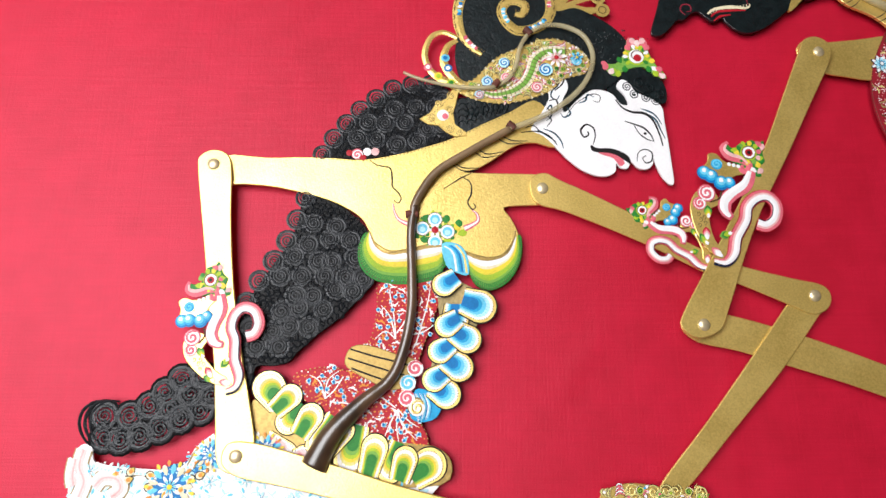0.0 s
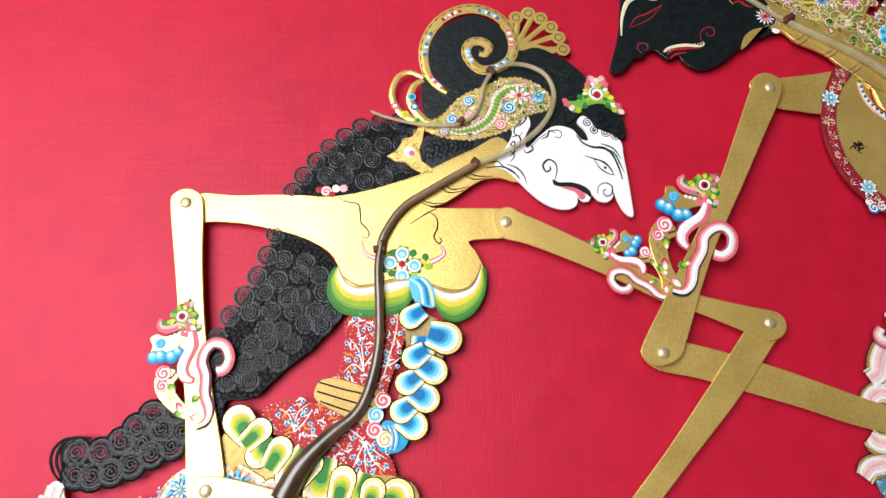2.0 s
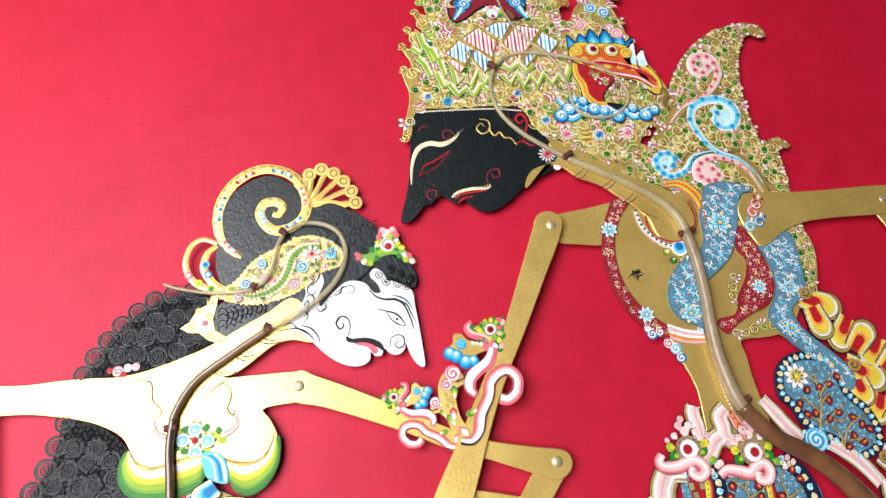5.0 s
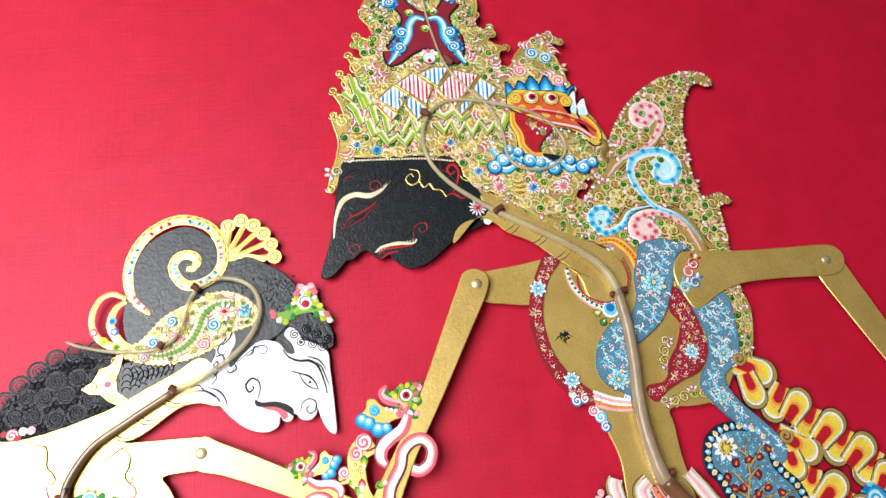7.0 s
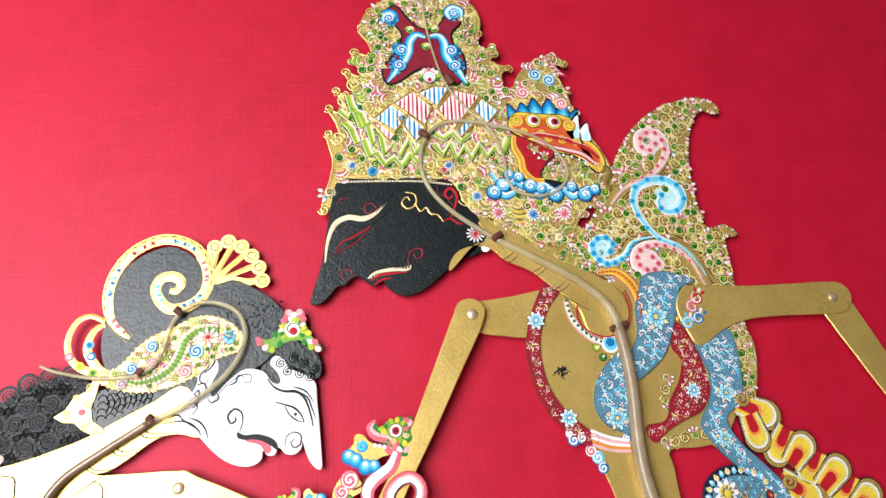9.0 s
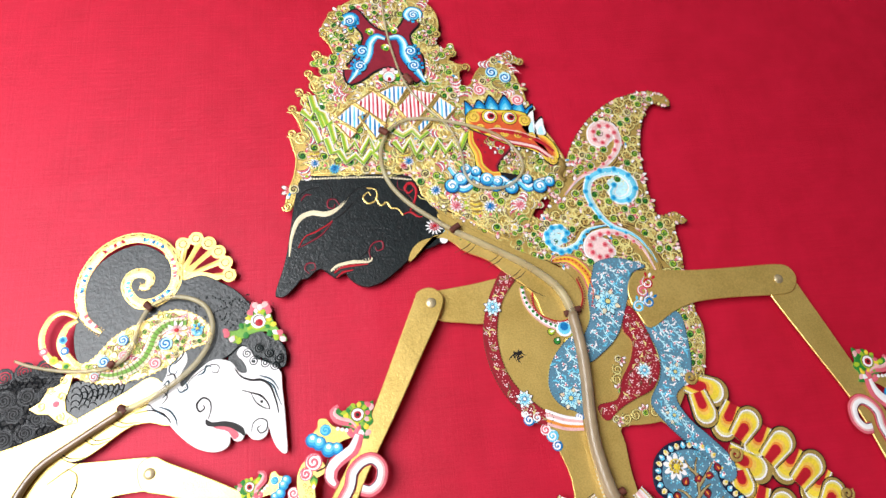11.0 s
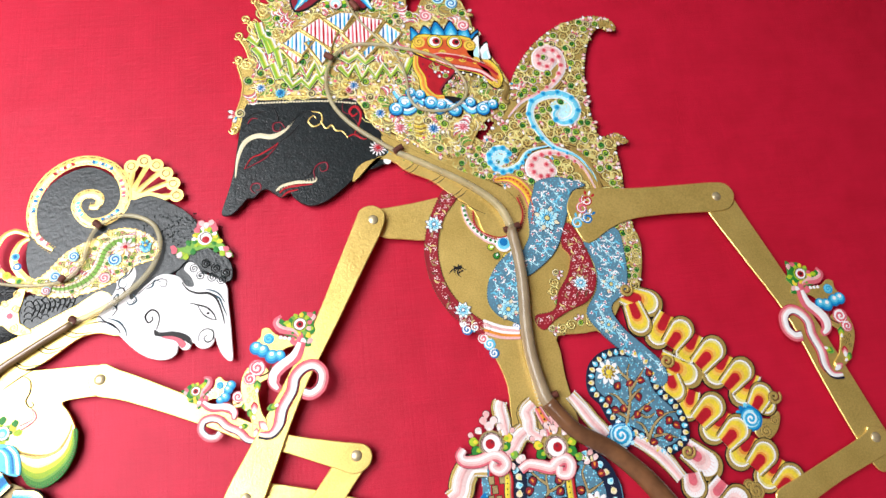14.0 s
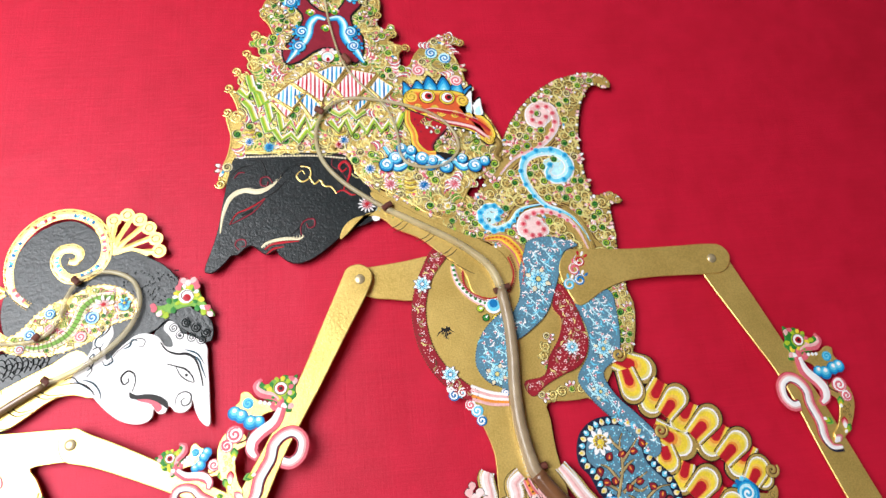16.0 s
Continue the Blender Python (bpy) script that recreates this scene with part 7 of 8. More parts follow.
for q, r, mat in (((43.79, -0.54), 0.4, BLUE), ((44.36, -0.44), 0.36, SKY), ((44.8, -1.28), 0.36, PINK), ((45.21, -1.71), 0.42, SKY), ((45.44, -2.36), 0.36, BLUE), ((43.6, -0.12), 0.3, WHITE), ((47.29, -0.67), 0.3, BLUE)):
    p.disc(q, r, WHITE if mat is PINK else mat, 2.2, 12, 0.2).spiral(q, r * 0.9, PINK if mat is PINK else WHITE, 2.5, 1.5, 1, 1, 0.12)
p.make("side_scroll", puppet, "blue and pink scrolled side flowers")

# lower cloths
p = Piece()
DODOT = curve([(51.58, -4.83), (52.04, -3.72), (53.17, -2.98), (54.64, -2.91), (55.98, -3.45), (56.57, -4.55), (56.77, -5.82), (57.74, -7), (58.17, -8.27), (58.04, -9.44), (57.12, -10.21), (55.63, -10.39), (54.68, -9.32), (53.41, -8.51), (52.63, -7.67), (52.21, -6.58), (51.63, -5.83)], 5)
p.plate(DODOT, NAVY, 0.6, 2.2)
core = offset(DODOT if area(DODOT) > 0 else DODOT[::-1], 0.62)
p.plate(core, STEEL, 2.1, 2.5, 0.02)
ring = offset(DODOT if area(DODOT) > 0 else DODOT[::-1], 0.31)
ring = resample(ring, 44, True)
for k, (q, nn) in enumerate(zip(ring, normals(ring, True))):
    p.petal(q, math.atan2(nn[1], nn[0]), 0.46, 0.36, (CREAM, SKY)[k % 2], 2.4, -0.22).petal(q, math.atan2(nn[1], nn[0]), 0.26, 0.16, (YELLOW, WHITE)[k % 2], 2.7, -0.18)
for line in ([(53.7, -8.28), (54.44, -6.31), (54.53, -4.78), (54.85, -4.04)], [(54.05, -7.02), (53.53, -6.2), (52.99, -5.91)], [(54.45, -5.93), (55.17, -5.24), (55.84, -4.46)], [(55.07, -9.37), (55.7, -8.34), (56.66, -7.71), (57.5, -7.62)], [(54.21, -7.79), (55.16, -7.15), (56.09, -6.66)], [(55.15, -9.01), (54.91, -8.25), (54.49, -7.97)], [(54.21, -6.66), (54.91, -6.06), (55.37, -5.81)], [(54.61, -5.18), (54.08, -4.58), (53.93, -4.09)], [(55.54, -9.06), (56.36, -9.02), (57.17, -9.34)], [(53.92, -7.61), (53.36, -7.24), (52.95, -7.26)], [(54.9, -7.57), (55.42, -7.79), (55.96, -7.55)]):
    p.strip(curve(line, 5, False), (0.3, 0.24, 0.1), INK, 2.6, 0.1).strip(curve(line, 5, False), (0.2, 0.15, 0.05), DULL, 2.8, 0.15)
for q in [(53.69, -5.46), (52.89, -6.36), (53.23, -7.07), (53.81, -6.99), (55.41, -5.27), (56.09, -4.81), (55, -6.38), (55.47, -7.19), (56.28, -7.59), (56.8, -8.18), (57.29, -8.53), (56.01, -8.75), (56.54, -9.26), (55.46, -9.42), (54.66, -7.54), (54.56, -5.41)]:
    p.petal(q, q[0] * 3, 0.72, 0.6, INK, 2.7, -0.35).petal(q, q[0] * 3, 0.58, 0.46, DARKRED, 2.9, -0.3).petal(q, q[0] * 3 + 0.4, 0.3, 0.14, ORANGE, 3.1, -0.1)
p.flower((53.2, -4.5), 0.8, 9, WHITE, YELLOW, 2.8, 0, GOLD_DARK, 0.34)
for k in range(3):
    p.spiral((53.2, -4.5), 0.5 - 0.12 * k, YELLOW, 3.3, 0.5, k * 2, 1, 0.07, 0.9)
for q in scatter(core, 0.5, 17):
    for k in range(3):
        p.petal(q, 5 * q[0] + 2.09 * k, 0.14, 0.1, (PALE, SKY, SKY)[k], 2.55, 0.02)
p.spiral((53.52, -8.74), 0.5, SKY, 3.0, 1.6, 1, 1, 0.22)
p.make("hip_cloth", puppet, "blue hip cloth with vines and a dotted navy border")
SASHES = ((((55.37, 0.97), (58.19, -0.37), 2.08), ((55.94, 0.16), (56.4, -2.27), 1.83), ((58.42, -0.89), (56.76, -3.12), 1.83), ((58.07, -3.16), (59.96, -1.36), 1.83), ((60.21, -2.46), (58.49, -4.65), 1.83), ((59.82, -4.77), (62.06, -3.04), 1.91), ((62.13, -4.11), (60.26, -6.24), 1.91), ((61.53, -6.44), (63.79, -4.75), 1.83), ((63.8, -5.64), (61.87, -7.73), 1.75), ((63.24, -8.02), (64.6, -6.51), 1.75), ((63.76, -7.06), (64.48, -8.61), 1.50)), (((57.17, -3.96), (59.86, -5.81), 2.00), ((57.6, -5.19), (57.75, -7.08), 1.83), ((59.01, -6.35), (57.96, -8.32), 1.66), ((58.91, -8.49), (61.02, -6.94), 1.91), ((61.05, -7.95), (59.11, -9.87), 1.91), ((60.42, -10.08), (62.47, -8.64), 1.91), ((62.54, -9.78), (60.61, -11.73), 1.91), ((62.09, -11.89), (63.96, -10.42), 1.91), ((64.06, -11.41), (62.22, -13.36), 1.91), ((63.5, -13.5), (65.45, -12.26), 1.91), ((65.51, -13.3), (63.81, -15.11), 1.91)))
for lobes in SASHES:
    folds("folded_sash", "yellow and red sash laid in folds, dull gold edge", lobes, FIRE, 1.4, puppet)
folds("folded_sash", "white and rose sash laid in folds, dull gold edge", (((57.63, -10.04), (59.74, -12.07), 2.08), ((57.64, -11.69), (57.69, -13.48), 1.83), ((59.79, -12.51), (57.85, -14.14), 1.83), ((59.42, -14.25), (61.33, -13.19), 1.91)), SHELL, 1.2, puppet)
for q in ((64.81, -7.44), (57.59, -4.16), (55.68, 1.2), (57.69, -10.31)):
    p = Piece()
    p.spiral(q, 0.5, BROWN, 2.9, 1.5, 0.6, -1, 0.3, 0.1, 0.05).spiral(q, 0.5, GOLD, 3.1, 1.5, 0.6, -1, 0.24, 0.1, 0.15)
    p.make("scroll", puppet, "dull gold curl at the end of a sash")
p = Piece()
c = ((62.75, -8.7))
p.disc(c, 0.86, BLUE, 1.6, 16, 0.1).disc(c, 0.72, AZURE, 1.8, 16, 0.1).disc(c, 0.6, PALE, 2.0, 16, 0.1).spiral(c, 0.58, AZURE, 2.2, 1.7, 1, -1, 0.16).spiral(c, 0.42, WHITE, 2.3, 1.3, 1.4, -1, 0.1)
for k in range(9):
    p.petal(c, 0.9 + 0.42 * k, 0.5, 0.36, (BLUE, AZURE, SKY)[k % 3], 1.5, 0.62)
p.make("sash_flower", puppet, "blue scrolled flower joining the sashes")
p = Piece()
p.plate(curve([(63.37, -8.77), (64.28, -8.86), (64.88, -8.42), (64.94, -8.93), (64.45, -9.76), (63.73, -10.21), (63.03, -9.99), (62.87, -9.36)], 4), GOLD, 0.6, 1.5)
p.make("sash_curl", puppet, "dull gold leaf joining the sashes")
for q, r in zip(((63.68, -9.64), (64.5, -9), (61.9, -13.32), (61.48, -12.92)), (0.5, 0.36, 0.6, 0.4)):
    p = Piece()
    p.disc(q, r, GOLD, 1.4, 12, 0.05).spiral(q, r * 0.9, BROWN, 1.6, 1.7, q[0], 1, r * 0.46, 0.1, 0.04).spiral(q, r * 0.9, GOLD, 1.75, 1.7, q[0], 1, r * 0.36, 0.1, 0.1)
    p.make("sash_curl", puppet, "dull gold curl joining the sashes")
LAPPETS = (
    ([(45.43, -7.82), (45.37, -6.9), (45.26, -6.03), (45.4, -5.6)], 1.0), ([(44.56, -9.35), (45.6, -8.75), (46.16, -8.08), (46.73, -7.67)], 1.25),
    ([(47.79, -8.37), (47.1, -7.82), (47.1, -7.08), (47.04, -6.44), (47.59, -5.97)], 1.1), ([(50.31, -5.71), (50.88, -6.53), (51.5, -7.54), (52.04, -8.23), (52.29, -8.62)], 0.95),
    ([(54.2, -9.05), (55.25, -9.79), (56.07, -10.65), (56.87, -11.89)], 1.0), ([(43.96, -9.67), (42.91, -9.54), (42.28, -10.23), (41.98, -11.09), (41.35, -11.49)], 1.5),
    ([(42.58, -12.43), (41.72, -12.22), (41.15, -12.58), (41.04, -13)], 1.2), ([(42.37, -15.21), (41.14, -15.12), (40.59, -14.72)], 1.2), ([(41.73, -16.26), (40.44, -16.4), (39.87, -16.96)], 1.2))
for k, (line, wide) in enumerate(LAPPETS):
    p = Piece()
    c = curve(line, 6, False)
    for j, (mat, w, d) in enumerate(((INK, 1.2, 0), (GOLD, 1.12, 0), (WHITE, 0.7, -0.03), (BLUSH, 0.46, -0.06), (ROSE, 0.18, -0.1))):
        p.strip(offset(c, d * wide, False), [w * wide * e for e in (0.7, 1, 1, 0.8)], mat, 2.0 + 0.22 * j, 0.12)
    for side in (0.38, -0.42):
        p.dots(offset(c, side * wide, False), 0.13, 0.055, WHITE, 2.5)
        p.dots(offset(c, side * 1.2 * wide, False), 0.15, 0.03, INK, 2.35)
    p.make("lappet", puppet, "white and rose scalloped lappet edged in gold", False, -1.2 if k > 4 else 0)
p = Piece()
SKIRT = curve([(43.53, -9.62), (44.17, -9.34), (45.66, -9.46), (47.38, -10.09), (49.23, -10.32), (50.91, -9.89), (52.21, -10.69), (52.75, -12.51), (51.74, -15.45), (49.87, -16.53), (46.87, -19), (43.16, -19.42), (41.03, -18.21), (40.48, -16.25), (41.24, -14.74), (42.36, -13.24), (43.43, -11.34)], 4)
p.plate(SKIRT, STEEL, 0, 1.6)
ring = resample(curve([(45.35, -9.84), (45.92, -10.26), (45.88, -11.31), (45.61, -12.47), (45.69, -13.5), (46.64, -13.79)], 5, False), 11) + resample(curve([(50.62, -9.6), (51.68, -10.62), (52.12, -12.09), (51.8, -13.6), (50.52, -14.12), (49.27, -13.79)], 5, False), 13)
p.strip(curve([(45.35, -9.84), (45.92, -10.26), (45.88, -11.31), (45.61, -12.47), (45.69, -13.5), (46.64, -13.79)], 5, False), 1.05, NAVY, 1.8, 0.05).strip(curve([(50.62, -9.6), (51.68, -10.62), (52.12, -12.09), (51.8, -13.6), (50.52, -14.12), (49.27, -13.79)], 5, False), 1.05, NAVY, 1.85, 0.05)
for k, q in enumerate(ring):
    a = 1.1 * k
    p.petal(q, a, 0.5, 0.44, (CREAM, PALE)[k % 2], 2.0, -0.25).petal(q, a, 0.26, 0.2, (STRAW, SKY)[k % 2], 2.2, -0.2)
for line in ([(47.04, -12.48), (47.73, -11.71), (47.78, -10.67), (48.49, -10.23)], [(47.73, -11.71), (48.72, -11.31), (49.49, -10.71)], [(47.73, -11.19), (47.04, -10.58), (46.64, -10)], [(50.21, -13.23), (50.4, -12.05), (50.23, -10.8), (50.64, -10.14)], [(50.4, -12.05), (51.55, -11.49)], [(49.04, -10.3), (48.36, -10.64), (47.28, -10.43)]):
    c = curve(line, 5, False)
    p.strip(c, (0.26, 0.2, 0.08), INK, 1.75, 0.05).strip(c, (0.18, 0.14, 0.05), DULL, 1.9, 0.1)
for k, q in enumerate(((46.55, -10.06), (46.83, -10.9), (46.52, -11.45), (48.55, -11.01), (48.52, -11.74), (48.76, -12.43), (46.54, -12.25), (49.91, -11.81), (51.14, -10.38), (51.53, -10.96), (49.98, -12.75), (50.77, -12.44), (47.68, -12.22), (49.78, -10.39))):
    p.petal(q, 1.7 * k, 0.72, 0.66, INK, 1.95, -0.35).petal(q, 1.7 * k, 0.58, 0.5, DARKRED, 2.1, -0.3).petal(q, 1.7 * k + 0.4, 0.3, 0.16, ORANGE, 2.25, -0.1)
for q in scatter(SKIRT, 0.5, 63):
    for k in range(3):
        p.petal(q, q[0] * 5 + 2.09 * k, 0.14, 0.1, (PALE, SKY, SKY)[k], 1.68, 0.02)
p.flower(((50.83, -12.86)), 0.8, 9, WHITE, YELLOW, 2.2, 0, STRAW, 0.36)
p.plate(curve([(43.59, -11.19), (43.86, -12.08), (43.96, -13.44), (44.47, -14.24), (42.59, -13.77), (42.7, -12.27)], 3), BLUE, 1.5, 1.9)
p.dots(curve([(43.66, -11.2), (43.79, -12.07), (43.93, -13.44)], 4, False), 0.2, 0.06, SKY, 2.0)
p.plate(curve([(44.1, -9.86), (44.88, -9.78), (45.37, -10.2), (45.11, -11.38), (45.16, -12.76), (45.17, -14), (44.49, -14.31), (43.86, -13.43), (43.77, -12.41), (43.99, -11.07)], 4), RED, 1.5, 2.1)
for q in ((44.11, -10.53), (44.82, -10.55), (44.28, -11.11), (43.97, -11.69), (44.48, -11.75), (43.73, -12.4), (44.71, -12.36), (44.68, -13.54)):
    p.plate([(q[0] - 0.22, q[1] - 0.28), (q[0] + 0.22, q[1] - 0.28), (q[0] + 0.22, q[1] + 0.28), (q[0] - 0.22, q[1] + 0.28)], INK, 2.0, 2.2, 0.02)
    p.plate([(q[0] - 0.17, q[1] - 0.24), (q[0] + 0.17, q[1] - 0.24), (q[0] + 0.17, q[1] + 0.24), (q[0] - 0.17, q[1] + 0.24)], DULL, 2.1, 2.4, 0.02)
for line, wide in (([(45.1, -9.81), (45.27, -10.53), (45.13, -11.56), (45.21, -12.59), (45.37, -13.83)], 0.55), ([(49.36, -10.51), (49.28, -11.73), (49.29, -12.77), (49.25, -13.62)], 0.6)):
    c = curve(line, 5, False)
    p.strip(c, wide * 1.2, INK, 2.2, 0.05).strip(c, wide, DULL, 2.35, 0.1).strip(offset(c, -0.1, False), wide * 0.55, YELLOW, 2.5, 0.1).strip(offset(c, 0.2, False), wide * 0.3, RED, 2.5, 0.1)
    p.dots(offset(c, -0.12, False), 0.3, 0.05, INK, 2.8)
p.make("skirt", puppet, "blue vine-patterned skirt with a red and gold inset", False, -1.1)
for c, flip in (((44.4, -8.26), 1), ((48.67, -8.97), -1)):
    p = Piece()
    p.disc(c, 0.86, DULL, 3.0, 18, 0.05)
    p.disc(c, 0.74, INK, 3.1, 18, 0.03).disc(c, 0.7, BLUSH, 3.2, 18, 0.05).disc(c, 0.58, WHITE, 3.35, 16, 0.1)
    p.spiral(c, 0.66, BROWN, 3.35, 0.95, 0, 1, 0.06, 1.0).disc((c[0] - 0.1 * flip, c[1]), 0.32, RED, 3.6, 12, 0.15).disc((c[0] + 0.05, c[1] + 0.1), 0.12, DARKRED, 3.8, 8, 0.05)
    jewel = p.make("belt_jewel", puppet, "green, white and pink belt jewel with a red eye")
    for k, (x, z, mat, r) in enumerate(((-1.0, -0.35, GREEN, 0.6), (1.0, -0.35, GREEN, 0.6), (-1.15, 0.25, LIME, 0.5), (1.15, 0.25, YELLOW, 0.5), (-1.45, -0.75, LEAF, 0.45), (1.4, -0.85, LEAF, 0.45), (-1.9, -0.95, WHITE, 0.3), (1.9, -1.1, BLUSH, 0.4), (-0.75, 0.9, BLUSH, 0.4), (0.7, 1.0, BLUSH, 0.4), (0.0, 1.1, BLUSH, 0.55), (-0.35, 1.5, ROSE, 0.45), (0.35, 1.45, BLUSH, 0.45), (-0.1, 1.9, ROSE, 0.4), (-1.3, 0.7, ROSE, 0.3), (1.5, 0.7, ROSE, 0.3))):
        p = Piece()
        q = (c[0] + flip * x, c[1] + z)
        a = math.atan2(z, flip * x)
        p.petal(q, a, r * 1.5, r * 1.35, INK, 2.5 + 0.01 * k, -r * 0.75).petal(q, a, r * 1.35, r * 1.2, mat, 2.6 + 0.02 * k, -r * 0.7).petal(q, a, r * 0.7, r * 0.5, WHITE if mat in (BLUSH, ROSE) else YELLOW if mat is LIME else LIME, 2.8, -r * 0.6)
        p.make("leaf", jewel, "painted leather leaf")
for line in ([(42.52, -8.38), (42.24, -8.78), (42.5, -9.16), (43.32, -9.25), (43.94, -9.11), (44.49, -8.99), (44.96, -9.22), (45.16, -9.67), (44.73, -9.98), (44.31, -9.72), (44.47, -9.42)], [(46.08, -10.13), (46.66, -9.83), (47.41, -9.99), (48.14, -10.21), (48.58, -9.9), (49.15, -9.75), (49.47, -10.14), (49.22, -10.69), (48.69, -10.63), (48.76, -10.21)]):
    p = Piece()
    c = curve(line, 6, False)
    for j, (mat, w, d) in enumerate(((INK, 0.86, 0), (PINK, 0.8, 0), (ROSE, 0.6, 0.05), (BLUSH, 0.4, 0.08), (WHITE, 0.16, 0.1))):
        p.strip(offset(c, d, False), (w * 0.7, w, w, w, w * 0.7), mat, 3.0 + 0.2 * j, 0.12)
    p.make("belt_scroll", puppet, "pink and white scrolled belt edge")
p = Piece()
c = curve([(47.85, -6.3), (48.13, -7), (48.43, -7.59), (48.54, -8.34)], 5, False)
for mat, w, h in ((INK, 0.8, 2.4), (ROSE, 0.72, 2.5), (PINK, 0.5, 2.65), (ORANGE, 0.24, 2.8)):
    p.strip(c, (w * 0.7, w, w), mat, h, 0.1)
p.dots(c, 0.35, 0.07, INK, 3.0)
c = ((53.27, -8.73))
p.disc(c, 0.85, BLUE, 2.8, 16, 0.05).disc(c, 0.76, PALE, 2.95, 16, 0.1).spiral(c, 0.7, AZURE, 3.2, 1.9, 1, 1, 0.17).spiral(c, 0.5, WHITE, 3.3, 1.4, 1.3, 1, 0.1)
for k in range(8):
    p.petal(c, 0.8 * k, 0.4, 0.34, (AZURE, SKY, WHITE, PALE)[k % 4], 2.75, 0.62)
for q in ((50.28, -9.8), (50.91, -9.58), (51.24, -9.9), (50.61, -10.12), (45.63, -9.83), (46.06, -9.52)):
    p.petal(q, q[0], 0.6, 0.45, INK, 2.4, -0.3).petal(q, q[0], 0.5, 0.36, (BLUSH, ROSE)[int(q[0] * 10) % 2], 2.6, -0.25)
p.make("belt_scroll", puppet, "blue scroll and rose ribbon on the belt")

# arms
bar([(52.39, 7.6), (52.92, 8.83), (53.88, 9.21), (57.77, 8.97), (61.41, 8.95), (64.02, 8.97), (65.27, 8.77), (65.8, 7.92), (65.34, 6.93), (64.33, 6.6), (61.77, 6.64), (59.51, 6.66), (57.23, 6.5), (55.43, 5.9), (53.58, 4.92), (52.83, 5.96)], puppet, 2.8, label="gilded leather shoulder bar with a small painted scroll")
p = Piece()
for q, mat in (((53.54, 7.65), PINK), ((52.98, 6.53), SKY), ((54.01, 8.25), RED), ((53.82, 6.82), BLUE)):
    p.spiral(q, 0.46, BROWN, 4.0, 1.5, q[1], 1, 0.24, 0.3, 0.05).spiral(q, 0.45, mat, 4.15, 1.5, q[1], 1, 0.19, 0.3, 0.1)
    p.spiral(q, 0.46, WHITE, 4.3, 0.9, q[1], 1, 0.08, 0.4, 0.05)
    for k in range(3):
        p.petal(q, 0.6 + 0.5 * k, 0.42, 0.2, (mat, WHITE, mat)[k], 4.1, 0.4)
p.make("shoulder_scroll", puppet, "small pink and blue painted scroll")
bar([(63.21, 7.28), (63.76, 8.36), (64.77, 8.65), (65.54, 8.02), (66.34, 6.12), (67.74, 2.58), (70.03, -3.36), (71.79, -8.55), (72.85, -12.03), (72.2, -13.07), (71.08, -13.08), (70.12, -10.86), (68.85, -6.74), (67.48, -1.83), (65.37, 2.63)], puppet, 1.0)
bar([(70.38, -10.78), (71.11, -10.19), (72.09, -10.39), (72.81, -11.31), (72.21, -11.99), (68.2, -13.37), (63.95, -14.99), (63.13, -13.65), (65.5, -12.65)], puppet, 2.4)
bar([(36.94, 8.11), (37.51, 9.05), (38.54, 8.9), (41.07, 9.16), (43.57, 9.42), (42.51, 7.74), (41.9, 6.31), (39.93, 6.45), (38.38, 6.8)], puppet, 0.6)
bar([(36.69, 7.87), (37.17, 8.76), (38.09, 8.96), (38.84, 8.3), (38.52, 7.03), (36.97, 4.27), (35.02, 0.78), (32.89, -2.89), (31.55, -5.7), (30.28, -8.74), (29.59, -10.04), (28.29, -10.47), (27.41, -9.86), (27.59, -9.01), (29.24, -6.31), (31.37, -2.77), (33.45, 0.89), (35.27, 4.8)], puppet, 6.3)
bar([(27.6, -9.84), (27.84, -9.11), (28.8, -8.78), (30.32, -9.03), (33.24, -9.82), (36.25, -10.81), (39.87, -12.18), (44.11, -13.8), (44.61, -14.56), (44.13, -15.04), (40.13, -14.12), (36.86, -13), (34.22, -12.19), (30.89, -11.18), (28.53, -10.66)], puppet, 0.8, 1.95)
p = Piece()
c = curve([(44.52, -14.82), (45.04, -14.2), (46, -13.95), (47.05, -14.04)], 6, False)
for mat, w, h in ((PINK, 1.1, 2.6), (WHITE, 0.75, 2.9), (SKY, 0.25, 3.2)):
    p.strip(c, (w * 0.6, w, w), mat, h, 0.2)
c = (45.55, -16.19)
p.disc(c, 1.0, GREEN, 2.4, 14, 0.2).disc(c, 0.6, WHITE, 2.7, 14, 0.2).disc(c, 0.3, RED, 3.0, 10, 0.2)
for line in ([(42.02, -16.28), (42.53, -15.68), (43.28, -15.49), (43.9, -15.8)], [(43.89, -15.31), (44.47, -15.27), (44.67, -15.54)]):
    p.strip(curve(line, 5, False), (0.4, 0.9, 0.4), SKY, 2.4, 0.2).strip(curve(line, 5, False), (0.1, 0.5, 0.1), WHITE, 2.7, 0.2)
for q in [(41.76, -16.63), (42.79, -16.66), (43.56, -17.04), (44.62, -17), (42.11, -17.29)]:
    p.petal(q, q[0], 1.0, 0.6, (YELLOW, ORANGE)[int(q[0]) % 2], 2.6, -0.4).petal(q, q[0] + 2, 0.8, 0.4, NAVY, 2.8, -0.3)
p.make("cuff", puppet, "pink and white cuff with green and yellow leaves")
armlet((29.62, -5.91), (32.46, 0.86), False, 7.9, puppet)
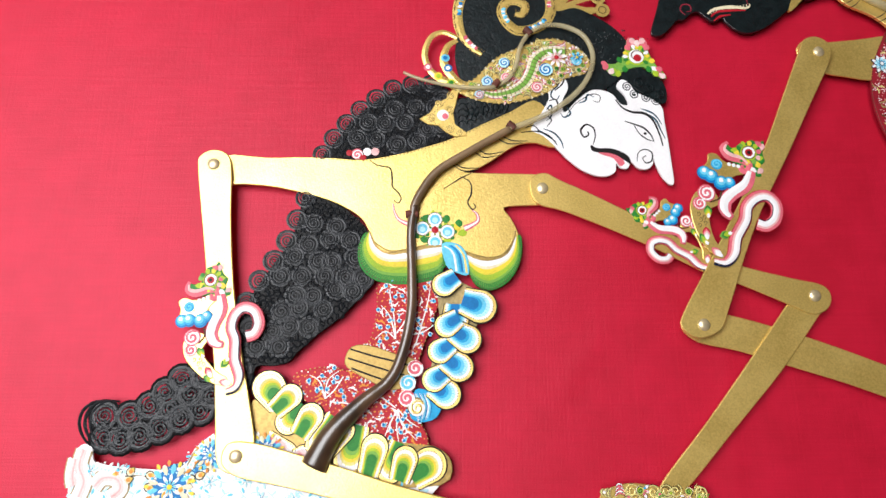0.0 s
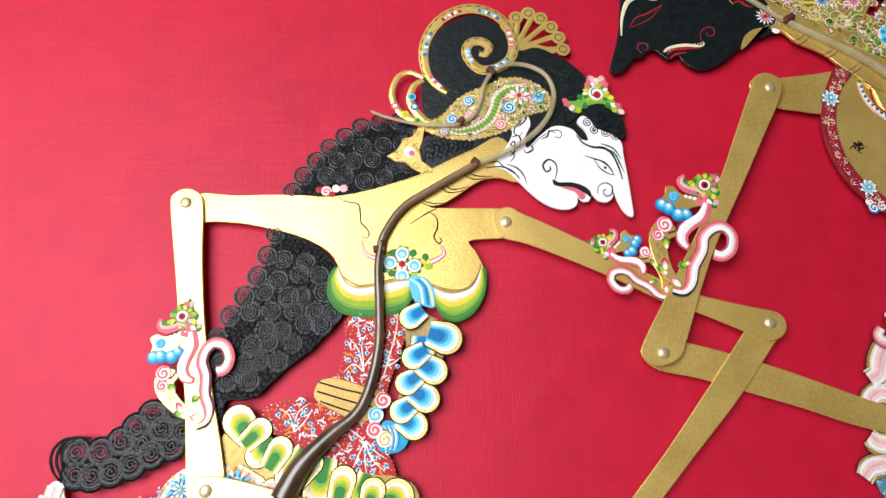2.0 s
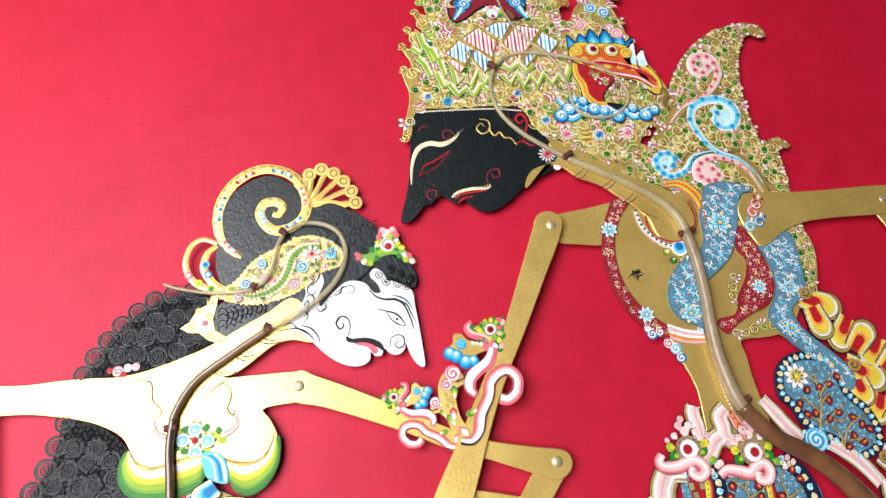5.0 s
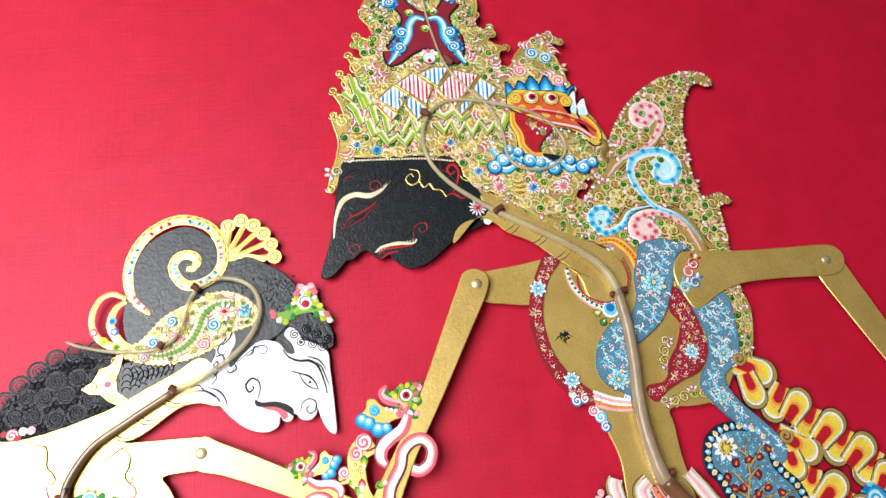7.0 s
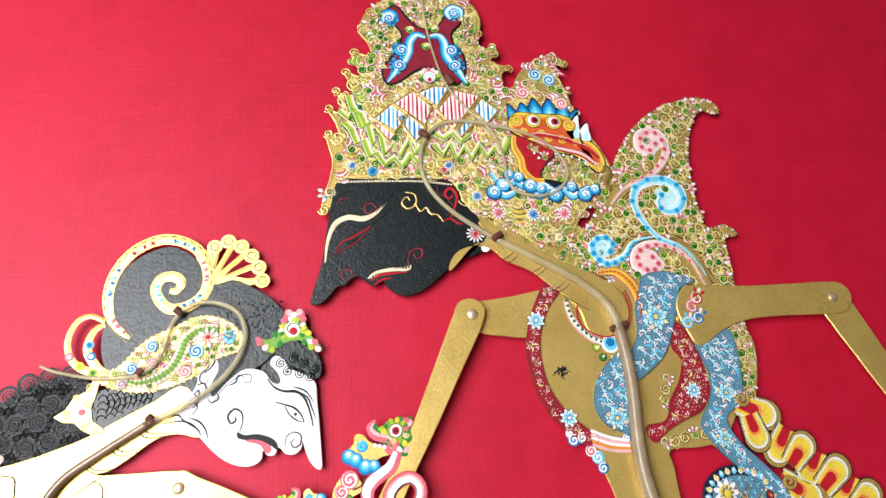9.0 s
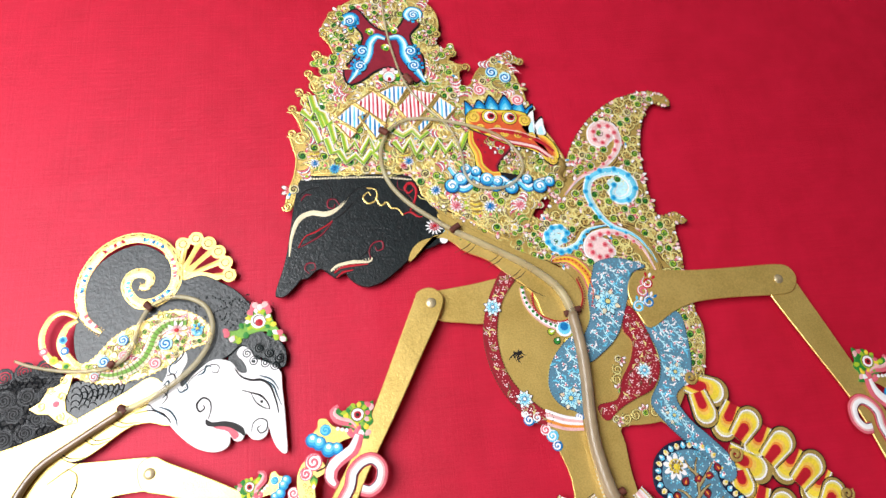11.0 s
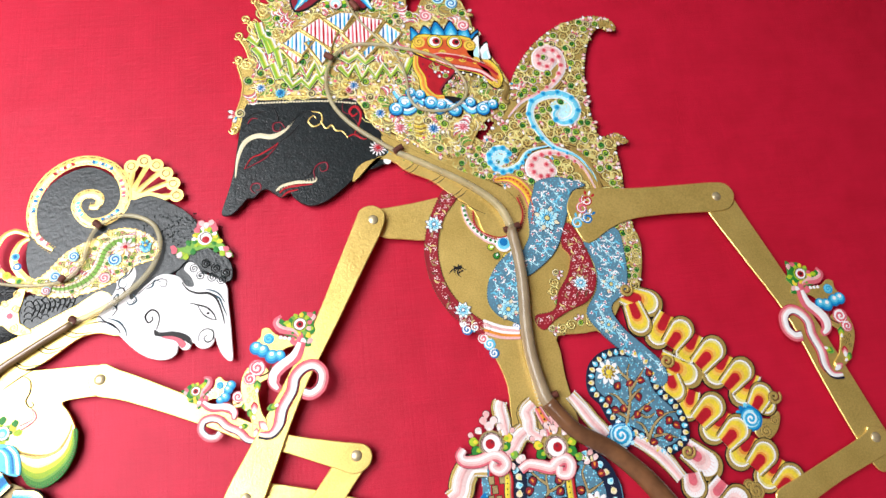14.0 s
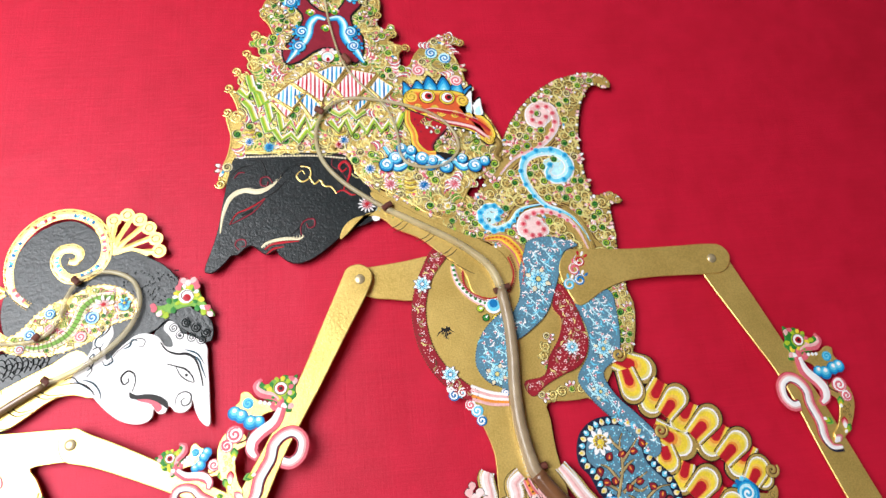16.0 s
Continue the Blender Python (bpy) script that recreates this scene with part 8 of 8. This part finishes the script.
armlet(((70.39, -6.43)), ((69.39, 1.14)), True, 3.2, puppet)
for c, h in (((37.98, 7.87), 7.5), ((28.68, -9.72), 7.5), ((64.29, 7.77), 4.0), ((71.43, -10.95), 3.6)):
    rivet(c, puppet, h)
# control rod
rod = tube("control_rod", [(47.87, 6.42), (48.1, 3.92), (48.04, 1.43), (47.88, -0.57), (47.9, -2.92), (48.36, -5.55), (48.81, -6.34)], (0.40, 0.42, 0.44, 0.47, 0.5), HORN, (6, 6, 6.5), puppet, "amber horn control rod")
tube("rod_grip", [(48.54, -6.02), (50.05, -8.03), (52.11, -9.44), (53.74, -10.99), (54.95, -12.55), (56.36, -14.79)], (0.52, 0.6, 0.68, 0.75), HORN_BROWN, (6.5, 7, 7), rod, "dark brown horn grip")
tube("rod_middle", [(40.2, 13.2), (42.21, 12.04), (45.26, 10.14), (47.13, 8.42), (47.78, 6.96), (47.88, 6.14)], (0.25, 0.28, 0.33, 0.38), HORN_PALE, (4.2, 5, 6), rod, "amber horn rod length")
tube("rod_tip", [(40.52, 13.03), (39.14, 13.98), (37.23, 15.51), (35.89, 17.2), (35.37, 18.99), (35.59, 20.69), (36.47, 22.02), (37.92, 22.66), (40.52, 22.38), (43.92, 21.27), (45.66, 19.73), (46.08, 17.88), (44.65, 16.53), (42.5, 16.63), (41.61, 17.69), (41.5, 19.6), (40.8, 21.77), (39.01, 23.93), (37.71, 26.02), (36.98, 28.88), (36.58, 31.73), (36.49, 33.99)], (0.2, 0.17, 0.15, 0.13, 0.12, 0.1, 0.1), HORN_PALE, (4.5, 4.5, 5, 4.5, 4), rod, "pale translucent horn rod tip")
for a, b in (((39.99, 13.14), (40.62, 13.55)), ((47.37, 6.34), (48.53, 6.67)), ((48.28, -5.89), (49.28, -5.55)), ((35.43, 21.79), (36, 21.38)), ((37.78, 26.58), (38.25, 25.84))):
    tube("binding", [a, ((a[0] + b[0]) / 2, (a[1] + b[1]) / 2 + 0.03), b], (0.24, 0.25, 0.24), THREAD, 6.0, rod, "dark thread binding")
